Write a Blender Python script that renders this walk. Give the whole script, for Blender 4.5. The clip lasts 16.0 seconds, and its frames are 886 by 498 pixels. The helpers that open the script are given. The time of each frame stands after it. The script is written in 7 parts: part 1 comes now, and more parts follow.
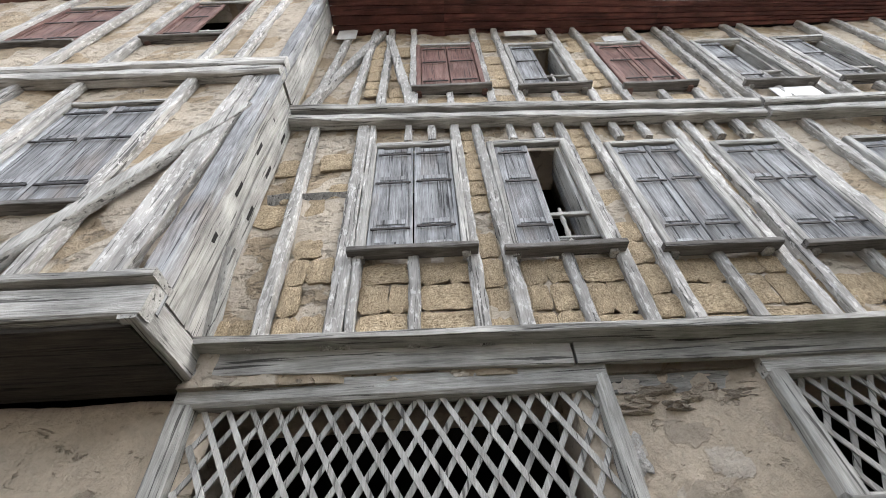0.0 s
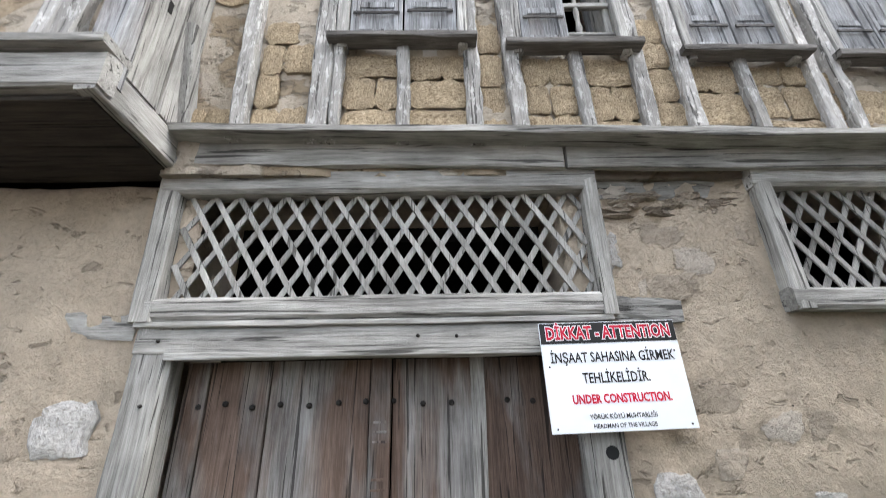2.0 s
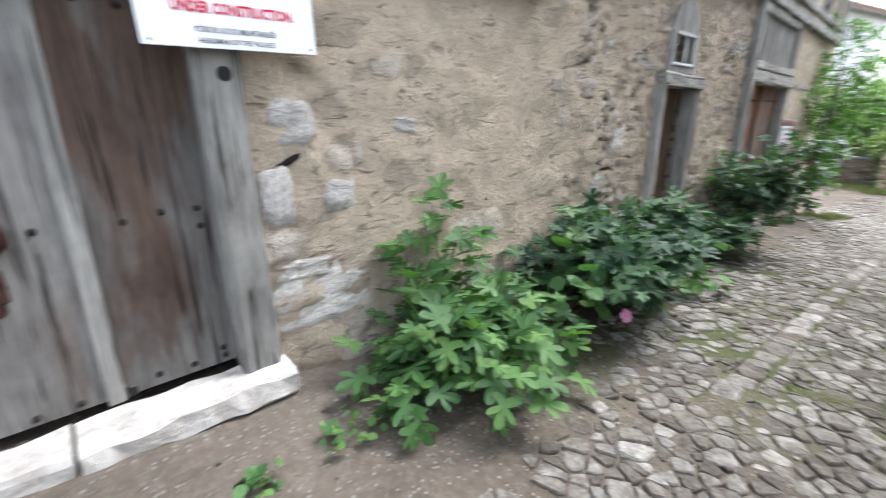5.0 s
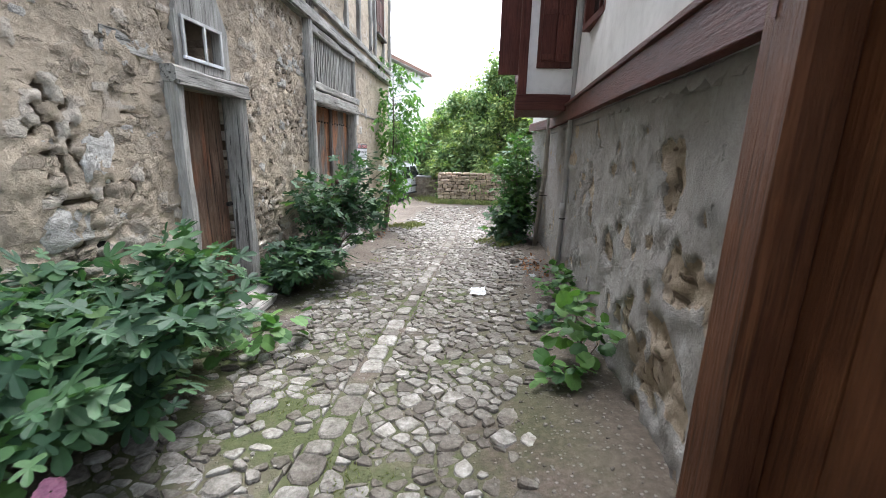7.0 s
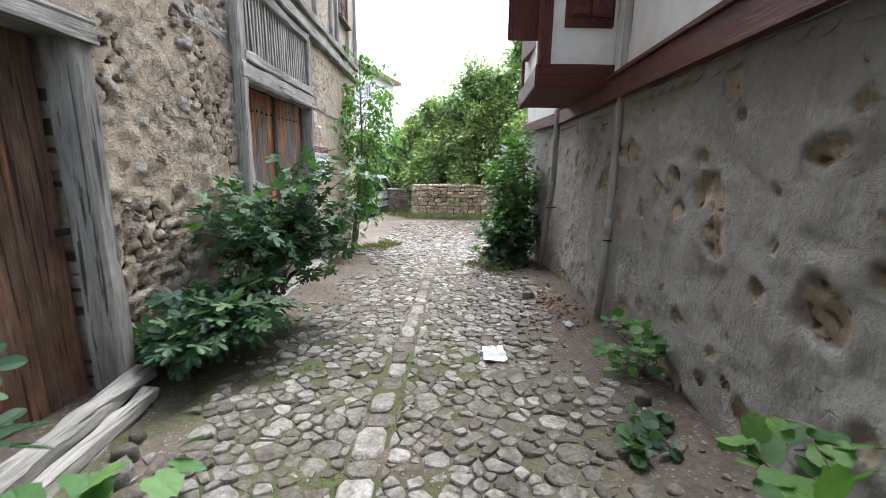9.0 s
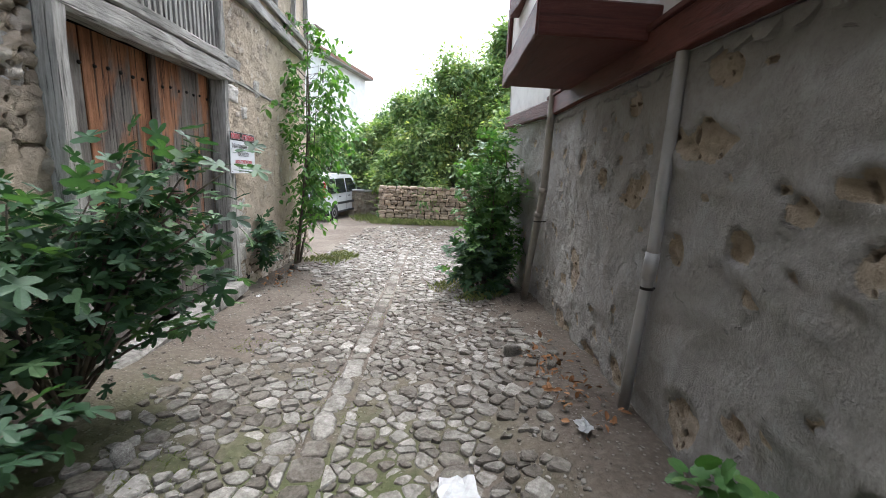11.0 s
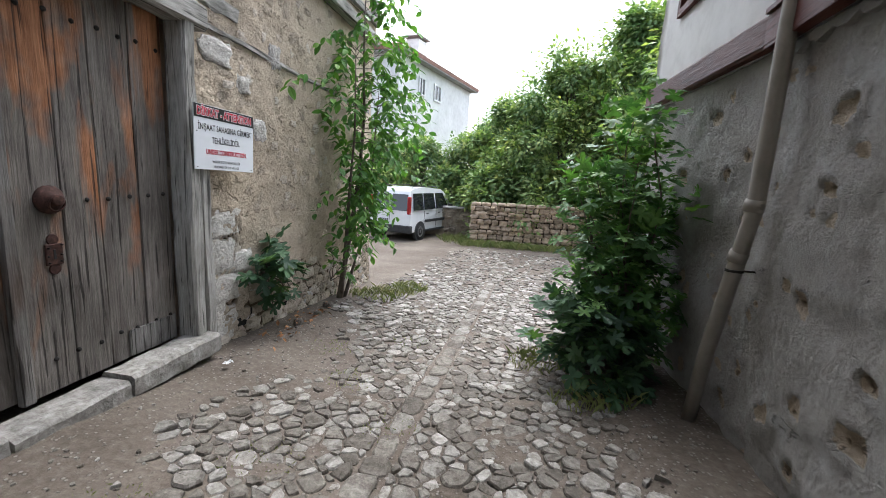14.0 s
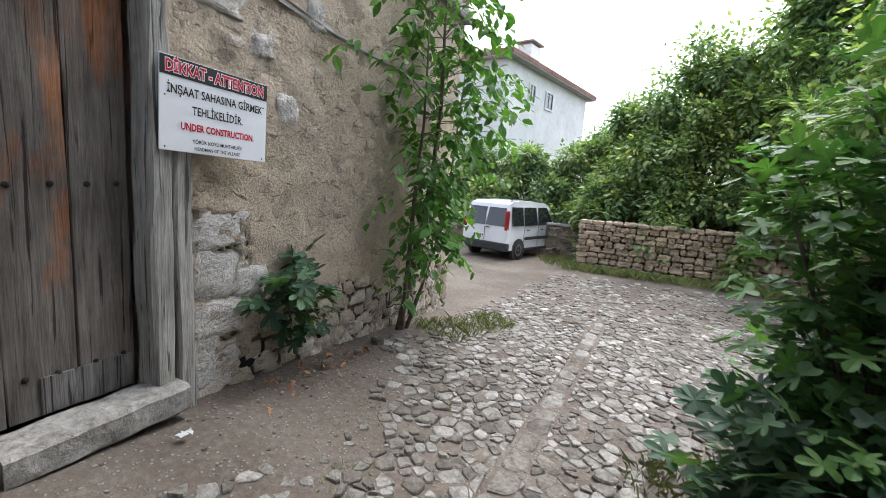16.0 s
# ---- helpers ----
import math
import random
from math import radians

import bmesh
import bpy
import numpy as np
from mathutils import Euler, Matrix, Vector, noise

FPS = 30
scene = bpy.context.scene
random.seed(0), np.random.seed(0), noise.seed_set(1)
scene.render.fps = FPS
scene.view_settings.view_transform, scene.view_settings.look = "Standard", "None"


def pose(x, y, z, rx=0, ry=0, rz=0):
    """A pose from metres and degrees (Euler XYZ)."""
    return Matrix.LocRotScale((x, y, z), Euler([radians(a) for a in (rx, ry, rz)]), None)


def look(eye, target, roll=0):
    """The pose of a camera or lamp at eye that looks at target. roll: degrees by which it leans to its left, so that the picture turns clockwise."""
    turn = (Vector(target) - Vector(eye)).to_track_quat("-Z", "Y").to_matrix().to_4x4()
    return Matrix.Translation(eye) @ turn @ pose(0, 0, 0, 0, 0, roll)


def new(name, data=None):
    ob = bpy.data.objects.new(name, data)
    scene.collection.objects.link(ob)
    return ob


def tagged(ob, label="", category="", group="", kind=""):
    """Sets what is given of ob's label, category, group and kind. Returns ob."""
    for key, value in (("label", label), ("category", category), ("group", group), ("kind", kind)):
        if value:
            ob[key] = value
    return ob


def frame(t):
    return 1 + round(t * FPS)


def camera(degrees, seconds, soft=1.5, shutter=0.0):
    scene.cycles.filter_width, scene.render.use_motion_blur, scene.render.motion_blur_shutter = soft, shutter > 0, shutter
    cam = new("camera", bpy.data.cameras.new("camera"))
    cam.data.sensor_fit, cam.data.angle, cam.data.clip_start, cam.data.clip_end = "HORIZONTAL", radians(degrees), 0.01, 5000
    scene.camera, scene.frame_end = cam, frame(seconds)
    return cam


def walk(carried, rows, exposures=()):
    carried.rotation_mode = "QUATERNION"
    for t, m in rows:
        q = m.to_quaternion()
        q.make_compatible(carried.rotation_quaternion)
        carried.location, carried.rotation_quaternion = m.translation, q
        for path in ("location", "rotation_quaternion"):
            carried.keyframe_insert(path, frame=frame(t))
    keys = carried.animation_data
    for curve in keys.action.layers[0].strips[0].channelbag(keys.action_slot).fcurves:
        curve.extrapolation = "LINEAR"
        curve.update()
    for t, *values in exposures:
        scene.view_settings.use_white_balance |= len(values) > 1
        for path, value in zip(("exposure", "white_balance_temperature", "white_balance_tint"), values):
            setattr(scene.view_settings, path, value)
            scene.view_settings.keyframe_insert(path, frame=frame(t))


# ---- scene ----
cam = camera(92.6, 16.0, soft=0.9, shutter=0.22)
PATH = [
    (0, (2.413, 0.189, 2.174), (1.018, 0.218, 3.608), -3.8),
    (0.5, (2.402, 0.2, 2.165), (1.072, 0.238, 3.659), -4.4),
    (1, (2.369, 0.213, 2.166), (0.906, 0.263, 3.529), -4.8),
    (1.5, (2.307, 0.208, 2.129), (0.651, 0.249, 3.25), -3.0),
    (2, (2.239, 0.202, 2.065), (0.4, 0.242, 2.85), -1.3),
    (2.5, (2.18, 0.2, 1.983), (0.253, 0.242, 2.517), -0.3),
    (3, (2.125, 0.202, 1.881), (0.139, 0.248, 2.115), -0.5),
    (3.5, (2.096, 0.208, 1.795), (0.097, 0.244, 1.738), -1.1),
    (4, (2.099, 0.209, 1.697), (0.115, 0.259, 1.452), -0.1),
    (4.5, (2.121, 0.26, 1.712), (0.207, 0.6, 1.244), -0.7),
    (5, (2.135, 0.417, 1.774), (0.709, 1.682, 1.169), -0.6),
    (5.2, (2.231, 0.569, 1.772), (1.086, 2.101, 1.188), -0.8),
    (7.3, (2.394, 2.26, 1.611), (2.312, 4.2, 1.131), 1.4),
    (7.5, (2.364, 2.46, 1.595), (2.239, 4.398, 1.117), 0.9),
    (8, (2.244, 2.956, 1.532), (2.031, 4.886, 1.053), 0.8),
    (8.5, (2.101, 3.39, 1.452), (2.042, 5.328, 0.962), 1.5),
    (9, (2.094, 3.843, 1.42), (2.139, 5.799, 1.004), 0.8),
    (9.5, (2.04, 4.283, 1.42), (2.16, 6.229, 0.974), 0.6),
    (10, (2.092, 4.697, 1.397), (2.263, 6.641, 0.956), 0.8),
    (12.3, (2.7, 6.565, 1.264), (2.815, 8.528, 0.897), 4.4),
    (12.5, (2.73, 6.741, 1.241), (2.836, 8.701, 0.856), 4.2),
    (13, (2.741, 7.187, 1.224), (2.658, 9.154, 0.872), 3.3),
    (13.5, (2.685, 7.603, 1.17), (2.505, 9.566, 0.831), 2.6),
    (14, (2.669, 8.002, 1.133), (2.342, 9.946, 0.795), 2.9),
    (14.5, (2.652, 8.421, 1.111), (2.276, 10.355, 0.769), 3.7),
    (15, (2.609, 8.805, 1.085), (2.225, 10.738, 0.741), 3.0),
    (15.5, (2.639, 9.187, 1.057), (2.009, 11.053, 0.708), 2.1),
    (16, (2.559, 9.509, 1.004), (1.757, 11.317, 0.709), 4.1),
]
walk(cam, [(t, look(eye, target, roll)) for t, eye, target, roll in PATH], [(t, e, k, 10) for t, e, k in ((0, 2.52, 6350), (0.5, 1.6, 6500), (1, 1.62, 6600), (1.5, 2.5, 6350), (2, 2.6, 6250), (3.5, 2.52, 6100), (5, 2.65, 6050), (7.5, 2.75, 6050), (10, 2.6, 6100), (12.5, 2.42, 6050), (16, 2.1, 6050))])

# ---------------------------------------------------------------- sky and light: bright overcast day
world = bpy.data.worlds.new("overcast_sky")
scene.world = world
world.use_nodes = True
wn = world.node_tree
sky = wn.nodes.new("ShaderNodeTexSky")
sky.sky_type = 'NISHITA'
sky.sun_disc = False
sky.sun_elevation = radians(62)
sky.sun_rotation = radians(8)
sky.dust_density = 4.0
sky.air_density = 1.0
veil = wn.nodes.new("ShaderNodeHueSaturation")
veil.inputs["Saturation"].default_value = 0.4
wn.links.new(sky.outputs[0], veil.inputs["Color"])
wn.links.new(veil.outputs[0], wn.nodes["Background"].inputs[0])
wn.nodes["Background"].inputs[1].default_value = 0.15

sun = new("sun", bpy.data.lights.new("sun", 'SUN'))
sun.data.energy = 0.42
sun.data.angle = radians(35)
sun.data.color = (1.0, 0.985, 0.96)
sun.matrix_world = look((0, 0, 0), (-math.sin(radians(8)) * math.cos(radians(62)), -math.cos(radians(8)) * math.cos(radians(62)), -math.sin(radians(62))))


# ---------------------------------------------------------------- materials
def ramp(nt, stops, fac):
    r = nt.nodes.new("ShaderNodeValToRGB")
    while len(r.color_ramp.elements) < len(stops):
        r.color_ramp.elements.new(0.5)
    for e, (p, c) in zip(r.color_ramp.elements, stops):
        e.position = p
        e.color = (*c, 1) if len(c) == 3 else c
    nt.links.new(fac, r.inputs[0])
    return r.outputs[0]


def grey(v):
    return (v, v, v)


def mapped(nt, scale, coord="Object", shift=0.0):
    tc = nt.nodes.new("ShaderNodeTexCoord")
    mp = nt.nodes.new("ShaderNodeMapping")
    mp.inputs["Scale"].default_value = scale
    nt.links.new(tc.outputs[coord], mp.inputs[0])
    if shift:
        oi = nt.nodes.new("ShaderNodeObjectInfo")
        ml = nt.nodes.new("ShaderNodeMath")
        ml.operation = 'MULTIPLY'
        ml.inputs[1].default_value = shift
        nt.links.new(oi.outputs["Random"], ml.inputs[0])
        nt.links.new(ml.outputs[0], mp.inputs["Location"])
    return mp.outputs[0]


def tex_noise(nt, vec, scale, detail=6.0, rough=0.6, dist=0.0):
    n = nt.nodes.new("ShaderNodeTexNoise")
    n.inputs["Scale"].default_value = scale
    n.inputs["Detail"].default_value = detail
    n.inputs["Roughness"].default_value = rough
    n.inputs["Distortion"].default_value = dist
    nt.links.new(vec, n.inputs["Vector"])
    return n.outputs[0]


def tex_cells(nt, vec, scale, feature='F1'):
    n = nt.nodes.new("ShaderNodeTexVoronoi")
    n.feature = feature
    n.inputs["Scale"].default_value = scale
    nt.links.new(vec, n.inputs["Vector"])
    return n


def mix(nt, fac, a, b, mode='MIX'):
    m = nt.nodes.new("ShaderNodeMix")
    m.data_type = 'RGBA'
    m.blend_type = mode
    for sock, val in ((m.inputs[0], fac), (m.inputs[6], a), (m.inputs[7], b)):
        if isinstance(val, (int, float)):
            sock.default_value = val
        elif isinstance(val, tuple):
            sock.default_value = (*val, 1)
        else:
            nt.links.new(val, sock)
    return m.outputs[2]


def maths(nt, op, a, b=0.0):
    m = nt.nodes.new("ShaderNodeMath")
    m.operation = op
    for sock, val in ((m.inputs[0], a), (m.inputs[1], b)):
        if isinstance(val, (int, float)):
            sock.default_value = val
        else:
            nt.links.new(val, sock)
    return m.outputs[0]


def blank(name, rough=0.9, metal=0.0, spec=0.3):
    m = bpy.data.materials.new(name)
    m.use_nodes = True
    nt = m.node_tree
    b = nt.nodes["Principled BSDF"]
    b.inputs["Roughness"].default_value = rough
    b.inputs["Metallic"].default_value = metal
    b.inputs["Specular IOR Level"].default_value = spec
    return m, nt, b


def relief(nt, b, height, strength, dist=0.02):
    bp = nt.nodes.new("ShaderNodeBump")
    bp.inputs["Strength"].default_value = strength
    bp.inputs["Distance"].default_value = dist
    nt.links.new(height, bp.inputs["Height"])
    nt.links.new(bp.outputs[0], b.inputs["Normal"])


def varied(nt, col, amount):
    """Shift the value of a colour from object to object."""
    oi = nt.nodes.new("ShaderNodeObjectInfo")
    mr = nt.nodes.new("ShaderNodeMapRange")
    mr.inputs[3].default_value = 1 - amount
    mr.inputs[4].default_value = 1 + amount
    nt.links.new(oi.outputs["Random"], mr.inputs[0])
    h = nt.nodes.new("ShaderNodeHueSaturation")
    nt.links.new(mr.outputs[0], h.inputs["Value"])
    nt.links.new(col, h.inputs["Color"])
    return h.outputs[0]


def surface(name, stops, scale=8.0, stretch=(1, 1, 1), rough=0.9, bump=0.4, dist=0.01, stain=(0.7, 1.1), stain_scale=1.3, vary=0.12, metal=0.0, spec=0.25, coord="Object", detail=8.0):
    """Grain at a small scale, stains at a large one, and relief from the grain."""
    m, nt, b = blank(name, rough, metal, spec)
    g = tex_noise(nt, mapped(nt, stretch, coord, 7.0), scale, detail, 0.65, 0.3)
    col = ramp(nt, stops, g)
    s = tex_noise(nt, mapped(nt, (1, 1, 1), coord, 3.0), stain_scale, 4.0)
    col = mix(nt, 1.0, col, ramp(nt, [(0.3, grey(stain[0])), (0.7, grey(stain[1]))], s), 'MULTIPLY')
    if vary:
        col = varied(nt, col, vary)
    nt.links.new(col, b.inputs["Base Color"])
    relief(nt, b, g, bump, dist)
    return m


def wood(name, axis, dark, mid, light, rough=0.85, tint=None, tint_at=(0.55, 0.75), crack=0.8, stain=(0.65, 1.15), flake=None, high=None):
    """Weathered timber with the grain along one axis: streaks, cracks, stains and flaking lime."""
    m, nt, b = blank(name, rough, 0.0, 0.2)
    st = [1.0, 1.0, 1.0]
    st[axis] = 0.04
    fine = tex_noise(nt, mapped(nt, tuple(st), "Object", 5.0), 110.0, 6.0, 0.7, 0.3)
    st[axis] = 0.1
    broad = tex_noise(nt, mapped(nt, tuple(st), "Object", 9.0), 8.0, 6.0, 0.62, 2.4)
    wash = tex_noise(nt, mapped(nt, tuple(0.5 + 0.5 * v for v in st), "Object", 4.0), 3.2, 5.0, 0.6, 0.6)
    col = mix(nt, 0.5, ramp(nt, [(0.35, dark), (0.5, mid), (0.66, light)], fine), ramp(nt, [(0.34, dark), (0.5, mid), (0.68, light)], broad))
    col = mix(nt, 0.3, col, ramp(nt, [(0.32, tuple(0.6 * c for c in mid)), (0.5, mid), (0.7, light)], wash))
    if tint:
        st[axis] = 0.3
        patch = tex_noise(nt, mapped(nt, tuple(st), "Object", 2.0), 2.6, 4.0, 0.6, 0.5)
        if high:
            # wood sheltered by the lintel keeps its colour
            sz = nt.nodes.new("ShaderNodeSeparateXYZ")
            nt.links.new(mapped(nt, (1, 1, 1)), sz.inputs[0])
            patch = maths(nt, 'ADD', patch, maths(nt, 'MULTIPLY', maths(nt, 'SUBTRACT', sz.outputs[2], high[0]), high[1]))
        col = mix(nt, ramp(nt, [(tint_at[0], grey(0)), (tint_at[1], grey(0.85))], patch), col, mix(nt, 1.0, col, tint, 'MULTIPLY'))
    st[axis] = 0.03
    gap = tex_noise(nt, mapped(nt, tuple(st), "Object", 11.0), 36.0, 4.0, 0.55, 0.5)
    col = mix(nt, ramp(nt, [(0.595, grey(0)), (0.635, grey(crack))], gap), col, tuple(c * 0.3 for c in dark))
    if flake:
        st[axis] = 0.35
        fl = tex_noise(nt, mapped(nt, tuple(st), "Object", 6.0), 34.0, 5.0, 0.7, 0.4)
        col = mix(nt, ramp(nt, [(0.54, grey(0)), (0.6, grey(0.75))], fl), col, flake)
    s = tex_noise(nt, mapped(nt, (1, 1, 1), "Object", 3.0), 2.2, 4.0)
    col = mix(nt, 1.0, col, ramp(nt, [(0.3, grey(stain[0])), (0.7, grey(stain[1]))], s), 'MULTIPLY')
    col = varied(nt, col, 0.16)
    nt.links.new(col, b.inputs["Base Color"])
    relief(nt, b, maths(nt, 'SUBTRACT', fine, maths(nt, 'MULTIPLY', gap, 0.9)), 0.7, 0.014)
    return m


GREY = ((0.08, 0.074, 0.064), (0.325, 0.314, 0.286), (0.55, 0.532, 0.49))
SHUT = ((0.05, 0.047, 0.046), (0.2, 0.2, 0.2), (0.48, 0.495, 0.495))
BROWN = ((0.05, 0.03, 0.022), (0.15, 0.095, 0.065), (0.3, 0.22, 0.16))
wood_y = wood("weathered_wood_along_street", 1, *GREY)
wood_z = wood("weathered_wood_upright", 2, *GREY)
wood_x = wood("weathered_wood_across", 0, *GREY)
post_wood = wood("limewashed_flaking_post", 2, (0.1, 0.092, 0.082), (0.31, 0.297, 0.272), (0.48, 0.46, 0.43), flake=(0.56, 0.545, 0.51))
sill_wood = wood("dark_weathered_sill", 1, (0.04, 0.036, 0.032), (0.13, 0.12, 0.108), (0.28, 0.265, 0.24))
shutter_wood = wood("grey_shutter_wood", 2, *SHUT, tint=(0.75, 0.6, 0.5))
door_wood = wood("old_door_wood", 2, (0.06, 0.05, 0.044), (0.185, 0.174, 0.16), (0.36, 0.352, 0.33), tint=(0.6, 0.4, 0.3), tint_at=(0.46, 0.6), high=(1.5, 0.09))
gate_wood = wood("grey_gate_wood_with_bare_orange_streaks", 2, (0.06, 0.05, 0.043), (0.185, 0.165, 0.145), (0.36, 0.33, 0.295), tint=(2.1, 1.0, 0.5), tint_at=(0.53, 0.63), high=(0.75, 0.1))
door_brown = wood("brown_door_wood", 2, *BROWN, tint=(1.9, 0.9, 0.5), tint_at=(0.52, 0.75))
eave_wood = wood("dark_red_eave_wood", 1, (0.035, 0.012, 0.01), (0.085, 0.028, 0.021), (0.17, 0.078, 0.055), stain=(0.3, 1.3))
shutter_red = wood("faded_red_shutter_wood", 2, (0.05, 0.03, 0.028), (0.15, 0.08, 0.065), (0.27, 0.19, 0.16))
trim_y = wood("red_brown_trim_along", 1, (0.05, 0.016, 0.013), (0.105, 0.034, 0.027), (0.16, 0.062, 0.048), rough=0.55, crack=0.4, stain=(0.8, 1.15))
trim_z = wood("red_brown_trim_upright", 2, (0.05, 0.016, 0.013), (0.105, 0.034, 0.027), (0.16, 0.062, 0.048), rough=0.55, crack=0.4, stain=(0.8, 1.15))
post_brown = wood("varnished_brown_wood", 2, (0.05, 0.018, 0.009), (0.14, 0.055, 0.026), (0.22, 0.1, 0.05), rough=0.5, crack=0.5)
adobe = surface("mud_brick", [(0.28, (0.12, 0.083, 0.047)), (0.5, (0.41, 0.318, 0.2)), (0.72, (0.66, 0.54, 0.37))], 15, bump=1.0, dist=0.03, stain=(0.75, 1.15), stain_scale=3)
cream = surface("cream_lime_plaster", [(0.25, (0.3, 0.24, 0.165)), (0.5, (0.47, 0.4, 0.29)), (0.75, (0.56, 0.49, 0.37))], 9, bump=0.5, dist=0.015, stain=(0.72, 1.1), stain_scale=2.2)
dark_earth = surface("earth_in_joints", [(0.25, (0.04, 0.03, 0.02)), (0.75, (0.12, 0.09, 0.062))], 13, bump=0.9, dist=0.025)
white_wash = surface("white_limewash", [(0.25, (0.62, 0.61, 0.6)), (0.5, (0.74, 0.735, 0.725)), (0.75, (0.8, 0.795, 0.785))], 5, bump=0.25, stain=(0.86, 1.03), stain_scale=0.9)
rust = surface("rusted_iron", [(0.3, (0.025, 0.014, 0.012)), (0.55, (0.07, 0.035, 0.028)), (0.8, (0.15, 0.075, 0.05))], 40, rough=0.75, bump=0.5, dist=0.003, metal=0.35)
iron = surface("dark_iron", [(0.3, (0.012, 0.011, 0.01)), (0.7, (0.05, 0.045, 0.04))], 30, rough=0.7, bump=0.4, dist=0.003, metal=0.3)
pvc = surface("grey_plastic_pipe", [(0.3, (0.33, 0.32, 0.31)), (0.7, (0.42, 0.41, 0.4))], 6, rough=0.5, bump=0.05, stain=(0.75, 1.05), stain_scale=1.5, vary=0)
pvc_tan = surface("dusty_tan_pipe", [(0.3, (0.25, 0.23, 0.2)), (0.7, (0.35, 0.32, 0.285))], 6, rough=0.6, bump=0.05, stain=(0.7, 1.05), stain_scale=1.5, vary=0)
limestone = surface("pale_rough_limestone", [(0.25, (0.3, 0.27, 0.23)), (0.5, (0.54, 0.515, 0.47)), (0.75, (0.7, 0.685, 0.65))], 9, bump=1.0, dist=0.025, stain=(0.78, 1.1), stain_scale=4, vary=0.16)
slab_stone = surface("grey_worn_slab", [(0.25, (0.12, 0.108, 0.092)), (0.5, (0.29, 0.275, 0.25)), (0.75, (0.44, 0.425, 0.395))], 20, bump=0.9, dist=0.02, stain=(0.6, 1.1), stain_scale=3)
rubble = surface("brown_rubble_stone", [(0.25, (0.16, 0.125, 0.09)), (0.5, (0.33, 0.275, 0.21)), (0.75, (0.47, 0.42, 0.34))], 8, bump=1.0, dist=0.02, stain=(0.75, 1.1), stain_scale=4, vary=0.25)
garden_stone = surface("reddish_garden_wall_stone", [(0.25, (0.28, 0.2, 0.14)), (0.5, (0.5, 0.395, 0.29)), (0.75, (0.64, 0.54, 0.43))], 7, bump=0.7, dist=0.02, vary=0.3)


def cobble_material(name, island):
    """Worn pale stone: fine grain, mottled lichen and a film of lane dust, each stone its own grey."""
    m, nt, b = blank(name, 0.8, 0, 0.25)
    p = mapped(nt, (1, 1, 1), "Object", 3.0)
    g = tex_noise(nt, p, 42.0, 8.0, 0.7)
    blot = tex_noise(nt, p, 12.0, 5.0, 0.65, 0.5)
    col = mix(nt, 0.5, ramp(nt, [(0.3, (0.05, 0.045, 0.038)), (0.5, (0.165, 0.155, 0.138)), (0.7, (0.34, 0.326, 0.3))], g),
              ramp(nt, [(0.37, (0.075, 0.064, 0.052)), (0.5, (0.185, 0.174, 0.155)), (0.64, (0.33, 0.317, 0.295))], blot))
    if island:
        geo = nt.nodes.new("ShaderNodeNewGeometry")
        f = geo.outputs["Random Per Island"]
    else:
        oi = nt.nodes.new("ShaderNodeObjectInfo")
        f = oi.outputs["Random"]
    col = mix(nt, 1.0, col, ramp(nt, [(0.0, (0.45, 0.42, 0.385)), (0.4, (0.75, 0.72, 0.68)), (0.75, grey(1.0)), (1.0, grey(1.45))], f), 'MULTIPLY')
    nt.links.new(col, b.inputs["Base Color"])
    relief(nt, b, maths(nt, 'ADD', g, blot), 0.6, 0.012)
    return m


cobble = cobble_material("worn_cobble_stone", False)
cobble_far = cobble_material("worn_cobble_field", True)
bark = surface("bark", [(0.3, (0.06, 0.048, 0.036)), (0.7, (0.2, 0.17, 0.135))], 24, stretch=(1, 1, 0.25), bump=0.6)
# near-black albedo puts the darkness of unlit rooms and hollows into the colour
shade_black = surface("shade_black_hollows", [(0.3, (0.006, 0.005, 0.004)), (0.7, (0.014, 0.012, 0.01))], 4)
# near-black boards for the underside of the bay
dark_soffit_wood = wood("near_black_boards", 1, (0.008, 0.007, 0.006), (0.03, 0.025, 0.02), (0.075, 0.062, 0.048))
metal_plate = surface("weathered_sheet_metal", [(0.3, (0.45, 0.44, 0.42)), (0.7, (0.62, 0.61, 0.59))], 8, rough=0.5, bump=0.1, vary=0.1)
sign_white = surface("white_sign_panel", [(0.3, (0.7, 0.72, 0.74)), (0.7, (0.76, 0.78, 0.8))], 3, rough=0.4, bump=0.02, stain=(0.93, 1.02), vary=0)
# black of the printed words, also painted where small holes would be in shade
print_and_hole_black = surface("black_print_and_hole_shade", [(0.3, grey(0.015)), (0.7, grey(0.025))], 5, rough=0.4, bump=0.0, vary=0)
ink_red = surface("red_print", [(0.3, (0.5, 0.012, 0.04)), (0.7, (0.56, 0.02, 0.05))], 5, rough=0.4, bump=0.0, vary=0)
ink_white = surface("white_print", [(0.3, grey(0.75)), (0.7, grey(0.8))], 5, rough=0.4, bump=0.0, vary=0)
roof_tile = surface("weathered_roof_tile", [(0.3, (0.13, 0.07, 0.055)), (0.7, (0.27, 0.15, 0.115))], 6, bump=0.3)
concrete = surface("grey_concrete", [(0.3, (0.3, 0.29, 0.275)), (0.7, (0.42, 0.41, 0.39))], 9, bump=0.3)
paper_mat = surface("crumpled_white_paper", [(0.3, grey(0.42)), (0.7, (0.58, 0.6, 0.61))], 12, bump=0.3, vary=0)
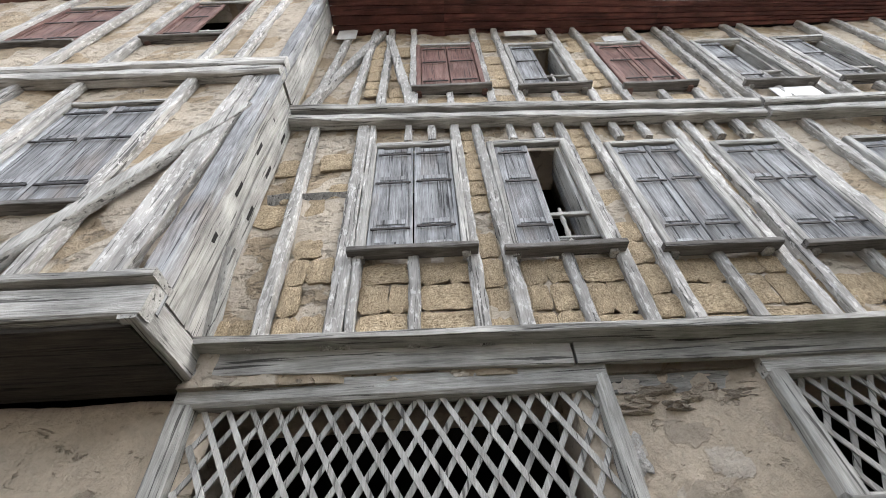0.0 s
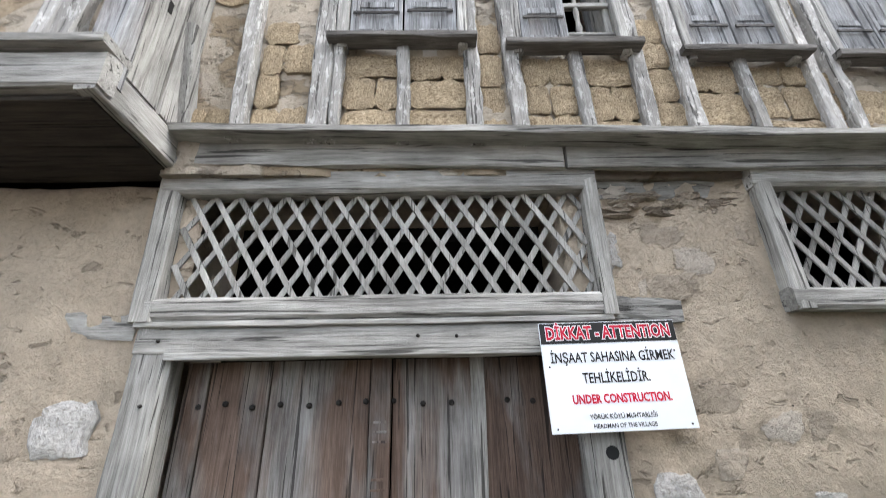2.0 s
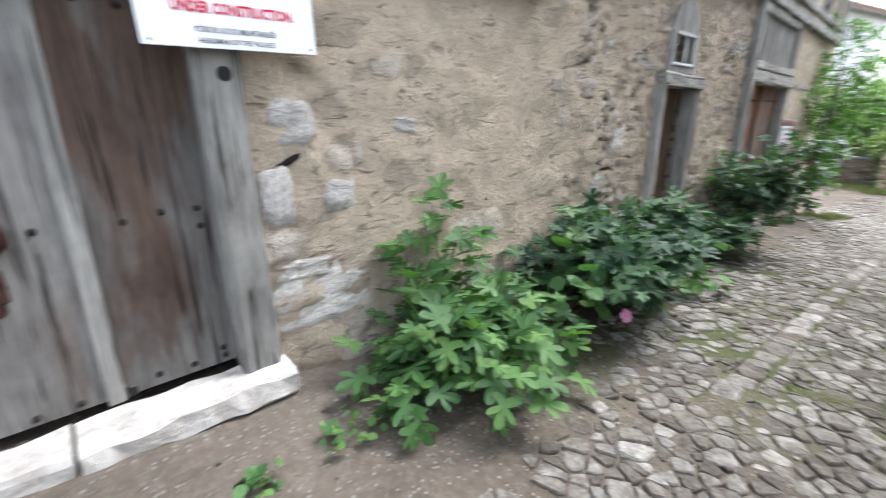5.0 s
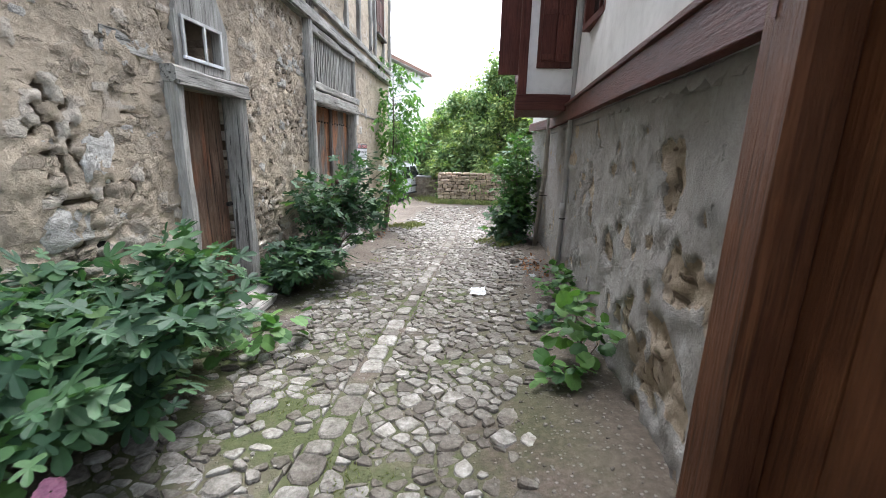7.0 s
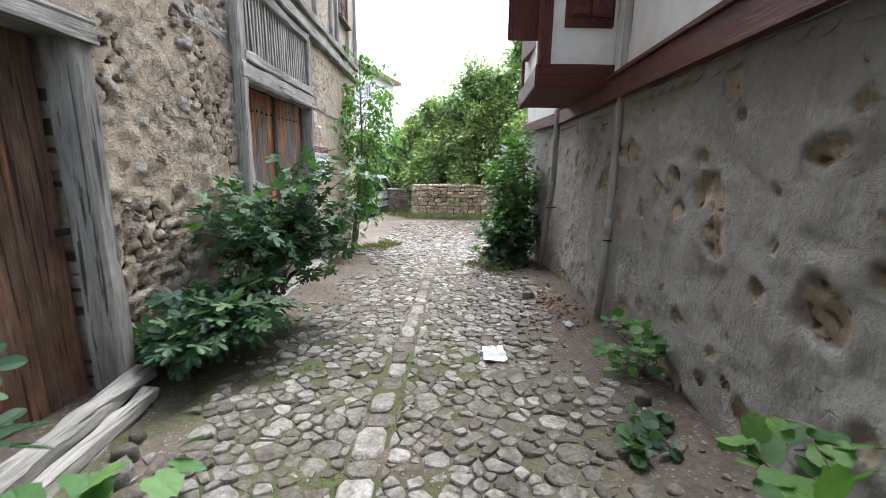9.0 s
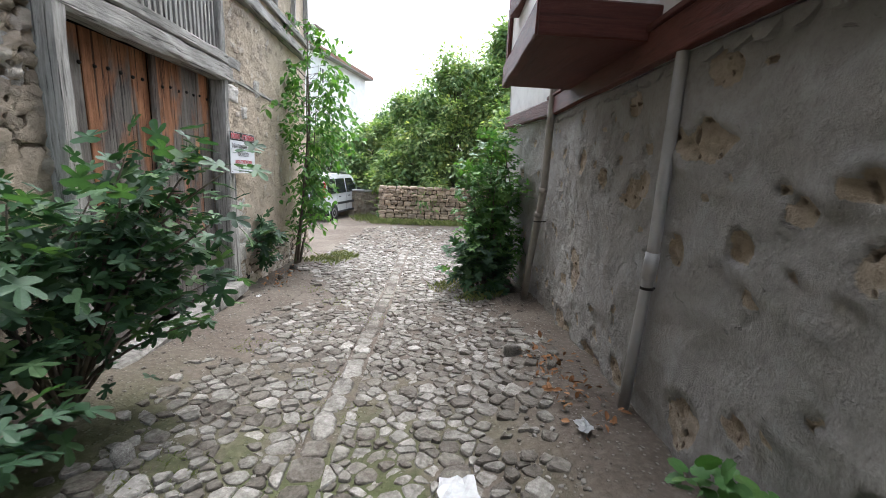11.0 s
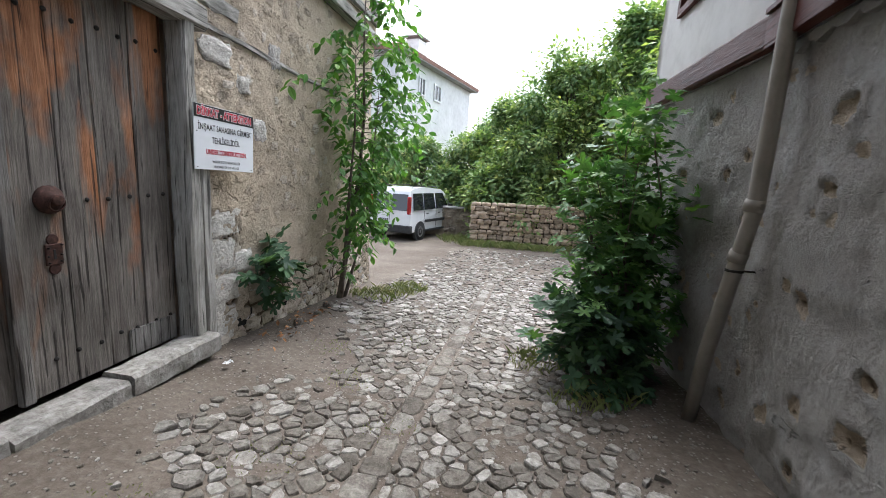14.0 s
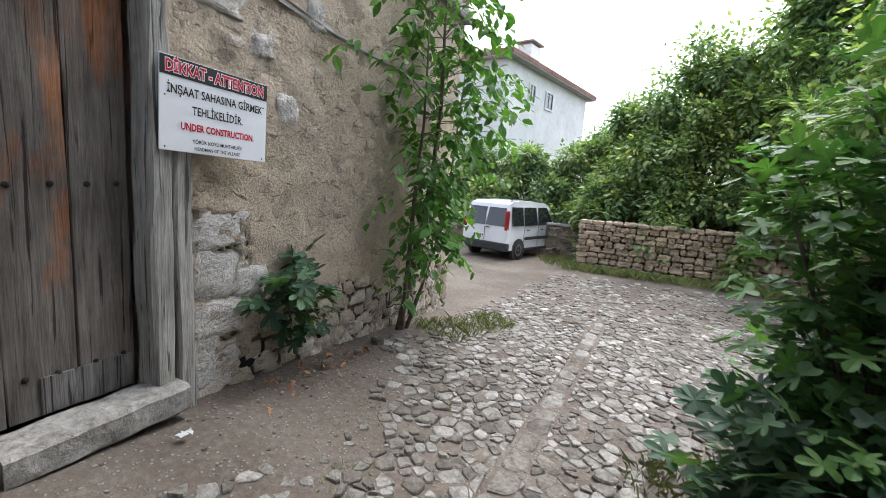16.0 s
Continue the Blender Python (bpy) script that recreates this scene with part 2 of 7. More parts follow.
grass_mat = surface("dry_green_grass", [(0.3, (0.12, 0.17, 0.05)), (0.55, (0.24, 0.27, 0.09)), (0.8, (0.42, 0.38, 0.18))], 3, bump=0.0, vary=0)
dry_leaf = surface("dry_brown_leaf", [(0.3, (0.16, 0.07, 0.03)), (0.7, (0.36, 0.19, 0.09))], 8, bump=0.1)
petal = surface("pink_petal", [(0.3, (0.6, 0.22, 0.36)), (0.7, (0.75, 0.38, 0.5))], 6, bump=0.05)


def worn(nt, name):
    """A share of wear stored on the wall's points."""
    at = nt.nodes.new("ShaderNodeAttribute")
    at.attribute_name = name
    return at.outputs["Fac"]


def wall_material(name, plaster, stone, pale, joint, pits, wash=None):
    """Plaster over rubble: stones stand bare, joints are open, the coat is pitted and stained."""
    m, nt, b = blank(name, 0.95, 0, 0.15)
    p = mapped(nt, (1, 1, 1))
    grain = tex_noise(nt, p, 26.0, 9.0, 0.72)
    sand = tex_noise(nt, p, 130.0, 4.0, 0.7)
    patch = tex_noise(nt, p, 1.1, 5.0, 0.6)
    blot = tex_noise(nt, p, 4.5, 6.0, 0.65, 0.6)
    pl = mix(nt, 0.5, ramp(nt, [(0.25, tuple(c * 0.6 for c in plaster)), (0.5, plaster), (0.78, tuple(min(1, c * 1.22) for c in plaster))], grain),
             ramp(nt, [(0.3, tuple(c * 0.7 for c in plaster)), (0.7, tuple(c * 1.12 for c in plaster))], patch))
    pl = mix(nt, ramp(nt, [(0.5, grey(0)), (0.64, grey(0.55))], blot), pl, wash or tuple(c * 1.22 for c in plaster))
    tone = worn(nt, "tone")
    stc = mix(nt, 0.5, ramp(nt, [(0.2, tuple(c * 0.5 for c in stone)), (0.5, stone), (0.8, tuple(min(1, c * 1.3) for c in stone))], grain),
              ramp(nt, [(0.0, tuple(c * 0.6 for c in stone)), (0.6, stone), (0.85, pale), (1.0, pale)], tone))
    bare = ramp(nt, [(0.36, grey(0)), (0.56, grey(1))], maths(nt, 'ADD', worn(nt, "bare"), maths(nt, 'MULTIPLY', maths(nt, 'SUBTRACT', grain, 0.5), 0.9)))
    open_joint = ramp(nt, [(0.4, grey(0)), (0.62, grey(1))], maths(nt, 'ADD', worn(nt, "joint"), maths(nt, 'MULTIPLY', maths(nt, 'SUBTRACT', grain, 0.5), 0.7)))
    col = mix(nt, bare, pl, stc)
    hole = tex_noise(nt, mapped(nt, (1, 0.75, 1.6)), 9.0, 5.0, 0.62, 0.8)
    pit = ramp(nt, [(pits, grey(0)), (pits + 0.05, grey(1))], hole)
    # dark joint and pit colours put crevice shade on top of the relief
    col = mix(nt, open_joint, col, joint)
    col = mix(nt, maths(nt, 'MULTIPLY', pit, 0.55), col, tuple(c * 0.45 for c in plaster))
    nt.links.new(col, b.inputs["Base Color"])
    h = maths(nt, 'ADD', maths(nt, 'MULTIPLY', grain, 0.9), maths(nt, 'MULTIPLY', sand, 0.14))
    h = maths(nt, 'ADD', h, maths(nt, 'MULTIPLY', bare, 0.25))
    relief(nt, b, maths(nt, 'SUBTRACT', h, maths(nt, 'ADD', maths(nt, 'MULTIPLY', pit, 0.8), maths(nt, 'MULTIPLY', open_joint, 0.6))), 1.0, 0.045)
    return m


house_wall = wall_material("plastered_rubble_wall", (0.52, 0.435, 0.33), (0.47, 0.395, 0.305), (0.64, 0.6, 0.53), (0.14, 0.105, 0.07), 0.61)
bay_wall = wall_material("crumbling_pale_plaster", (0.5, 0.43, 0.335), (0.42, 0.335, 0.23), (0.58, 0.52, 0.43), (0.12, 0.088, 0.058), 0.56, (0.56, 0.5, 0.41))
grey_wall = wall_material("grey_cement_render_over_rubble", (0.37, 0.355, 0.33), (0.44, 0.365, 0.275), (0.58, 0.53, 0.46), (0.22, 0.175, 0.13), 0.66, (0.43, 0.43, 0.42))

# bare ground: dust, gravel and moss
ground_mat, gn, gb = blank("dusty_ground", 0.95, 0, 0.15)
gp = mapped(gn, (1, 1, 1))
g1 = tex_noise(gn, gp, 22.0, 8.0, 0.7)
g2 = tex_noise(gn, gp, 0.9, 5.0)
pebble = tex_cells(gn, gp, 38.0)
gcol = mix(gn, 0.5, ramp(gn, [(0.28, (0.035, 0.028, 0.021)), (0.5, (0.1, 0.083, 0.067)), (0.72, (0.21, 0.182, 0.15))], g1),
           ramp(gn, [(0.35, (0.07, 0.056, 0.044)), (0.65, (0.17, 0.145, 0.12))], g2))
peb = gn.nodes.new("ShaderNodeSeparateColor")
gn.links.new(pebble.outputs["Color"], peb.inputs[0])
pm = maths(gn, 'MULTIPLY', ramp(gn, [(0.25, grey(1)), (0.4, grey(0))], pebble.outputs["Distance"]), ramp(gn, [(0.7, grey(0)), (0.75, grey(1))], peb.outputs[0]))
gcol = mix(gn, maths(gn, 'MULTIPLY', pm, 0.5), gcol, (0.33, 0.31, 0.28))
moss = tex_noise(gn, mapped(gn, (1.2, 0.7, 1)), 1.6, 6.0, 0.65)
gx = gn.nodes.new("ShaderNodeSeparateXYZ")
gn.links.new(gp, gx.inputs[0])
lane = maths(gn, 'MULTIPLY', ramp(gn, [(0.38, grey(0)), (0.54, grey(0.9))], moss),
             maths(gn, 'MULTIPLY', ramp(gn, [(0.0, grey(0)), (0.06, grey(1)), (0.24, grey(1)), (0.33, grey(0))], maths(gn, 'MULTIPLY', gx.outputs[0], 0.1)),
                   ramp(gn, [(0.1, grey(0)), (0.2, grey(1)), (0.36, grey(1)), (0.46, grey(0))], maths(gn, 'MULTIPLY', gx.outputs[1], 0.05))))
gcol = mix(gn, lane, gcol, mix(gn, g1, (0.03, 0.042, 0.014), (0.1, 0.118, 0.045)))
gn.links.new(gcol, gb.inputs["Base Color"])
relief(gn, gb, maths(gn, 'ADD', g1, maths(gn, 'MULTIPLY', pm, 0.5)), 0.8, 0.02)


def leaf_material(name, stops, gloss=0.6, drift=None):
    m, nt, b = blank(name, gloss, 0, 0.4)
    geo = nt.nodes.new("ShaderNodeNewGeometry")
    oi = nt.nodes.new("ShaderNodeObjectInfo")
    f = maths(nt, 'FRACT', maths(nt, 'ADD', geo.outputs["Random Per Island"], oi.outputs["Random"]))
    col = ramp(nt, stops, f)
    vein = tex_noise(nt, mapped(nt, (1, 1, 1)), 22.0, 4.0)
    col = mix(nt, 0.35, col, ramp(nt, [(0.3, grey(0.5)), (0.7, grey(1.4))], vein), 'MULTIPLY')
    if drift:
        # whole sprays and trees differ in hue
        col = mix(nt, 1.0, col, ramp(nt, [(0.32, drift[0]), (0.5, grey(1.0)), (0.66, drift[1])], tex_noise(nt, mapped(nt, (1, 1, 1)), 0.55, 5.0, 0.7)), 'MULTIPLY')
    nt.links.new(col, b.inputs["Base Color"])
    tr = nt.nodes.new("ShaderNodeBsdfTranslucent")
    nt.links.new(mix(nt, 1.0, col, (1.3, 1.5, 0.6), 'MULTIPLY'), tr.inputs[0])
    ms = nt.nodes.new("ShaderNodeMixShader")
    ms.inputs[0].default_value = 0.3
    nt.links.new(b.outputs[0], ms.inputs[1])
    nt.links.new(tr.outputs[0], ms.inputs[2])
    nt.links.new(ms.outputs[0], nt.nodes["Material Output"].inputs[0])
    return m


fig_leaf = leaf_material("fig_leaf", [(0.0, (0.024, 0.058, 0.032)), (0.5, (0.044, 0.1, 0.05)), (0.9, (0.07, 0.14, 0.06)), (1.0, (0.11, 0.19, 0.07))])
# brighter copy of the fig leaf, with sunlight put into its colour
lit_leaf = leaf_material("sunlit_fig_leaf", [(0.0, (0.04, 0.1, 0.035)), (0.5, (0.07, 0.16, 0.045)), (1.0, (0.12, 0.23, 0.06))])
mallow_leaf = leaf_material("mallow_leaf", [(0.0, (0.05, 0.125, 0.04)), (0.6, (0.085, 0.19, 0.055)), (1.0, (0.14, 0.26, 0.07))])
walnut_leaf = leaf_material("sapling_leaf", [(0.0, (0.045, 0.12, 0.025)), (0.6, (0.085, 0.2, 0.04)), (1.0, (0.15, 0.28, 0.05))])
wood_leaf = leaf_material("woodland_leaf", [(0.0, (0.09, 0.155, 0.065)), (0.5, (0.185, 0.27, 0.105)), (0.85, (0.28, 0.36, 0.15)), (1.0, (0.38, 0.4, 0.19))], drift=((0.72, 0.84, 0.86), (1.55, 1.35, 1.0)))

car_white, cn, cb = blank("white_car_paint", 0.25, 0, 0.5)
cb.inputs["Coat Weight"].default_value = 0.5
dust = tex_noise(cn, mapped(cn, (1, 1, 1)), 2.5, 5.0)
cn.links.new(ramp(cn, [(0.3, (0.66, 0.67, 0.68)), (0.7, (0.78, 0.785, 0.79))], dust), cb.inputs["Base Color"])
plastic = surface("dark_grey_plastic", [(0.3, grey(0.03)), (0.7, grey(0.06))], 10, rough=0.6, bump=0.05, vary=0)
rubber = surface("tyre_rubber", [(0.3, grey(0.015)), (0.7, grey(0.035))], 14, rough=0.85, bump=0.1, vary=0)
alloy = surface("grey_alloy", [(0.3, grey(0.25)), (0.7, grey(0.4))], 8, rough=0.4, bump=0.05, metal=0.8, vary=0)
red_lens = surface("red_lamp_lens", [(0.3, (0.25, 0.01, 0.012)), (0.7, (0.4, 0.03, 0.03))], 6, rough=0.2, bump=0, vary=0)
glass, gl, gg = blank("tinted_glass", 0.05, 0, 0.6)
gg.inputs["Base Color"].default_value = (0.02, 0.022, 0.024, 1)


# ---------------------------------------------------------------- mesh tools
def part(name, bm, material, parent=None, label="", smooth=False):
    """Links a bmesh as one mesh object under a thing or a part."""
    me = bpy.data.meshes.new(name)
    bmesh.ops.recalc_face_normals(bm, faces=bm.faces)
    bm.to_mesh(me)
    bm.free()
    me.materials.append(material)
    if smooth:
        me.shade_smooth()
    ob = new(name, me)
    ob.parent = parent
    if label:
        tagged(ob, label)
    return ob


def raw(name, verts, faces, material, parent=None, smooth=False):
    me = bpy.data.meshes.new(name)
    me.from_pydata(verts, [], faces)
    me.materials.append(material)
    if smooth:
        me.shade_smooth()
    ob = new(name, me)
    ob.parent = parent
    return ob


def thing(name, label, category, group="", kind=""):
    return tagged(new(name), label, category, group, kind)


def add_box(bm, x0, y0, z0, x1, y1, z1, bevel=0.0):
    vs = bmesh.ops.create_cube(bm, size=1)["verts"]
    for v in vs:
        v.co = ((x0 + x1) / 2 + v.co.x * (x1 - x0), (y0 + y1) / 2 + v.co.y * (y1 - y0), (z0 + z1) / 2 + v.co.z * (z1 - z0))
    if bevel:
        es = list({e for v in vs for e in v.link_edges})
        bmesh.ops.bevel(bm, geom=es, offset=bevel, segments=1, affect='EDGES')
    return bm


def box(x0, y0, z0, x1, y1, z1, bevel=0.004):
    return add_box(bmesh.new(), x0, y0, z0, x1, y1, z1, bevel)


rng = random.Random(4)


def add_beam(bm, a, b, wide, deep, side, rough=0.004, step=0.25, bow=0.0):
    """A hewn timber from a to b: wide along side, deep across it, edges chamfered and worn."""
    a, b, side = Vector(a), Vector(b), Vector(side).normalized()
    d = (b - a)
    n = max(1, min(24, round(d.length / step)))
    cross = d.normalized().cross(side).normalized()
    c = min(wide, deep) * 0.14
    w, h = wide / 2, deep / 2
    ring = [(-w + c, -h), (w - c, -h), (w, -h + c), (w, h - c), (w - c, h), (-w + c, h), (-w, h - c), (-w, -h + c)]
    rows = []
    for i in range(n + 1):
        f = i / n
        mid = a.lerp(b, f) + cross * bow * math.sin(f * math.pi)
        rows.append([bm.verts.new(mid + side * (s + rng.uniform(-rough, rough)) + cross * (t + rng.uniform(-rough, rough))) for s, t in ring])
    for r0, r1 in zip(rows, rows[1:]):
        for i in range(8):
            bm.faces.new((r0[i], r0[(i + 1) % 8], r1[(i + 1) % 8], r1[i]))
    bm.faces.new(rows[0])
    bm.faces.new(rows[-1][::-1])
    return bm


def beam(a, b, wide, deep, side, rough=0.004, step=0.25, bow=0.0):
    return add_beam(bmesh.new(), a, b, wide, deep, side, rough, step, bow)


def add_tube(bm, pts, radii, sides=10, cap=True):
    """A round tube through points."""
    rows = []
    for i, p in enumerate(pts):
        p = Vector(p)
        d = (Vector(pts[min(i + 1, len(pts) - 1)]) - Vector(pts[max(i - 1, 0)])).normalized()
        u = d.orthogonal().normalized()
        v = d.cross(u)
        rows.append([bm.verts.new(p + (u * math.cos(k * math.tau / sides) + v * math.sin(k * math.tau / sides)) * radii[i]) for k in range(sides)])
    for r0, r1 in zip(rows, rows[1:]):
        u0 = min(range(sides), key=lambda k: (r1[k].co - r0[0].co).length)
        for k in range(sides):
            bm.faces.new((r0[k], r0[(k + 1) % sides], r1[(k + 1 + u0) % sides], r1[(k + u0) % sides]))
    if cap:
        bm.faces.new(rows[0])
        bm.faces.new(rows[-1])
    return bm


def tube(pts, radii, sides=10):
    return add_tube(bmesh.new(), pts, radii, sides)


def add_turned(bm, centre, axis, profile, sides=14):
    """A turned shape: (distance along the axis, radius) pairs."""
    c, d = Vector(centre), Vector(axis).normalized()
    return add_tube(bm, [c + d * s for s, r in profile], [r for s, r in profile], sides)


def lump(seed, sides=9, rise=0.5, square=2.7):
    """A worn paving stone, one unit across, blunt-cornered, lying on z = 0."""
    r = random.Random(seed)
    turn = r.uniform(-0.2, 0.2)
    ang = [math.tau * (k + r.uniform(-0.25, 0.25)) / sides for k in range(sides)]
    rad = [0.5 / (abs(math.cos(a + turn)) ** square + abs(math.sin(a + turn)) ** square) ** (1 / square) * r.uniform(0.74, 1.1) for a in ang]
    tilt = (r.uniform(-0.25, 0.25), r.uniform(-0.25, 0.25))
    vs = []
    for f, h in ((1.06, -0.9), (1.0, 0.55), (0.92, 0.9), (0.5, 1.0)):
        for a, d in zip(ang, rad):
            x, y = math.cos(a) * d * f, math.sin(a) * d * f
            vs.append((x, y, rise * (h + (tilt[0] * x + tilt[1] * y + r.uniform(-0.16, 0.16) if h > 0 else 0))))
    vs.append((0, 0, rise * r.uniform(0.95, 1.08)))
    fs = []
    for k in range(sides):
        j = (k + 1) % sides
        fs += [(n * sides + k, n * sides + j, (n + 1) * sides + j, (n + 1) * sides + k) for n in range(3)]
        fs.append((3 * sides + k, 3 * sides + j, 4 * sides))
    return vs, fs


def block_stone(seed, rough=0.06):
    """A roughly squared stone, one unit each way, its face towards +x."""
    r = random.Random(seed)
    n = 6
    vs, fs = [], []
    for i in range(n + 1):
        for j in range(n + 1):
            u, v = i / n - 0.5, j / n - 0.5
            edge = max(abs(u), abs(v)) > 0.49
            corner = abs(u) > 0.49 and abs(v) > 0.49
            q = 0.88 if corner else 1.0 + 0.1 * noise.noise(Vector((u * 3, v * 3, seed * 1.7)))
            vs.append(((0.2 if edge else 0.5) + 0.35 * noise.noise(Vector((u * 3.5, v * 3.5, seed * 3.1))) + r.uniform(-rough, rough) * 1.5, u * q + r.uniform(-rough, rough), v * q + r.uniform(-rough, rough)))
    for i in range(n):
        for j in range(n):
            a = i * (n + 1) + j
            fs.append((a, a + n + 1, a + n + 2, a + 1))
    ring = [i * (n + 1) for i in range(n)] + [n * (n + 1) + j for j in range(n)] + [i * (n + 1) + n for i in range(n, 0, -1)] + [j for j in range(n, 0, -1)]
    base = len(vs)
    for k in ring:
        x, y, z = vs[k]
        vs.append((-0.6, y, z))
    m = len(ring)
    for k in range(m):
        fs.append((ring[k], base + k, base + (k + 1) % m, ring[(k + 1) % m]))
    return vs, fs


def template(name, data, material, smooth=True):
    me = bpy.data.meshes.new(name)
    me.from_pydata(data[0], [], data[1])
    me.materials.append(material)
    if smooth:
        me.shade_smooth()
    return me


def placed(name, me, m, parent):
    ob = new(name, me)
    ob.parent = parent
    ob.matrix_basis = m
    return ob


def pose_scaled(p, turn, s):
    return Matrix.LocRotScale(p, Euler(turn), s)


# ---------------------------------------------------------------- plan
LINE = ((-12, 1.4), (-4, 0.72), (0, 0.34), (3, 0.06), (6, -0.2), (8.1, -0.38), (10.3, -0.61), (12, -0.75), (15, -0.93), (18, -1.02), (22, -1.1), (400, -1.1))


def ground_z(x, y):
    """Height of the lane: it falls along the street and dishes towards its middle drain."""
    c = float(np.interp(y, [p for p, q in LINE], [q for p, q in LINE]))
    fade = min(1.0, max(0.0, (17 - y) / 4))
    side = min(1.6, abs(x - drain_x(y)))
    return c + 0.075 * side * side * fade * (1.15 if x > 2 else 0.8)


def drain_x(y):
    return 1.75 + 0.05 * (y - 6)


def right_x(y):
    """Face of the right-hand house along the street."""
    return 3.48 + 0.107 * (y - 4.8) if y < 11 else 4.143 - 0.02 * (y - 11)


# window and door openings in the left-hand wall: y0, y1, z0, z1
OPEN_A = (-1.15, 0.95, 0.0, 3.4)
OPEN_A2 = (2.2, 3.2, 2.7, 3.4)
OPEN_B = (5.55, 6.45, -0.4, 2.9)
OPEN_C = (8.65, 11.05, -1.0, 3.2)

# ---------------------------------------------------------------- ground
xs = [-320, -120, -45, -20, -10, -6, -4, -2.5, -1.5, -0.9] + [round(-0.6 + 0.12 * i, 3) for i in range(46)] + [5.2, 6, 8, 11, 16, 25, 45, 120, 320]
ys = [-320, -120, -45, -20, -12, -8, -5] + [round(-4 + 0.15 * i, 3) for i in range(150)] + [19, 20, 21.5, 23, 25, 28, 32, 40, 60, 120, 320]
gv, gf = [], []
for yy in ys:
    for xx in xs:
        near = -0.7 < xx < 5 and -4 < yy < 19
        gv.append((xx, yy, ground_z(xx, yy) + (noise.noise(Vector((xx * 2.5, yy * 2.5, 0))) * 0.016 + noise.noise(Vector((xx * 7, yy * 7, 3))) * 0.014 if near else 0)))
w = len(xs)
for j in range(len(ys) - 1):
    for i in range(w - 1):
        a = j * w + i
        gf.append((a, a + 1, a + w + 1, a + w))
ground = tagged(raw("ground", gv, gf, ground_mat, smooth=True), "dusty lane with gravel, moss and bare earth", "ground", kind="structure")


# ---------------------------------------------------------------- walls of the left-hand house
def fract_hash(a, b, k):
    q = np.sin(a * 127.1 + b * 311.7 + k * 74.7) * 43758.5453
    return q - np.floor(q)


def stone_cells(Y, Z, cw, ch, seed):
    """Irregular stones in rough courses: distance to the stone's middle, to its joint, and two numbers of its own."""
    U, V = Y / cw, Z / ch
    iu, iv = np.floor(U), np.floor(V)
    d1, d2 = np.full(U.shape, 9.0), np.full(U.shape, 9.0)
    h1, h2 = np.zeros(U.shape), np.zeros(U.shape)
    for dj in (-1, 0, 1):
        for di in (-2, -1, 0, 1, 2):
            a, b = iu + di, iv + dj
            px = a + 0.1 + 0.8 * fract_hash(a, b, seed) + 0.5 * (b % 2)
            py = b + 0.22 + 0.56 * fract_hash(a, b, seed + 1)
            d = (np.abs(U - px) ** 2.6 + np.abs(V - py) ** 2.6) ** (1 / 2.6)
            near = d < d1
            d2 = np.where(near, d1, np.minimum(d2, d))
            h1 = np.where(near, fract_hash(a, b, seed + 2), h1)
            h2 = np.where(near, fract_hash(a, b, seed + 3), h2)
            d1 = np.where(near, d, d1)
    return d1, d2 - d1, h1, h2


def soft(lo, hi, v):
    t = np.clip((v - lo) / (hi - lo), 0, 1)
    return t * t * (3 - 2 * t)


def even_noise(Y, Z, scale, k):
    return np.array([noise.noise(Vector((y * scale, z * scale, k))) for y, z in zip(Y, Z)])


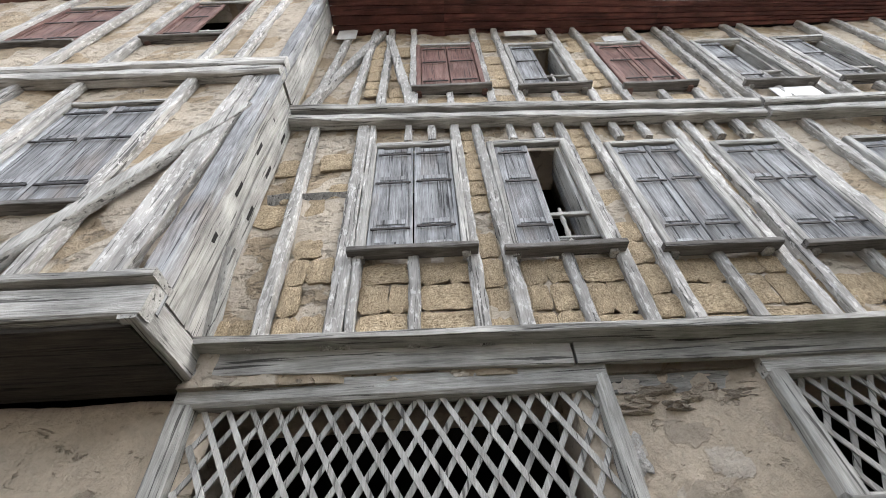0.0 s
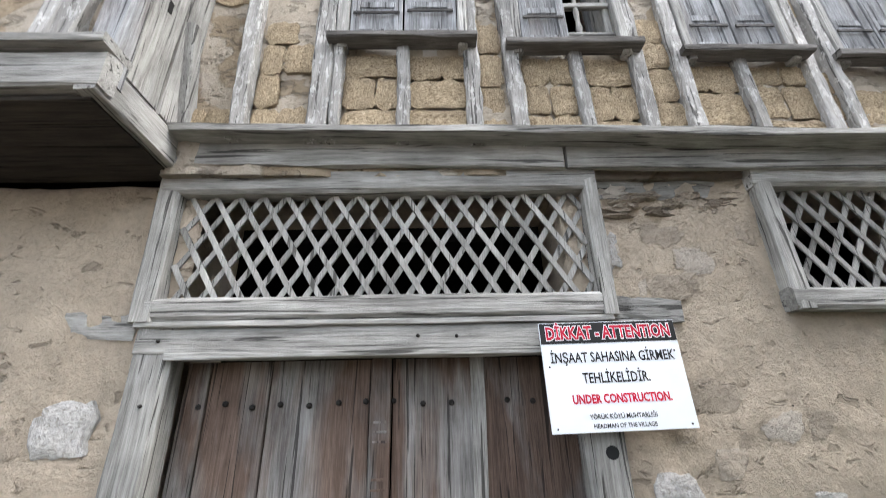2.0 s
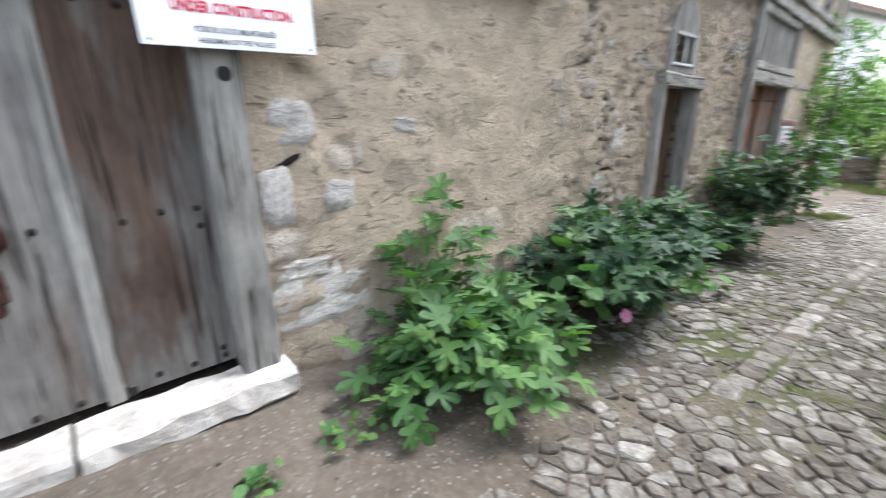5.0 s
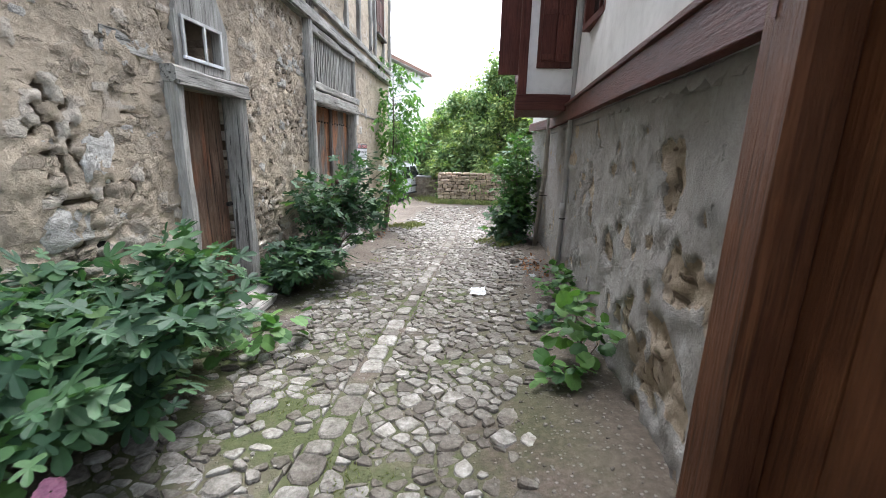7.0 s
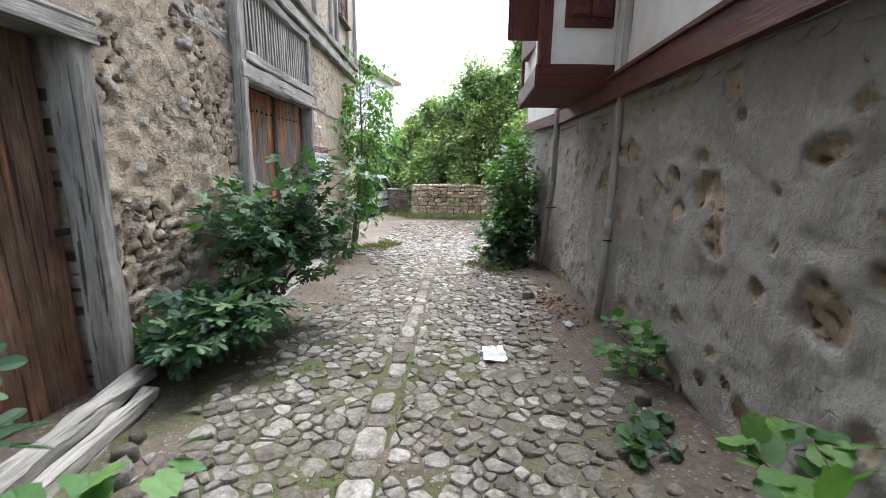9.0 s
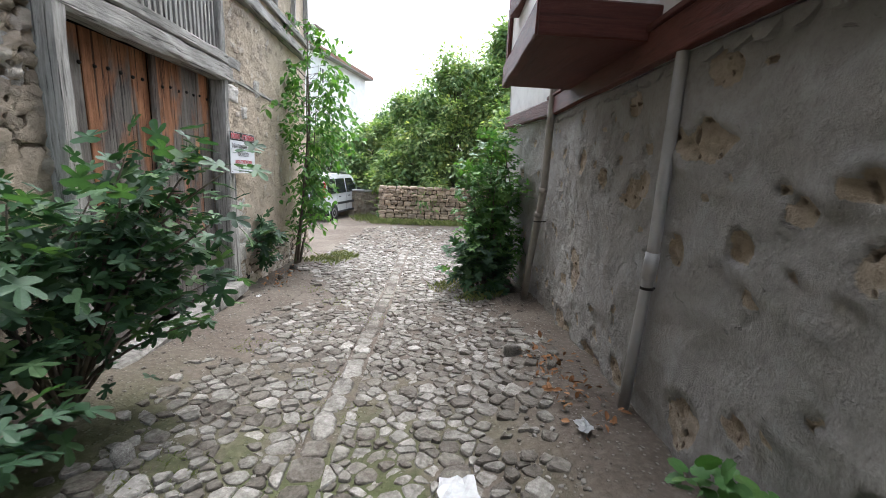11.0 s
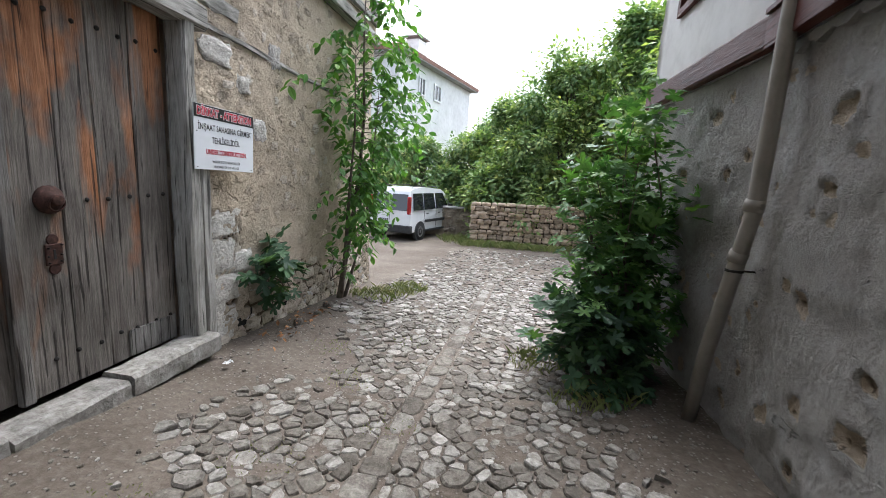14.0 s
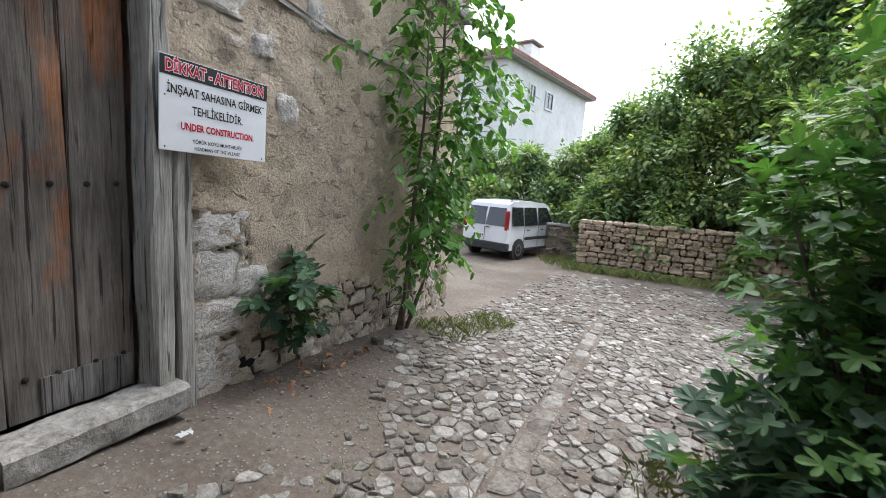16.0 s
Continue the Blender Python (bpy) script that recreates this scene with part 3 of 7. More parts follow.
def skin(name, y0, y1, z0, z1, face_x, openings, coat=None, deep=0.5, step=0.085, lift=0.02, label="", mats=(house_wall,), pick=None):
    """An uneven wall face with thickness; openings go right through it; coat() gives relief and wear."""
    yl = sorted({round(y0 + (y1 - y0) * i / round((y1 - y0) / step), 4) for i in range(round((y1 - y0) / step) + 1)} | {v for o in openings for v in o[:2]})
    zl = sorted({round(z0 + (z1 - z0) * i / round((z1 - z0) / step), 4) for i in range(round((z1 - z0) / step) + 1)} | {v for o in openings for v in o[2:] if z0 < v < z1})
    Z, Y = (g.ravel() for g in np.meshgrid(zl, yl, indexing="ij"))
    D = even_noise(Y, Z, 1.1, 5) * lift * 1.4 + even_noise(Y, Z, 4.5, 2) * lift * 0.8 + even_noise(Y, Z, 12.0, 9) * lift * 0.4
    wear = None
    if coat:
        dx, *wear = coat(Y, Z)
        D = D + dx
    rim = np.zeros(Y.shape, bool)
    for o in openings:
        rim |= (o[0] - 0.01 <= Y) & (Y <= o[1] + 0.01) & (o[2] - 0.01 <= Z) & (Z <= o[3] + 0.01)
    F = np.array([face_x(y) for y in Y])
    vs = list(zip((F + np.where(rim, 0, D)).tolist(), Y.tolist(), Z.tolist()))
    fs, ms = [], []
    w = len(yl)
    keep = set()
    for j in range(len(zl) - 1):
        for i in range(w - 1):
            cy, cz = (yl[i] + yl[i + 1]) / 2, (zl[j] + zl[j + 1]) / 2
            if any(o[0] < cy < o[1] and o[2] < cz < o[3] for o in openings):
                continue
            a = j * w + i
            fs.append((a, a + 1, a + w + 1, a + w))
            ms.append(pick(cy, cz) if pick else 0)
            keep.add((i, j))
    n = len(vs)
    vs += list(zip((F - deep).tolist(), Y.tolist(), Z.tolist()))
    for (i, j) in sorted(keep):
        a = j * w + i
        for (di, dj), (p, q) in (((-1, 0), (a, a + w)), ((1, 0), (a + 1, a + w + 1)), ((0, -1), (a, a + 1)), ((0, 1), (a + w, a + w + 1))):
            if (i + di, j + dj) not in keep:
                fs.append((p, q, n + q, n + p))
                ms.append(0)
        fs.append((n + a, n + a + w, n + a + w + 1, n + a + 1))
        ms.append(0)
    ob = raw(name, vs, fs, mats[0])
    for m in mats[1:]:
        ob.data.materials.append(m)
    if len(mats) > 1:
        ob.data.polygons.foreach_set("material_index", ms)
    if wear:
        for key, val in zip(("bare", "tone", "joint"), wear):
            at = ob.data.attributes.new(key, 'FLOAT', 'POINT')
            at.data.foreach_set("value", np.concatenate([val, val]).astype(np.float32))
    ob.data.shade_smooth()
    return tagged(ob, label, "wall", kind="structure")


def lane_z(Y):
    return np.interp(Y, [p for p, q in LINE], [q for p, q in LINE]) + 0.15


def lower_coat(Y, Z):
    """How far the plaster has come off: little by the studded door, most by the narrow door, rubble at the far foot."""
    n1, n2 = even_noise(Y, Z, 0.9, 11), even_noise(Y, Z, 2.6, 12)
    foot = Z - lane_z(Y)
    e = 0.1 + 0.25 * n1
    e = np.where((foot < 0.4 + 0.4 * n2) & (Y < 3.6), 0.42, e)
    e = np.where((Y > 1.05) & (Y < 1.7) & (Z < 1.9), e + 0.16, e)
    e = np.where((Y < -1.3) & (Z < 1.6), e + 0.2, e)
    mid = soft(3.4, 4.0, Y + 0.5 * n2) * (1 - soft(10.9, 11.2, Y))
    e = e * (1 - mid) + mid * (0.5 + 0.5 * n1 + 0.3 * n2)
    e = np.where((Y > 4.0) & (Y < 5.4) & (Z < 1.7 + n2) & (Z > 0.6), e + 0.15, e)
    e = np.where((Y > 6.5) & (Y < 7.4) & (foot < 1.2 + 0.5 * n2), e + 0.5, e)
    far = Y > 11.1
    e = np.where(far, 0.24 + 0.4 * n1, e)
    e = np.where(far & (foot < 0.6 + 0.3 * n2), 1.0, e)
    e = np.where(far & (Y < 11.75 + 0.25 * n2) & (Z < 0.72), 1.0, e)
    small = stone_cells(Y, Z, 0.14, 0.095, 3)
    large = stone_cells(Y, Z, 0.24, 0.15, 8)
    use = (mid > 0.5) | (far & (foot > 0.75))
    d1, edge, h1, h2 = (np.where(use, a, b) for a, b in zip(small, large))
    shown = (h1 * 0.9 + 0.05 < e).astype(float)
    body = soft(0.04, 0.2, edge)
    loose = soft(0.45, 0.8, e)
    joint = (1 - soft(0.05, 0.17, edge)) * loose
    rugged = even_noise(Y, Z, 22.0, 14)
    d = shown * body * (0.006 + 0.018 * h2 + 0.016 * rugged) - joint * 0.026 * (0.4 + loose) + (1 - shown) * (0.01 + 0.012 * n2 + 0.02 * rugged * mid)
    return d, shown * body, h2, joint * (0.3 + 0.7 * soft(0.0, 0.5, n2 + 0.35 + 0.4 * far))


# pockets in the cement render of the right-hand house: y, z, half width, half height, turn
pr = random.Random(21)
POCKETS = []
for attempt in range(900):
    py, pz = pr.uniform(3.5, 13.2), pr.uniform(-0.7, 1.86)
    a = 0.03 + 0.1 * pr.random() ** 1.8
    if len(POCKETS) < 190 and all(math.hypot(py - q[0], pz - q[1]) > (a + q[2]) * 1.25 for q in POCKETS):
        POCKETS.append((py, pz, a, a * pr.uniform(0.5, 0.95), pr.uniform(-0.6, 0.6)))
POCKETS += [(3.85, 0.62, 0.36, 0.14, 0.5), (4.2, 0.45, 0.3, 0.12, 0.4), (3.8, 1.05, 0.3, 0.1, -0.2), (4.5, 0.62, 0.1, 0.16, 0.2), (4.15, 1.5, 0.09, 0.2, 0.1), (5.4, 0.12, 0.4, 0.1, 0.35), (6.3, -0.02, 0.45, 0.12, 0.2), (7.3, 0.1, 0.16, 0.12, 0.3), (8.6, -0.25, 0.32, 0.1, 0.25), (9.5, -0.3, 0.34, 0.12, 0.3), (6.2, 1.25, 0.2, 0.11, 0.1), (7.5, 1.5, 0.2, 0.1, 0.0), (8.3, 1.2, 0.18, 0.11, -0.2), (9.4, 0.35, 0.14, 0.2, 0.4)]


def render_coat(Y, Z):
    """Cement render with pockets where rubble stones stand bare behind a raised lip."""
    n1, n2 = even_noise(Y, Z, 7.0, 21), even_noise(Y, Z, 2.0, 22)
    bare, lip = np.zeros(Y.shape), np.zeros(Y.shape)
    for py, pz, a, b, turn in POCKETS:
        u, v = Y - py, Z - pz
        rho = np.hypot((u * math.cos(turn) + v * math.sin(turn)) / a, (v * math.cos(turn) - u * math.sin(turn)) / b) + n1 * 0.45
        bare = np.maximum(bare, 1 - soft(0.8, 1.05, rho))
        lip = np.maximum(lip, np.exp(-((rho - 1.3) / 0.22) ** 2))
    d1, edge, h1, h2 = stone_cells(Y, Z, 0.13, 0.09, 5)
    stone = soft(0.04, 0.25, edge)
    d = bare * (0.03 - 0.02 * stone * (0.4 + 0.6 * h2) + 0.026 * even_noise(Y, Z, 24.0, 23)) - lip * 0.012 - 0.02 * n2
    return d, bare, 0.18 + 0.62 * h2, bare * (1 - soft(0.02, 0.14, edge)) * 0.8


def front_coat(Y, Z):
    """Mud and lime patches on the timber front."""
    n1, n2 = even_noise(Y, Z, 1.6, 31), even_noise(Y, Z, 6.0, 32)
    d1, edge, h1, h2 = stone_cells(Y, Z, 0.13, 0.1, 9)
    shown = soft(0.0, 0.25, n1 + 0.4 * n2 + 0.3 * (h1 - 0.5))
    return shown * -0.012 + n2 * 0.012, shown, h2 * 0.75, shown * (1 - soft(0.02, 0.12, edge)) * 0.55


OPEN_BD = (5.47, 6.45, -0.4, 2.05)
OPEN_BW = (5.62, 6.26, 2.24, 2.78)
wall_left = skin("wall_left_lower", -7.0, 15.45, -1.3, 3.45, lambda y: 0.0, [OPEN_A, OPEN_A2, OPEN_BD, OPEN_BW, OPEN_C], lower_coat, step=0.033, lift=0.024,
                 label="tan lime plaster over rubble stone, cracked and pitted")


def upper_x(y):
    return 0.14 - 0.032 * (y + 0.4) if y < 4 else 0.0


# upper storeys beyond the timber front
WIN_FAR = [(13.35, 14.15, 4.3, 5.7), (9.7, 10.4, 4.3, 5.7)]
skin("wall_left_upper_far", 9.3, 15.45, 3.45, 6.6, lambda y: 0.05, WIN_FAR, lower_coat, label="rough plastered upper wall with bare stones", step=0.06)
MAIN_WIN = [(-0.36, 0.38, 4.5, 5.98), (0.82, 1.5, 4.48, 5.98), (2.02, 2.68, 4.45, 5.93), (3.12, 3.75, 4.44, 5.9), (4.55, 5.25, 4.42, 5.9), (5.75, 6.4, 4.42, 5.9)]
TOP_WIN = [(0.1, 0.85, 7.35, 8.85), (1.42, 2.1, 7.35, 8.85), (2.75, 3.45, 7.35, 8.85), (4.3, 5.0, 7.35, 8.85), (5.55, 6.3, 7.35, 8.85)]
skin("wall_left_upper", -1.38, 9.3, 3.45, 9.7, lambda y: upper_x(y) - 0.03, MAIN_WIN + TOP_WIN, front_coat, step=0.055, lift=0.03,
     label="mud mortar infill between old timber posts", mats=(bay_wall,))
# projecting bay further up the lane
BAY_WIN = [(-3.2, -2.3, 4.6, 6.15), (-3.25, -2.45, 8.0, 9.6), (-5.2, -4.2, 4.6, 6.15), (-5.2, -4.3, 8.0, 9.6)]
skin("wall_bay_front", -7.0, -1.36, 3.5, 10.3, lambda y: 0.66, BAY_WIN, front_coat, deep=0.25, step=0.06, lift=0.03,
     label="projecting upper bay of mud brick and plaster", mats=(bay_wall,))
# rooms are coloured almost black so openings read as unlit
house_shell = thing("house_shell", "closed rooms behind the old walls, their darkness put into a near-black colour", "wall", kind="structure")
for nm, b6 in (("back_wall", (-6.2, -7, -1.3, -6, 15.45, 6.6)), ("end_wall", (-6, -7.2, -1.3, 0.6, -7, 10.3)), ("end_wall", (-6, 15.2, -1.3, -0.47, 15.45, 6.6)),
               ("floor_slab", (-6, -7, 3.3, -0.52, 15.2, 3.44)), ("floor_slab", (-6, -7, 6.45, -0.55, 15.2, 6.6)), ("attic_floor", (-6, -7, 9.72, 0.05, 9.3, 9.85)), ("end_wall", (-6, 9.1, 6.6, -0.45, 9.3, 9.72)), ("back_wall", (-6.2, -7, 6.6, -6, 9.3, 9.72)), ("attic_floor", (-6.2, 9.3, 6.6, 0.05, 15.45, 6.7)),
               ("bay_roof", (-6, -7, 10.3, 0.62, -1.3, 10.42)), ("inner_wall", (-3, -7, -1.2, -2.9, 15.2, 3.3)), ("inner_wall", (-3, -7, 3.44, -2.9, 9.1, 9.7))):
    part(nm, box(*b6, 0), shade_black, house_shell)
# side of the bay
part("bay_side", box(0.1, -1.42, 3.5, 0.635, -1.36, 10.3, 0), cream, house_shell, "cream plaster side of the bay")

# eaves: dark boarded soffit
eaves = thing("eaves", "dark red-brown boarded eaves with water stains", "roof", kind="structure")
edge_x = [(-1.3, 0.98), (0.5, 0.9), (4, 0.62), (7.5, 0.4), (9.6, 0.36)]
for k in range(7):
    f0, f1 = k / 7, (k + 1) / 7
    for (ya, xa), (yb, xb) in zip(edge_x, edge_x[1:]):
        bm = bmesh.new()
        g = 0.008
        pts = [(0.0 + (xa - 0.0) * f0 + g, ya), (0.0 + xa * f1 - g, ya), (xb * f1 - g, yb), (xb * f0 + g, yb)]
        lo = [bm.verts.new((x, y, 9.66 + rng.uniform(-0.006, 0.006))) for x, y in pts]
        hi = [bm.verts.new((x, y, 9.7)) for x, y in pts]
        bm.faces.new(lo)
        bm.faces.new(hi[::-1])
        for i in range(4):
            bm.faces.new((lo[i], lo[(i + 1) % 4], hi[(i + 1) % 4], hi[i]))
        part("soffit_board", bm, eave_wood, eaves)
for (ya, xa), (yb, xb) in zip(edge_x, edge_x[1:]):
    part("fascia", beam((xa, ya, 9.74), (xb, yb, 9.74), 0.05, 0.2, (1, 0, 0)), eave_wood, eaves)
    part("roof_slope", box(-0.5, ya, 9.86, min(xa, xb) + 0.05, yb, 9.92, 0), roof_tile, eaves)
part("roof_slope", box(-6.3, -7.2, 10.43, 0.9, -1.3, 10.5, 0), roof_tile, eaves)
part("roof_slope", box(-6.3, -1.3, 9.86, -0.5, 9.6, 9.95, 0), roof_tile, eaves)

part("roof_slope", box(-6.4, 9.35, 6.72, 0.5, 15.8, 6.8, 0), roof_tile, eaves)
part("soffit_board", box(0.06, 9.35, 6.66, 0.48, 15.7, 6.71, 0), eave_wood, eaves)

# ---------------------------------------------------------------- timber frame of the upper front
frame_front = thing("timber_frame", "silvery weathered timber posts and beams of the house front", "timber frame", kind="structure")


def upright(y0, z0, y1, z1, wide=0.1, proud=0.03, name="post"):
    return part(name, beam((upper_x(y0) + proud - 0.03, y0, z0), (upper_x(y1) + proud - 0.03, y1, z1), wide, 0.1, (0, 1, 0), 0.008, 0.12), post_wood, frame_front)


for yb, yt, wide in ((-0.97, -1.06, 0.1), (-0.5, -0.53, 0.13), (-0.4, -0.43, 0.06), (0.47, 0.45, 0.1), (0.76, 0.68, 0.1), (1.6, 1.6, 0.1), (1.9, 1.9, 0.09), (2.82, 2.84, 0.09), (3.0, 3.02, 0.08), (3.9, 3.92, 0.15), (4.4, 4.4, 0.09), (5.4, 5.4, 0.1), (6.5, 6.5, 0.1), (7.1, 7.1, 0.12), (8.0, 8.0, 0.1), (8.9, 8.9, 0.1)):
    upright(yb, 3.67 - 0.024 * (yb + 1.3), yt, 6.45, wide)
for yb in (0.02, 1.2, 2.33, 3.5, 4.9, 6.1):
    upright(yb, 3.67 - 0.024 * (yb + 1.3), yb + rng.uniform(-0.04, 0.04), 4.42, 0.085)
for yb in (-0.05, 0.2, 1.05, 1.35, 2.2, 2.5, 3.3, 3.6):
    upright(yb, 6.12, yb, 6.45, 0.08)
for yb, yt in ((-1.2, -1.0), (-0.75, -0.6), (-0.4, -0.35), (0.0, 0.0), (0.95, 0.95), (1.3, 1.3), (2.22, 2.22), (2.62, 2.62), (3.55, 3.55), (3.95, 4.0), (4.2, 4.2), (5.15, 5.15), (5.45, 5.45), (6.45, 6.45), (7.05, 7.05), (7.7, 7.7), (8.4, 8.4), (9.2, 9.2)):
    upright(yb, 6.72, yt, 9.66, 0.1)
for yb in (0.45, 1.75, 3.1, 4.6, 5.9):
    upright(yb, 6.72, yb, 7.25, 0.085)
upright(-1.3, 6.75, -0.5, 9.5, 0.12, 0.05, "brace")
upright(0.0, 6.75, -0.38, 9.3, 0.12, 0.05, "brace")
upright(-1.25, 5.22, -0.56, 5.24, 0.06, 0.02, "rail")
for z0, dz, proud in ((6.5, 0.13, 0.06), (6.66, 0.11, 0.1)):
    part("band_beam", beam((upper_x(-1.35) + proud, -1.35, z0), (upper_x(3.9) + proud, 3.95, z0), 0.14, dz, (1, 0, 0), 0.008), wood_y, frame_front)
    part("band_beam", beam((0.02 + proud, 3.98, z0 - 0.02), (0.02 + proud, 9.3, z0 - 0.02), 0.14, dz, (1, 0, 0), 0.008), wood_y, frame_front)
# ledge and boarding over the ground floor
part("ledge", beam((0.16, -1.34, 3.7), (0.2, 7.2, 3.5), 0.22, 0.05, (1, 0, 0), 0.008), wood_y, frame_front)
for ya, yb in ((-1.34, 0.98), (1.0, 3.4), (3.42, 7.2)):
    part("fascia_board", beam((0.12, ya, 3.585 - 0.018 * ya), (0.12, yb, 3.585 - 0.018 * yb), 0.05, 0.17, (1, 0, 0), 0.006), wood_y, frame_front)
part("beam", beam((0.06, 7.2, 3.42), (0.06, 15.45, 3.36), 0.16, 0.17, (1, 0, 0), 0.01), wood_y, frame_front)
part("beam", beam((0.1, 7.2, 3.66), (0.1, 15.45, 3.62), 0.08, 0.1, (1, 0, 0), 0.01), wood_y, frame_front)
part("lacing_timber", beam((-0.005, 11.3, 2.28), (0.0, 15.3, 2.16), 0.05, 0.045, (1, 0, 0), 0.012), wood_y, frame_front)
for yy in (10.6, 11.6, 12.7, 13.2, 14.3, 15.3):
    part("post", beam((0.08, yy, 3.7), (0.08, yy, 6.58), 0.11, 0.1, (0, 1, 0), 0.008), wood_z, frame_front)
for ya, yb, zz in ((-1.76, -1.38, 2.62), (1.12, 1.55, 2.66), (1.16, 2.1, 3.4), (4.85, 5.5, 2.28), (7.6, 8.45, 2.62), (11.25, 11.8, 2.5)):
    part("wall_timber", beam((-0.035, ya, zz), (-0.035, yb, zz - 0.02), 0.09, 0.13, (1, 0, 0), 0.012, 0.12), wood_y, frame_front)

# bay timbers
bay = thing("bay_frame", "weathered timber frame of the projecting bay", "timber frame", kind="structure")
part("corner_post", beam((0.68, -1.38, 3.6), (0.68, -1.38, 10.3), 0.15, 0.12, (0, 1, 0), 0.008), shutter_wood, bay)
for xb, wide in ((0.245, 0.2), (0.49, 0.24)):
    board = part("side_board", beam((xb, -1.34, 3.72), (xb, -1.34, 6.6), wide, 0.03, (1, 0, 0), 0.006), wood_z, bay)
    for zz in (4.25, 4.85, 5.45, 6.05):
        # black strip laid on the board, painting the shade of a slot
        part("slot", box(xb - 0.018, -1.326, zz, xb + 0.018, -1.322, zz + 0.17, 0.001), shade_black, board, "near-black strip on the board for the shade in a slot")
part("side_board", beam((0.42, -1.34, 6.7), (0.42, -1.34, 10.2), 0.36, 0.03, (1, 0, 0), 0.004), wood_z, bay)
part("bracket", beam((0.12, -1.34, 3.7), (0.3, -1.34, 4.45), 0.14, 0.1, (0, 1, 0), 0.006), wood_z, bay)
part("side_beam", beam((0.1, -1.36, 3.6), (0.76, -1.36, 3.6), 0.1, 0.2, (0, 1, 0), 0.006), wood_x, bay)
part("sill_beam", beam((0.72, -7, 3.66), (0.72, -1.3, 3.62), 0.1, 0.2, (1, 0, 0), 0.006), wood_y, bay)
part("ledge", beam((0.72, -7, 3.8), (0.72, -1.3, 3.76), 0.2, 0.05, (1, 0, 0), 0.006), wood_y, bay)
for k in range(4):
    part("soffit_board", beam((0.1 + 0.175 * k, -7, 3.5), (0.1 + 0.175 * k, -1.36, 3.5), 0.17, 0.03, (1, 0, 0), 0.003), dark_soffit_wood, bay, "near-black soffit board")
for z0 in (6.62, 6.85):
    part("band_beam", beam((0.72, -7, z0 + 0.12), (0.72, -1.3, z0), 0.14, 0.15, (1, 0, 0), 0.008), wood_y, bay)
for yb, yt in ((-1.72, -1.62), (-1.62, -1.5), (-2.2, -2.2), (-3.35, -3.35), (-4.0, -4.0), (-5.4, -5.4)):
    part("post", beam((0.69, yb, 3.82), (0.69, yt, 6.6), 0.11, 0.09, (0, 1, 0), 0.008), post_wood, bay)
for yb in (-1.9, -2.3, -3.4, -4.1, -5.3):
    part("post", beam((0.69, yb, 6.95), (0.69, yb, 10.2), 0.11, 0.09, (0, 1, 0), 0.008), post_wood, bay)
part("brace", beam((0.725, -2.45, 3.82), (0.725, -1.45, 5.9), 0.12, 0.07, (0, 1, -0.4), 0.008), wood_z, bay)

# ---------------------------------------------------------------- right-hand house
right_wall = skin("wall_right_lower", 3.45, 13.3, -1.3, 1.97, right_x, [], render_coat, deep=-0.45, step=0.033, lift=0.03,
                  label="grey cement render worn away from rubble stones", mats=(grey_wall,))
skin("wall_right_upper", 3.2, 13.25, 1.97, 5.4, lambda y: right_x(y) - 0.02, [(11.3, 11.85, 2.75, 4.2), (12.2, 12.75, 2.75, 4.2), (6.3, 7.1, 2.85, 4.3), (4.4, 5.2, 2.85, 4.3)], None, deep=-0.3, step=0.16, lift=0.012,
     label="white limewashed upper wall of the restored house", mats=(white_wash,))
# the wall before y = 2 is unseen, kept low to let light in
right_shell = thing("house_shell_right", "plain closed walls of the restored house and an unseen low wall up the lane", "wall", kind="structure")
for nm, b6 in (("back_wall", (9, 2.15, -1.3, 9.2, 13.3, 5.4)), ("end_wall", (4.5, 13.0, -1.3, 9, 13.3, 5.4)), ("end_wall", (3.75, 2.0, -1.3, 9, 2.15, 5.4)), ("roof_slab", (3.2, 1.9, 5.4, 9.3, 13.6, 5.5)),
               ("street_wall", (4.4, -8, -1.3, 4.7, 2.0, 2.4)), ("wall_over_door", (3.4, 2.15, 2.36, 3.7, 3.3, 5.4)), ("inner_wall", (5.5, 2.15, -1, 5.6, 13, 5.4))):
    part(nm, box(*b6, 0), white_wash, right_shell)
trim = thing("trim", "red-brown painted timber beam along the white wall", "trim", kind="structure")
part("beam", beam((right_x(3.3) - 0.03, 3.3, 2.08), (right_x(11) - 0.03, 11, 2.08), 0.12, 0.2, (1, 0, 0), 0.003), trim_y, trim)
part("beam", beam((right_x(11) - 0.03, 11, 2.08), (right_x(13.25) - 0.03, 13.3, 2.08), 0.12, 0.2, (1, 0, 0), 0.003), trim_y, trim)
part("moulding", beam((right_x(3.3) - 0.06, 3.3, 2.19), (right_x(11) - 0.06, 11, 2.19), 0.1, 0.035, (1, 0, 0), 0.002), trim_y, trim)
part("moulding", beam((right_x(3.3) - 0.05, 3.3, 1.99), (right_x(11) - 0.05, 11, 1.99), 0.08, 0.03, (1, 0, 0), 0.002), trim_y, trim)
# joist ends under the beam, with scalloped render between them
yy = 3.6
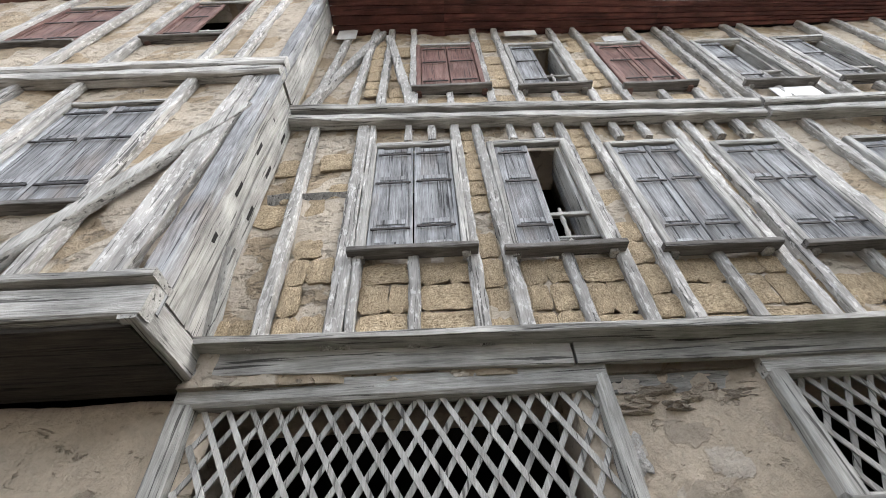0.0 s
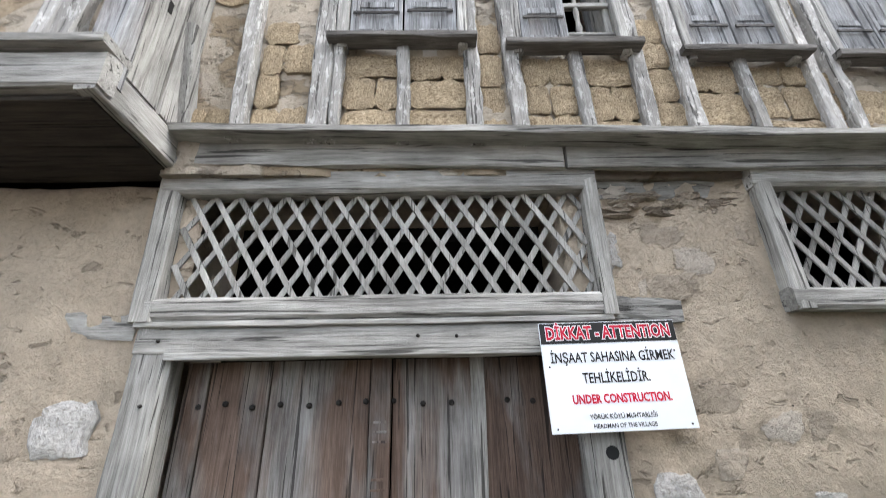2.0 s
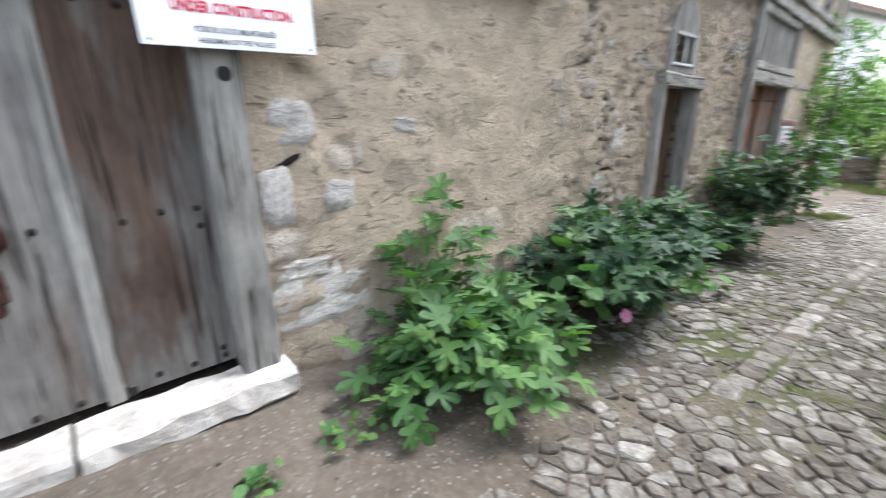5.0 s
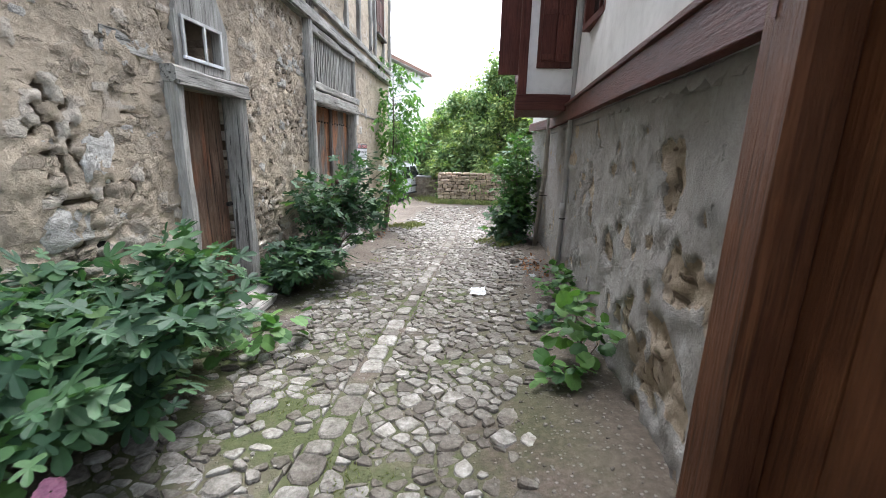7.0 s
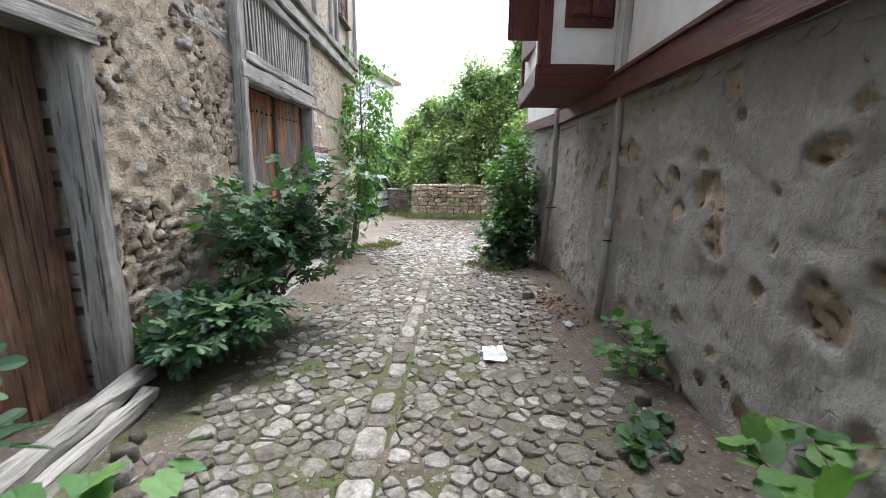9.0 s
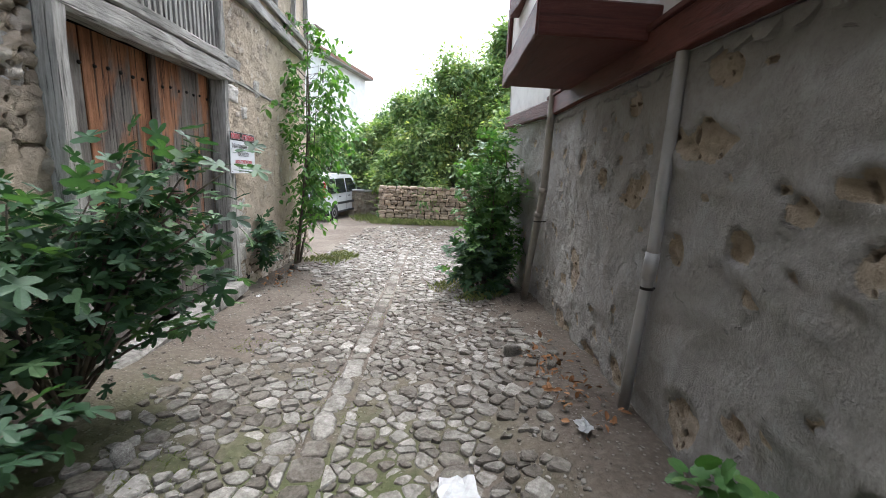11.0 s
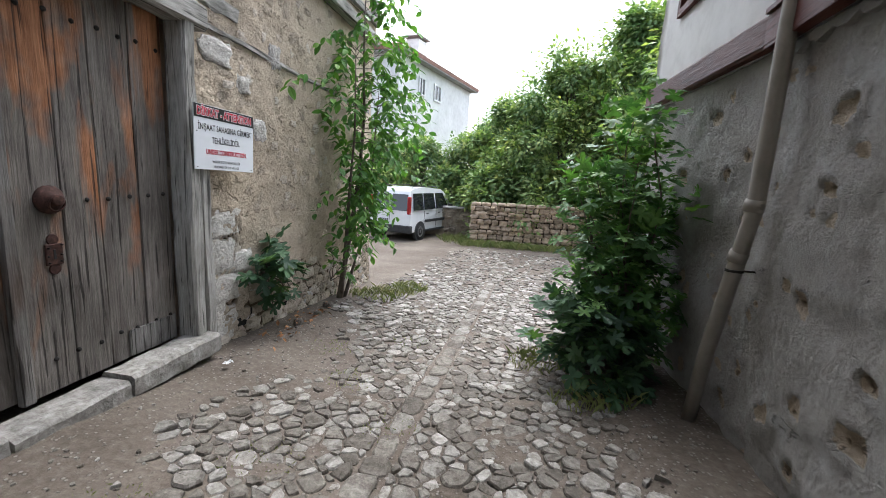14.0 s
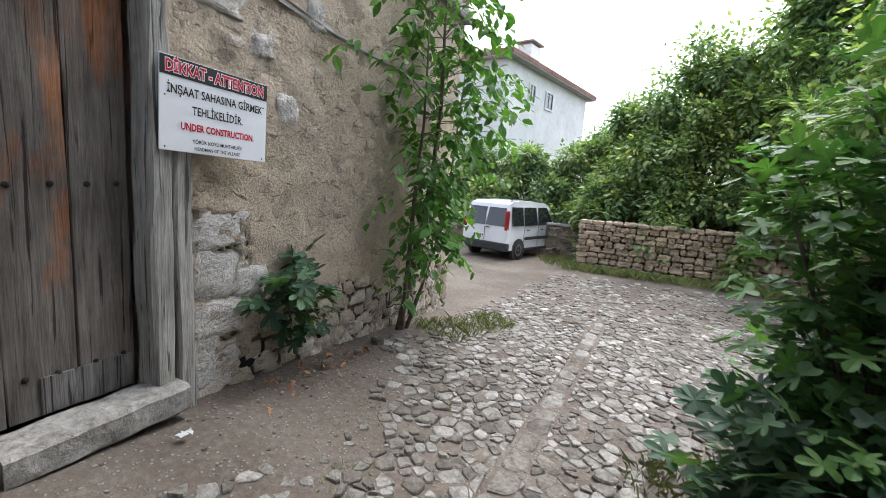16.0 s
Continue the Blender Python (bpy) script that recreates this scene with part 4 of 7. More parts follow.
while yy < 11.0:
    gap = 0.16 + rng.uniform(-0.02, 0.03)
    bm = bmesh.new()
    xw = right_x(yy) - 0.012
    pts = []
    for k in range(9):
        a = math.pi * k / 8
        pts.append((xw - 0.02 * math.sin(a), yy + gap * 0.5 * math.cos(a), 1.96 - 0.075 * math.sin(a) * rng.uniform(0.85, 1.1)))
    f = [bm.verts.new(p) for p in pts]
    g = [bm.verts.new((p[0] + 0.05, p[1], p[2])) for p in pts]
    bm.faces.new(f)
    for k in range(8):
        bm.faces.new((f[k], f[k + 1], g[k + 1], g[k]))
    part("scallop", bm, grey_wall, trim)
    yy += gap + 0.02

# ---------------------------------------------------------------- windows of the old house
def strap(parent, x, y0, y1, z):
    part("hinge_strap", box(x, y0, z - 0.012, x + 0.01, y1, z + 0.012, 0.002), iron, parent)


def window(no, y0, y1, z0, z1, x, mat, open_leaf=False, red=False, gone=False):
    """A shuttered window: frame, sill, two plank leaves with iron straps."""
    win = thing("window_%d" % no, "old shuttered window, " + ("one leaf open on a dark room" if open_leaf else "both weathered leaves closed"), "window", kind="structure")
    fw = 0.065
    fm = shutter_red if red else wood_z
    part("window_frame", beam((x + 0.03, y0 - fw / 2, z0 - 0.1), (x + 0.03, y0 - fw / 2, z1 + 0.06), fw, 0.08, (0, 1, 0)), fm, win)
    part("window_frame", beam((x + 0.03, y1 + fw / 2, z0 - 0.1), (x + 0.03, y1 + fw / 2, z1 + 0.06), fw, 0.08, (0, 1, 0)), fm, win)
    part("window_frame", beam((x + 0.03, y0, z1 + 0.04), (x + 0.03, y1, z1 + 0.04), 0.08, 0.07, (1, 0, 0)), wood_y, win)
    part("window_sill", beam((x + 0.07, y0 - 0.12, z0 - 0.05), (x + 0.07, y1 + 0.12, z0 - 0.055), 0.12, 0.05, (1, 0, 0)), sill_wood, win)
    mid = (y0 + y1) / 2
    leaves = [(y0 + 0.005, mid - 0.006, False), (mid + 0.006, y1 - 0.005, open_leaf)]
    for a, b, is_open in leaves:
        if is_open:
            # inner sash, rail and a turned baluster across the dark gap
            rail_z = z0 + 0.42
            part("rail", beam((x + 0.0, a, rail_z), (x + 0.0, b, rail_z), 0.04, 0.04, (1, 0, 0)), wood_y, win)
            part("rail", beam((x + 0.0, a, z0 + 0.12), (x + 0.0, b, z0 + 0.12), 0.04, 0.04, (1, 0, 0)), wood_y, win)
            bm = bmesh.new()
            add_turned(bm, (x + 0.0, a + 0.09, z0), (0, 0, 1), [(0, 0.018), (0.06, 0.018), (0.09, 0.026), (0.13, 0.014), (0.2, 0.024), (0.26, 0.013), (0.34, 0.022), (0.4, 0.016), (0.5, 0.016)], 10)
            part("baluster", bm, wood_z, win)
            part("side_jamb", beam((x - 0.1, b - 0.02, z0), (x - 0.1, b - 0.02, z1), 0.04, 0.2, (0, 1, 0)), wood_z, win)
            leaf = part("shutter", box(x - 0.32, b - 0.03, z0 + 0.02, x - 0.05, b, z1 - 0.02, 0.004), mat, win, "shutter leaf folded back into the room")
            continue
        leaf = part("shutter", box(x + 0.015, a, z0 + 0.01, x + 0.035, b, z1 - 0.01, 0.003), mat, win)
        for (pa, pb) in ((a, a + 0.06), (b - 0.06, b)):
            part("stile", box(x + 0.035, pa, z0 + 0.01, x + 0.046, pb, z1 - 0.01, 0.004), mat, leaf)
        h = z1 - z0
        for f in (0.02, 0.2, 0.62, 0.94):
            part("cross_rail", box(x + 0.036, a + 0.062, z0 + h * f, x + 0.043, b - 0.062, z0 + h * f + 0.06, 0.004), mat, leaf)
        for f in (0.16, 0.58, 0.9):
            strap(leaf, x + 0.053, a + 0.02, b - 0.02, z0 + h * f + rng.uniform(-0.01, 0.01))
    return win


no = 1
for k, (y0, y1, z0, z1) in enumerate(MAIN_WIN):
    window(no, y0, y1, z0, z1, upper_x((y0 + y1) / 2), shutter_wood, open_leaf=(k == 1))
    no += 1
for k, (y0, y1, z0, z1) in enumerate(TOP_WIN):
    window(no, y0, y1, z0, z1, upper_x((y0 + y1) / 2), shutter_red if k in (0, 2) else shutter_wood, open_leaf=(k in (1, 3, 4)), red=(k in (0, 2)))
    no += 1
for k, (y0, y1, z0, z1) in enumerate(BAY_WIN):
    window(no, y0, y1, z0, z1, 0.62, shutter_wood if z0 < 6 else shutter_red, open_leaf=(k == 1), red=(z0 > 6))
    no += 1
for y0, y1, z0, z1 in WIN_FAR:
    window(no, y0, y1, z0, z1, 0.07, shutter_red, red=True)
    no += 1
for y0, y1, z0, z1 in ((1.45, 1.95, 9.28, 9.5), (-1.2, -0.9, 9.2, 9.6), (2.95, 3.3, 8.98, 9.2), (4.45, 5.0, 6.95, 7.2)):
    plate = part("metal_patch", box(upper_x(y0) + 0.04, y0, z0, upper_x(y0) + 0.05, y1, z1, 0.001), metal_plate)
    tagged(plate, "loose white sheet metal patch nailed to the wall", "metal sheet", "metal patches")
tagged(part("metal_patch", box(0.7, -3.1, 9.75, 0.71, -2.6, 9.95, 0.001), metal_plate), "loose white sheet metal patch nailed to the wall", "metal sheet", "metal patches")


# ---------------------------------------------------------------- notice boards
def letters(name, body, size, x, y, z, mat, parent, squeeze=0.8, bold=0.006):
    """Flat printed words, centred at y, base at z, facing +x."""
    cu = bpy.data.curves.new(name, 'FONT')
    cu.body = body
    cu.size = size
    cu.align_x = 'CENTER'
    cu.offset = bold
    cu.resolution_u = 2
    tmp = new("tmp_words", cu)
    bpy.context.view_layer.update()
    me = bpy.data.meshes.new_from_object(tmp.evaluated_get(bpy.context.evaluated_depsgraph_get()))
    bpy.data.objects.remove(tmp)
    me.name = name
    me.materials.clear()
    me.materials.append(mat)
    me.transform(Matrix(((0, 0, 1, x), (squeeze, 0, 0, y), (0, 1, 0, z), (0, 0, 0, 1))))
    ob = new(name, me)
    ob.parent = parent
    return ob


def notice(m, label):
    s = tagged(new("warning_sign"), label, "sign", "warning signs")
    part("panel", box(-0.008, -0.35, 0, 0.0, 0.35, 0.515, 0.002), sign_white, s)
    part("header_band", box(0.0005, -0.347, 0.41, 0.002, 0.347, 0.512, 0), print_and_hole_black, s, "black header band")
    for body, size, z, mt, x, sq, bold, off in (("DİKKAT - ATTENTION", 0.088, 0.432, ink_white, 0.003, 0.71, 0.0075, 0), ("DİKKAT - ATTENTION", 0.088, 0.432, ink_red, 0.004, 0.71, 0.0025, 0),
                                                ("İNŞAAT SAHASINA GİRMEK", 0.068, 0.318, print_and_hole_black, 0.002, 0.72, 0.0012, 0), ("TEHLİKELİDİR.", 0.068, 0.22, print_and_hole_black, 0.002, 0.72, 0.0012, 0),
                                                ("UNDER CONSTRUCTION.", 0.056, 0.128, ink_red, 0.002, 0.74, 0.002, 0.01), ("YÖRÜK KÖYÜ MUHTARLIĞI", 0.03, 0.058, print_and_hole_black, 0.002, 0.86, 0.0005, 0), ("HEADMAN OF THE VILLAGE", 0.028, 0.018, print_and_hole_black, 0.002, 0.86, 0.0005, 0)):
        letters("lettering", body, size, x, off, z, mt, s, sq, bold)
    for y, z in ((-0.32, 0.02), (0.32, 0.02), (-0.32, 0.3), (0.32, 0.36)):
        bm = bmesh.new()
        add_turned(bm, (0, y, z), (1, 0, 0), [(0, 0.005), (0.003, 0.004)], 8)
        part("screw", bm, iron, s)
    s.matrix_basis = m
    return s


notice(pose(0.118, 1.08, 2.04, 0, 0, 1.5) @ pose(0, 0, 0, 1.2, 0, 0), "white construction warning sign on the wide door's post")
notice(pose(0.15, 11.38, 1.085, 0, 0, -3.5) @ pose(0, 0, 0, -1.5, 0, 0), "white construction warning sign on a grey gate post")


# ---------------------------------------------------------------- doors
def nails(parent, x, zs, ys, r=0.016):
    bm = bmesh.new()
    add_turned(bm, (0, 0, 0), (1, 0, 0), [(-0.004, r), (0.006, r * 0.95), (0.014, r * 0.5), (0.016, r * 0.1)], 8)
    me = bpy.data.meshes.new("nail")
    bm.to_mesh(me)
    bm.free()
    me.materials.append(iron)
    for z in zs:
        for y in ys:
            placed("nail", me, Matrix.Translation((x, y + rng.uniform(-0.012, 0.012), z + rng.uniform(-0.012, 0.012))), parent)


def boss(parent, x, y, z, r=0.078, label="rusted iron door boss with a ring"):
    bm = bmesh.new()
    add_turned(bm, (x, y, z), (1, 0, 0), [(-0.01, r), (0.008, r), (0.02, r * 0.86), (0.045, r * 0.5), (0.05, r * 0.42), (0.07, r * 0.42), (0.075, r * 0.3)], 18)
    b = part("boss", bm, rust, parent, label, True)
    ring = [(x + 0.055 + 0.01 * math.cos(a), y + 0.045 * math.sin(a), z - 0.02 + 0.045 * math.cos(a)) for a in [math.tau * k / 14 for k in range(15)]]
    part("ring", tube(ring, [0.006] * 15, 6), rust, b, "", True)


def lock(parent, x, y, z):
    p = part("lock_plate", box(x, y - 0.05, z - 0.065, x + 0.012, y + 0.05, z + 0.065, 0.004), rust, parent, "rusted lock plate with a keyhole")
    # black insert paints the shade inside the keyhole
    part("keyhole", box(x + 0.011, y - 0.008, z - 0.03, x + 0.0135, y + 0.008, z + 0.03, 0.001), print_and_hole_black, p)
    for dz in (0.09, -0.09):
        bm = bmesh.new()
        add_turned(bm, (x, y, z + dz), (1, 0, 0), [(0, 0.036), (0.008, 0.032), (0.01, 0.005)], 12)
        part("finial", bm, rust, p)
    nails(p, x + 0.012, (z - 0.05, z, z + 0.05), (y - 0.038, y + 0.038), 0.006)


def planks(parent, x, edges, z0, z1, mat, thick=0.04, low=None):
    for a, b in zip(edges, edges[1:]):
        bm = bmesh.new()
        add_beam(bm, (x - thick / 2 + rng.uniform(-0.004, 0.004), (a + b) / 2, z0 + rng.uniform(0, 0.02)), (x - thick / 2 + rng.uniform(-0.004, 0.004), (a + b) / 2, z1), b - a - 0.006, thick, (0, 1, 0), 0.0025, 0.3)
        part("plank", bm, mat, parent)


# wide studded double door
door_a = thing("door_1", "wide weathered double plank door studded with iron nails, closed", "door", kind="structure")
planks(door_a, -0.1, (-1.12, -0.99, -0.67, -0.14), 0.53, 2.42, door_wood)
planks(door_a, -0.1, (-0.03, 0.41, 0.93), 0.53, 2.42, door_wood)
part("cover_strip", beam((-0.085, -0.085, 0.53), (-0.085, -0.085, 2.42), 0.105, 0.05, (0, 1, 0), 0.003), door_wood, door_a, "carved strip over the middle joint")
part("batten", beam((-0.09, 0.39, 0.53), (-0.09, 0.42, 2.42), 0.07, 0.03, (0, 1, 0), 0.004), wood_z, door_a)
for k in range(9):
    z = 1.62 + 0.045 * k + (0.12 if k > 5 else 0)
    part("carving", box(-0.062, -0.12, z, -0.057, -0.05, z + 0.012, 0.002), door_wood, door_a)
row = [-1.03 + 0.145 * k for k in range(14)]
nails(door_a, -0.098, (2.2, 1.36), row)
nails(door_a, -0.098, (0.585,), row[4:])
nails(door_a, -0.098, (1.27, 0.51 + 0.12), (-1.06, 0.86))
boss(door_a, -0.09, -0.26, 1.335)
boss(door_a, -0.09, 0.135, 1.36)
lock(door_a, -0.1, 0.115, 1.165)
# black strip on the planks paints the shade of the gap
part("rat_hole", box(-0.099, 0.36, 0.53, -0.097, 0.47, 0.575, 0.001), print_and_hole_black, door_a, "black strip for the shade in a gap gnawed at the door's foot")
frame_a = thing("door_frame", "grey weathered door frame with a lattice light above", "door frame", kind="structure")
part("jamb", beam((0.0, -1.22, 0.35), (0.0, -1.22, 2.6), 0.2, 0.16, (0, 1, 0), 0.006), wood_z, frame_a)
part("jamb", beam((-0.02, 1.0, 0.42), (-0.02, 1.0, 2.42), 0.19, 0.16, (0, 1, 0), 0.006), wood_z, frame_a)
part("lintel", beam((0.0, -1.31, 2.5), (0.0, 1.1, 2.5), 0.16, 0.15, (1, 0, 0), 0.005), wood_y, frame_a)
part("lintel_moulding", beam((0.05, -1.14, 2.425), (0.05, 0.96, 2.425), 0.1, 0.03, (1, 0, 0), 0.003), wood_y, frame_a)
part("lintel_moulding", beam((0.02, -1.33, 2.585), (0.02, 1.13, 2.585), 0.15, 0.03, (1, 0, 0), 0.003), wood_y, frame_a)
part("bottom_rail", beam((0.03, -1.3, 2.665), (0.03, 1.13, 2.665), 0.14, 0.12, (1, 0, 0), 0.005), wood_y, frame_a)
part("top_rail", beam((0.03, -1.37, 3.43), (0.03, 1.16, 3.43), 0.14, 0.15, (1, 0, 0), 0.005), wood_y, frame_a)
part("side_rail", beam((0.03, -1.31, 2.6), (0.03, -1.34, 3.5), 0.13, 0.14, (0, 1, 0), 0.005), wood_z, frame_a)
part("side_rail", beam((0.03, 1.12, 2.6), (0.03, 1.13, 3.5), 0.09, 0.14, (0, 1, 0), 0.005), wood_z, frame_a)
for y, z in ((-1.2, 2.5), (-1.2, 2.2), (0.1, 2.5), (0.3, 2.5)):
    nails(frame_a, 0.08 if z > 2.4 else 0.08, (z,), (y,), 0.01)
# black disc on the post paints the depth of the knot hole
bm = bmesh.new()
add_turned(bm, (0.058, 1.02, 1.95), (1, 0, 0), [(0, 0.034), (0.004, 0.03), (0.005, 0.02)], 14)
part("knot_hole", bm, print_and_hole_black, frame_a, "black disc for the shade inside a knot hole in the post")


def lattice(name, y0, y1, z0, z1, x, parent, step=0.14):
    run = (z1 - z0) * 0.62
    for layer, sgn in ((0, 1), (1, -1)):
        k = y0 - run
        while k < y1 + run:
            a, b = (k, z1), (k + sgn * run, z0)
            # clip the strip to the opening
            pts = []
            for f in [i / 40 for i in range(41)]:
                y = a[0] + (b[0] - a[0]) * f
                if y0 <= y <= y1:
                    pts.append((y, a[1] + (b[1] - a[1]) * f))
            if len(pts) > 4:
                part("lattice_strip", beam((x - 0.014 * layer, pts[0][0], pts[0][1]), (x - 0.014 * layer, pts[-1][0], pts[-1][1]), 0.032, 0.012, (0, 1, 0.62 * sgn), 0.002, 0.3), wood_z, parent)
            k += step


lattice("a", -1.25, 1.08, 2.72, 3.37, 0.03, frame_a)
light_2 = thing("lattice_window", "small wooden lattice window in a plain frame", "lattice window", kind="structure")
lattice("b", 2.2, 3.2, 2.72, 3.38, 0.03, light_2)
part("bottom_rail", beam((0.04, 2.1, 2.67), (0.04, 3.3, 2.66), 0.14, 0.12, (1, 0, 0), 0.005), wood_y, light_2)
part("top_rail", beam((0.04, 2.1, 3.43), (0.04, 3.3, 3.42), 0.14, 0.14, (1, 0, 0), 0.005), wood_y, light_2)
part("side_rail", beam((0.04, 2.16, 2.61), (0.04, 2.16, 3.5), 0.1, 0.14, (0, 1, 0), 0.005), wood_z, light_2)
part("side_rail", beam((0.04, 3.25, 2.61), (0.04, 3.25, 3.5), 0.1, 0.14, (0, 1, 0), 0.005), wood_z, light_2)

# narrow brown door with a pointed light above
door_b = thing("door_2", "narrow brown plank door under a heavy grey lintel, closed", "door", kind="structure")
planks(door_b, -0.12, (5.52, 5.8, 6.1, 6.38), -0.12, 2.05, door_brown)
part("jamb", beam((0.0, 5.47, -0.15), (0.0, 5.47, 2.08), 0.11, 0.2, (0, 1, 0), 0.008), wood_z, door_b)
part("jamb", beam((0.0, 6.46, -0.2), (0.0, 6.46, 2.08), 0.14, 0.2, (0, 1, 0), 0.008), wood_z, door_b)
part("lintel", beam((0.02, 5.4, 2.13), (0.02, 6.56, 2.11), 0.2, 0.13, (1, 0, 0), 0.006), wood_y, door_b)
part("lintel_moulding", beam((0.06, 5.42, 2.07), (0.06, 6.55, 2.055), 0.16, 0.03, (1, 0, 0), 0.004), wood_y, door_b)
part("latch", box(-0.1, 6.3, 0.95, -0.07, 6.38, 0.99, 0.004), iron, door_b)
pane_b = thing("window_arched", "small pointed timber window with a white two-pane sash", "window", kind="structure")
bm = bmesh.new()
outline = [(5.58, 2.2), (6.36, 2.2), (6.36, 2.62), (6.22, 2.88), (5.97, 3.06), (5.72, 2.88), (5.58, 2.62)]
hole = [(5.64, 2.27), (6.24, 2.27), (6.24, 2.6), (6.2, 2.62), (5.94, 2.625), (5.68, 2.62), (5.64, 2.6)]
fo = [bm.verts.new((0.045, y, z)) for y, z in outline]
fi = [bm.verts.new((0.045, y, z)) for y, z in hole]
bo = [bm.verts.new((-0.05, y, z)) for y, z in outline]
bi = [bm.verts.new((-0.05, y, z)) for y, z in hole]
for k in range(7):
    j = (k + 1) % 7
    bm.faces.new((fo[k], fo[j], fi[j], fi[k]))
    bm.faces.new((bo[k], bo[j], bi[j], bi[k]))
    bm.faces.new((fo[k], fo[j], bo[j], bo[k]))
    bm.faces.new((fi[k], fi[j], bi[j], bi[k]))
part("arched_board", bm, wood_z, pane_b)
for a, b in (((5.64, 2.29), (6.24, 2.29)), ((5.64, 2.6), (6.24, 2.6)), ((5.66, 2.28), (5.66, 2.6)), ((6.22, 2.28), (6.22, 2.6)), ((5.96, 2.28), (5.96, 2.6))):
    part("sash_bar", beam((0.055, a[0], a[1]), (0.055, b[0], b[1]), 0.02, 0.028, (1, 0, 0), 0.001), sign_white if a[1] < 2.3 and b[1] < 2.3 else metal_plate, pane_b)
step_b = thing("door_step", "split grey timber plank resting on rough stones", "step", kind="structure")
part("step_plank", beam((0.3, 5.05, 0.03), (0.16, 6.5, 0.0), 0.14, 0.09, (1, 0, 0), 0.014, 0.15), wood_y, step_b)
part("step_plank", beam((0.42, 5.1, -0.02), (0.32, 6.3, -0.05), 0.1, 0.08, (1, 0, 0), 0.014, 0.15), wood_y, step_b)

# tall gate further down
door_c = thing("door_3", "tall weathered double gate, bare orange streaks in grey planks, closed", "door", kind="structure")
planks(door_c, -0.08, (8.72, 9.0, 9.3, 9.58, 9.82), -0.3, 2.2, gate_wood)
planks(door_c, -0.07, (9.86, 10.16, 10.4, 10.7, 10.98), -0.32, 2.2, gate_wood)
part("cover_strip", beam((-0.05, 9.84, -0.3), (-0.05, 9.84, 2.2), 0.07, 0.04, (0, 1, 0), 0.004), door_wood, door_c)
nails(door_c, -0.07, (1.95, 0.88, -0.1), [8.82 + 0.15 * k for k in range(15)])
boss(door_c, -0.06, 10.08, 0.88, 0.085)
lock(door_c, -0.07, 10.08, 0.55)
part("door_patch", box(-0.068, 10.53, -0.3, -0.055, 10.96, -0.1, 0.003), door_wood, door_c, "short patching board at the gate's foot")
frame_c = thing("door_frame", "massive grey gate frame with upright slats above", "door frame", kind="structure")
part("jamb", beam((0.02, 8.56, -0.5), (0.02, 8.56, 3.4), 0.15, 0.2, (0, 1, 0), 0.01), wood_z, frame_c)
part("jamb", beam((0.02, 11.06, -0.5), (0.02, 11.06, 3.3), 0.13, 0.18, (0, 1, 0), 0.01), wood_z, frame_c)
part("outer_post", beam((0.05, 11.2, -0.6), (0.05, 11.19, 1.3), 0.11, 0.1, (0, 1, 0), 0.008), wood_z, frame_c)
part("lintel", beam((0.03, 8.5, 2.3), (0.03, 11.25, 2.28), 0.2, 0.19, (1, 0, 0), 0.01), wood_y, frame_c)
part("sill_beam", beam((0.05, 8.6, 2.46), (0.05, 11.1, 2.44), 0.16, 0.11, (1, 0, 0), 0.01), wood_y, frame_c)
part("head_beam", beam((0.03, 8.6, 3.25), (0.03, 11.1, 3.23), 0.16, 0.12, (1, 0, 0), 0.01), wood_y, frame_c)
for k in range(26):
    y = 8.7 + 0.09 * k
    part("slat", beam((0.04 + rng.uniform(-0.006, 0.006), y, 2.5), (0.04, y + rng.uniform(-0.012, 0.012), 3.2), 0.045, 0.03, (0, 1, 0), 0.003), wood_z, frame_c)

# varnished doorway of the right-hand house
door_d = thing("door_4", "red-brown varnished door with a thick frame post, closed", "door", kind="structure")
part("jamb", beam((3.31, 3.27, 0.0), (3.31, 3.27, 2.35), 0.2, 0.16, (0, 1, 0), 0.002), post_brown, door_d)
part("jamb", beam((3.32, 2.2, 0.1), (3.32, 2.2, 2.35), 0.16, 0.16, (0, 1, 0), 0.002), post_brown, door_d)
part("lintel", beam((3.31, 2.1, 2.27), (3.31, 3.44, 2.27), 0.16, 0.15, (1, 0, 0), 0.002), post_brown, door_d)
planks(door_d, 3.42, (2.28, 2.5, 2.75, 3.0, 3.24), 0.1, 2.2, post_brown)
part("sill", box(3.2, 2.1, 0.0, 3.7, 3.44, 0.13, 0.01), concrete, door_d)

# ---------------------------------------------------------------- bay of the right-hand house
oriel = thing("oriel_bay", "white oriel bay with red-brown timber edges and shutters", "bay", kind="structure")
bx0, bx1, by0, by1 = 3.12, 4.2, 8.2, 9.95


def front_x(y):
    return bx0 + 0.107 * (y - by0)


bm = bmesh.new()
pl = [(front_x(by0), by0), (right_x(by0) + 0.1, by0), (right_x(by1) + 0.1, by1), (front_x(by1), by1)]
lo = [bm.verts.new((x, y, 2.32)) for x, y in pl]
hi = [bm.verts.new((x, y, 6.9)) for x, y in pl]
bm.faces.new(lo)
bm.faces.new(hi)
for k in range(4):
    bm.faces.new((lo[k], lo[(k + 1) % 4], hi[(k + 1) % 4], hi[k]))
part("bay_body", bm, white_wash, oriel)
bm = bmesh.new()
lo = [bm.verts.new((x, y, 2.13)) for x, y in pl]
hi = [bm.verts.new((x, y, 2.16)) for x, y in pl]
bm.faces.new(lo)
bm.faces.new(hi)
for k in range(4):
    bm.faces.new((lo[k], lo[(k + 1) % 4], hi[(k + 1) % 4], hi[k]))
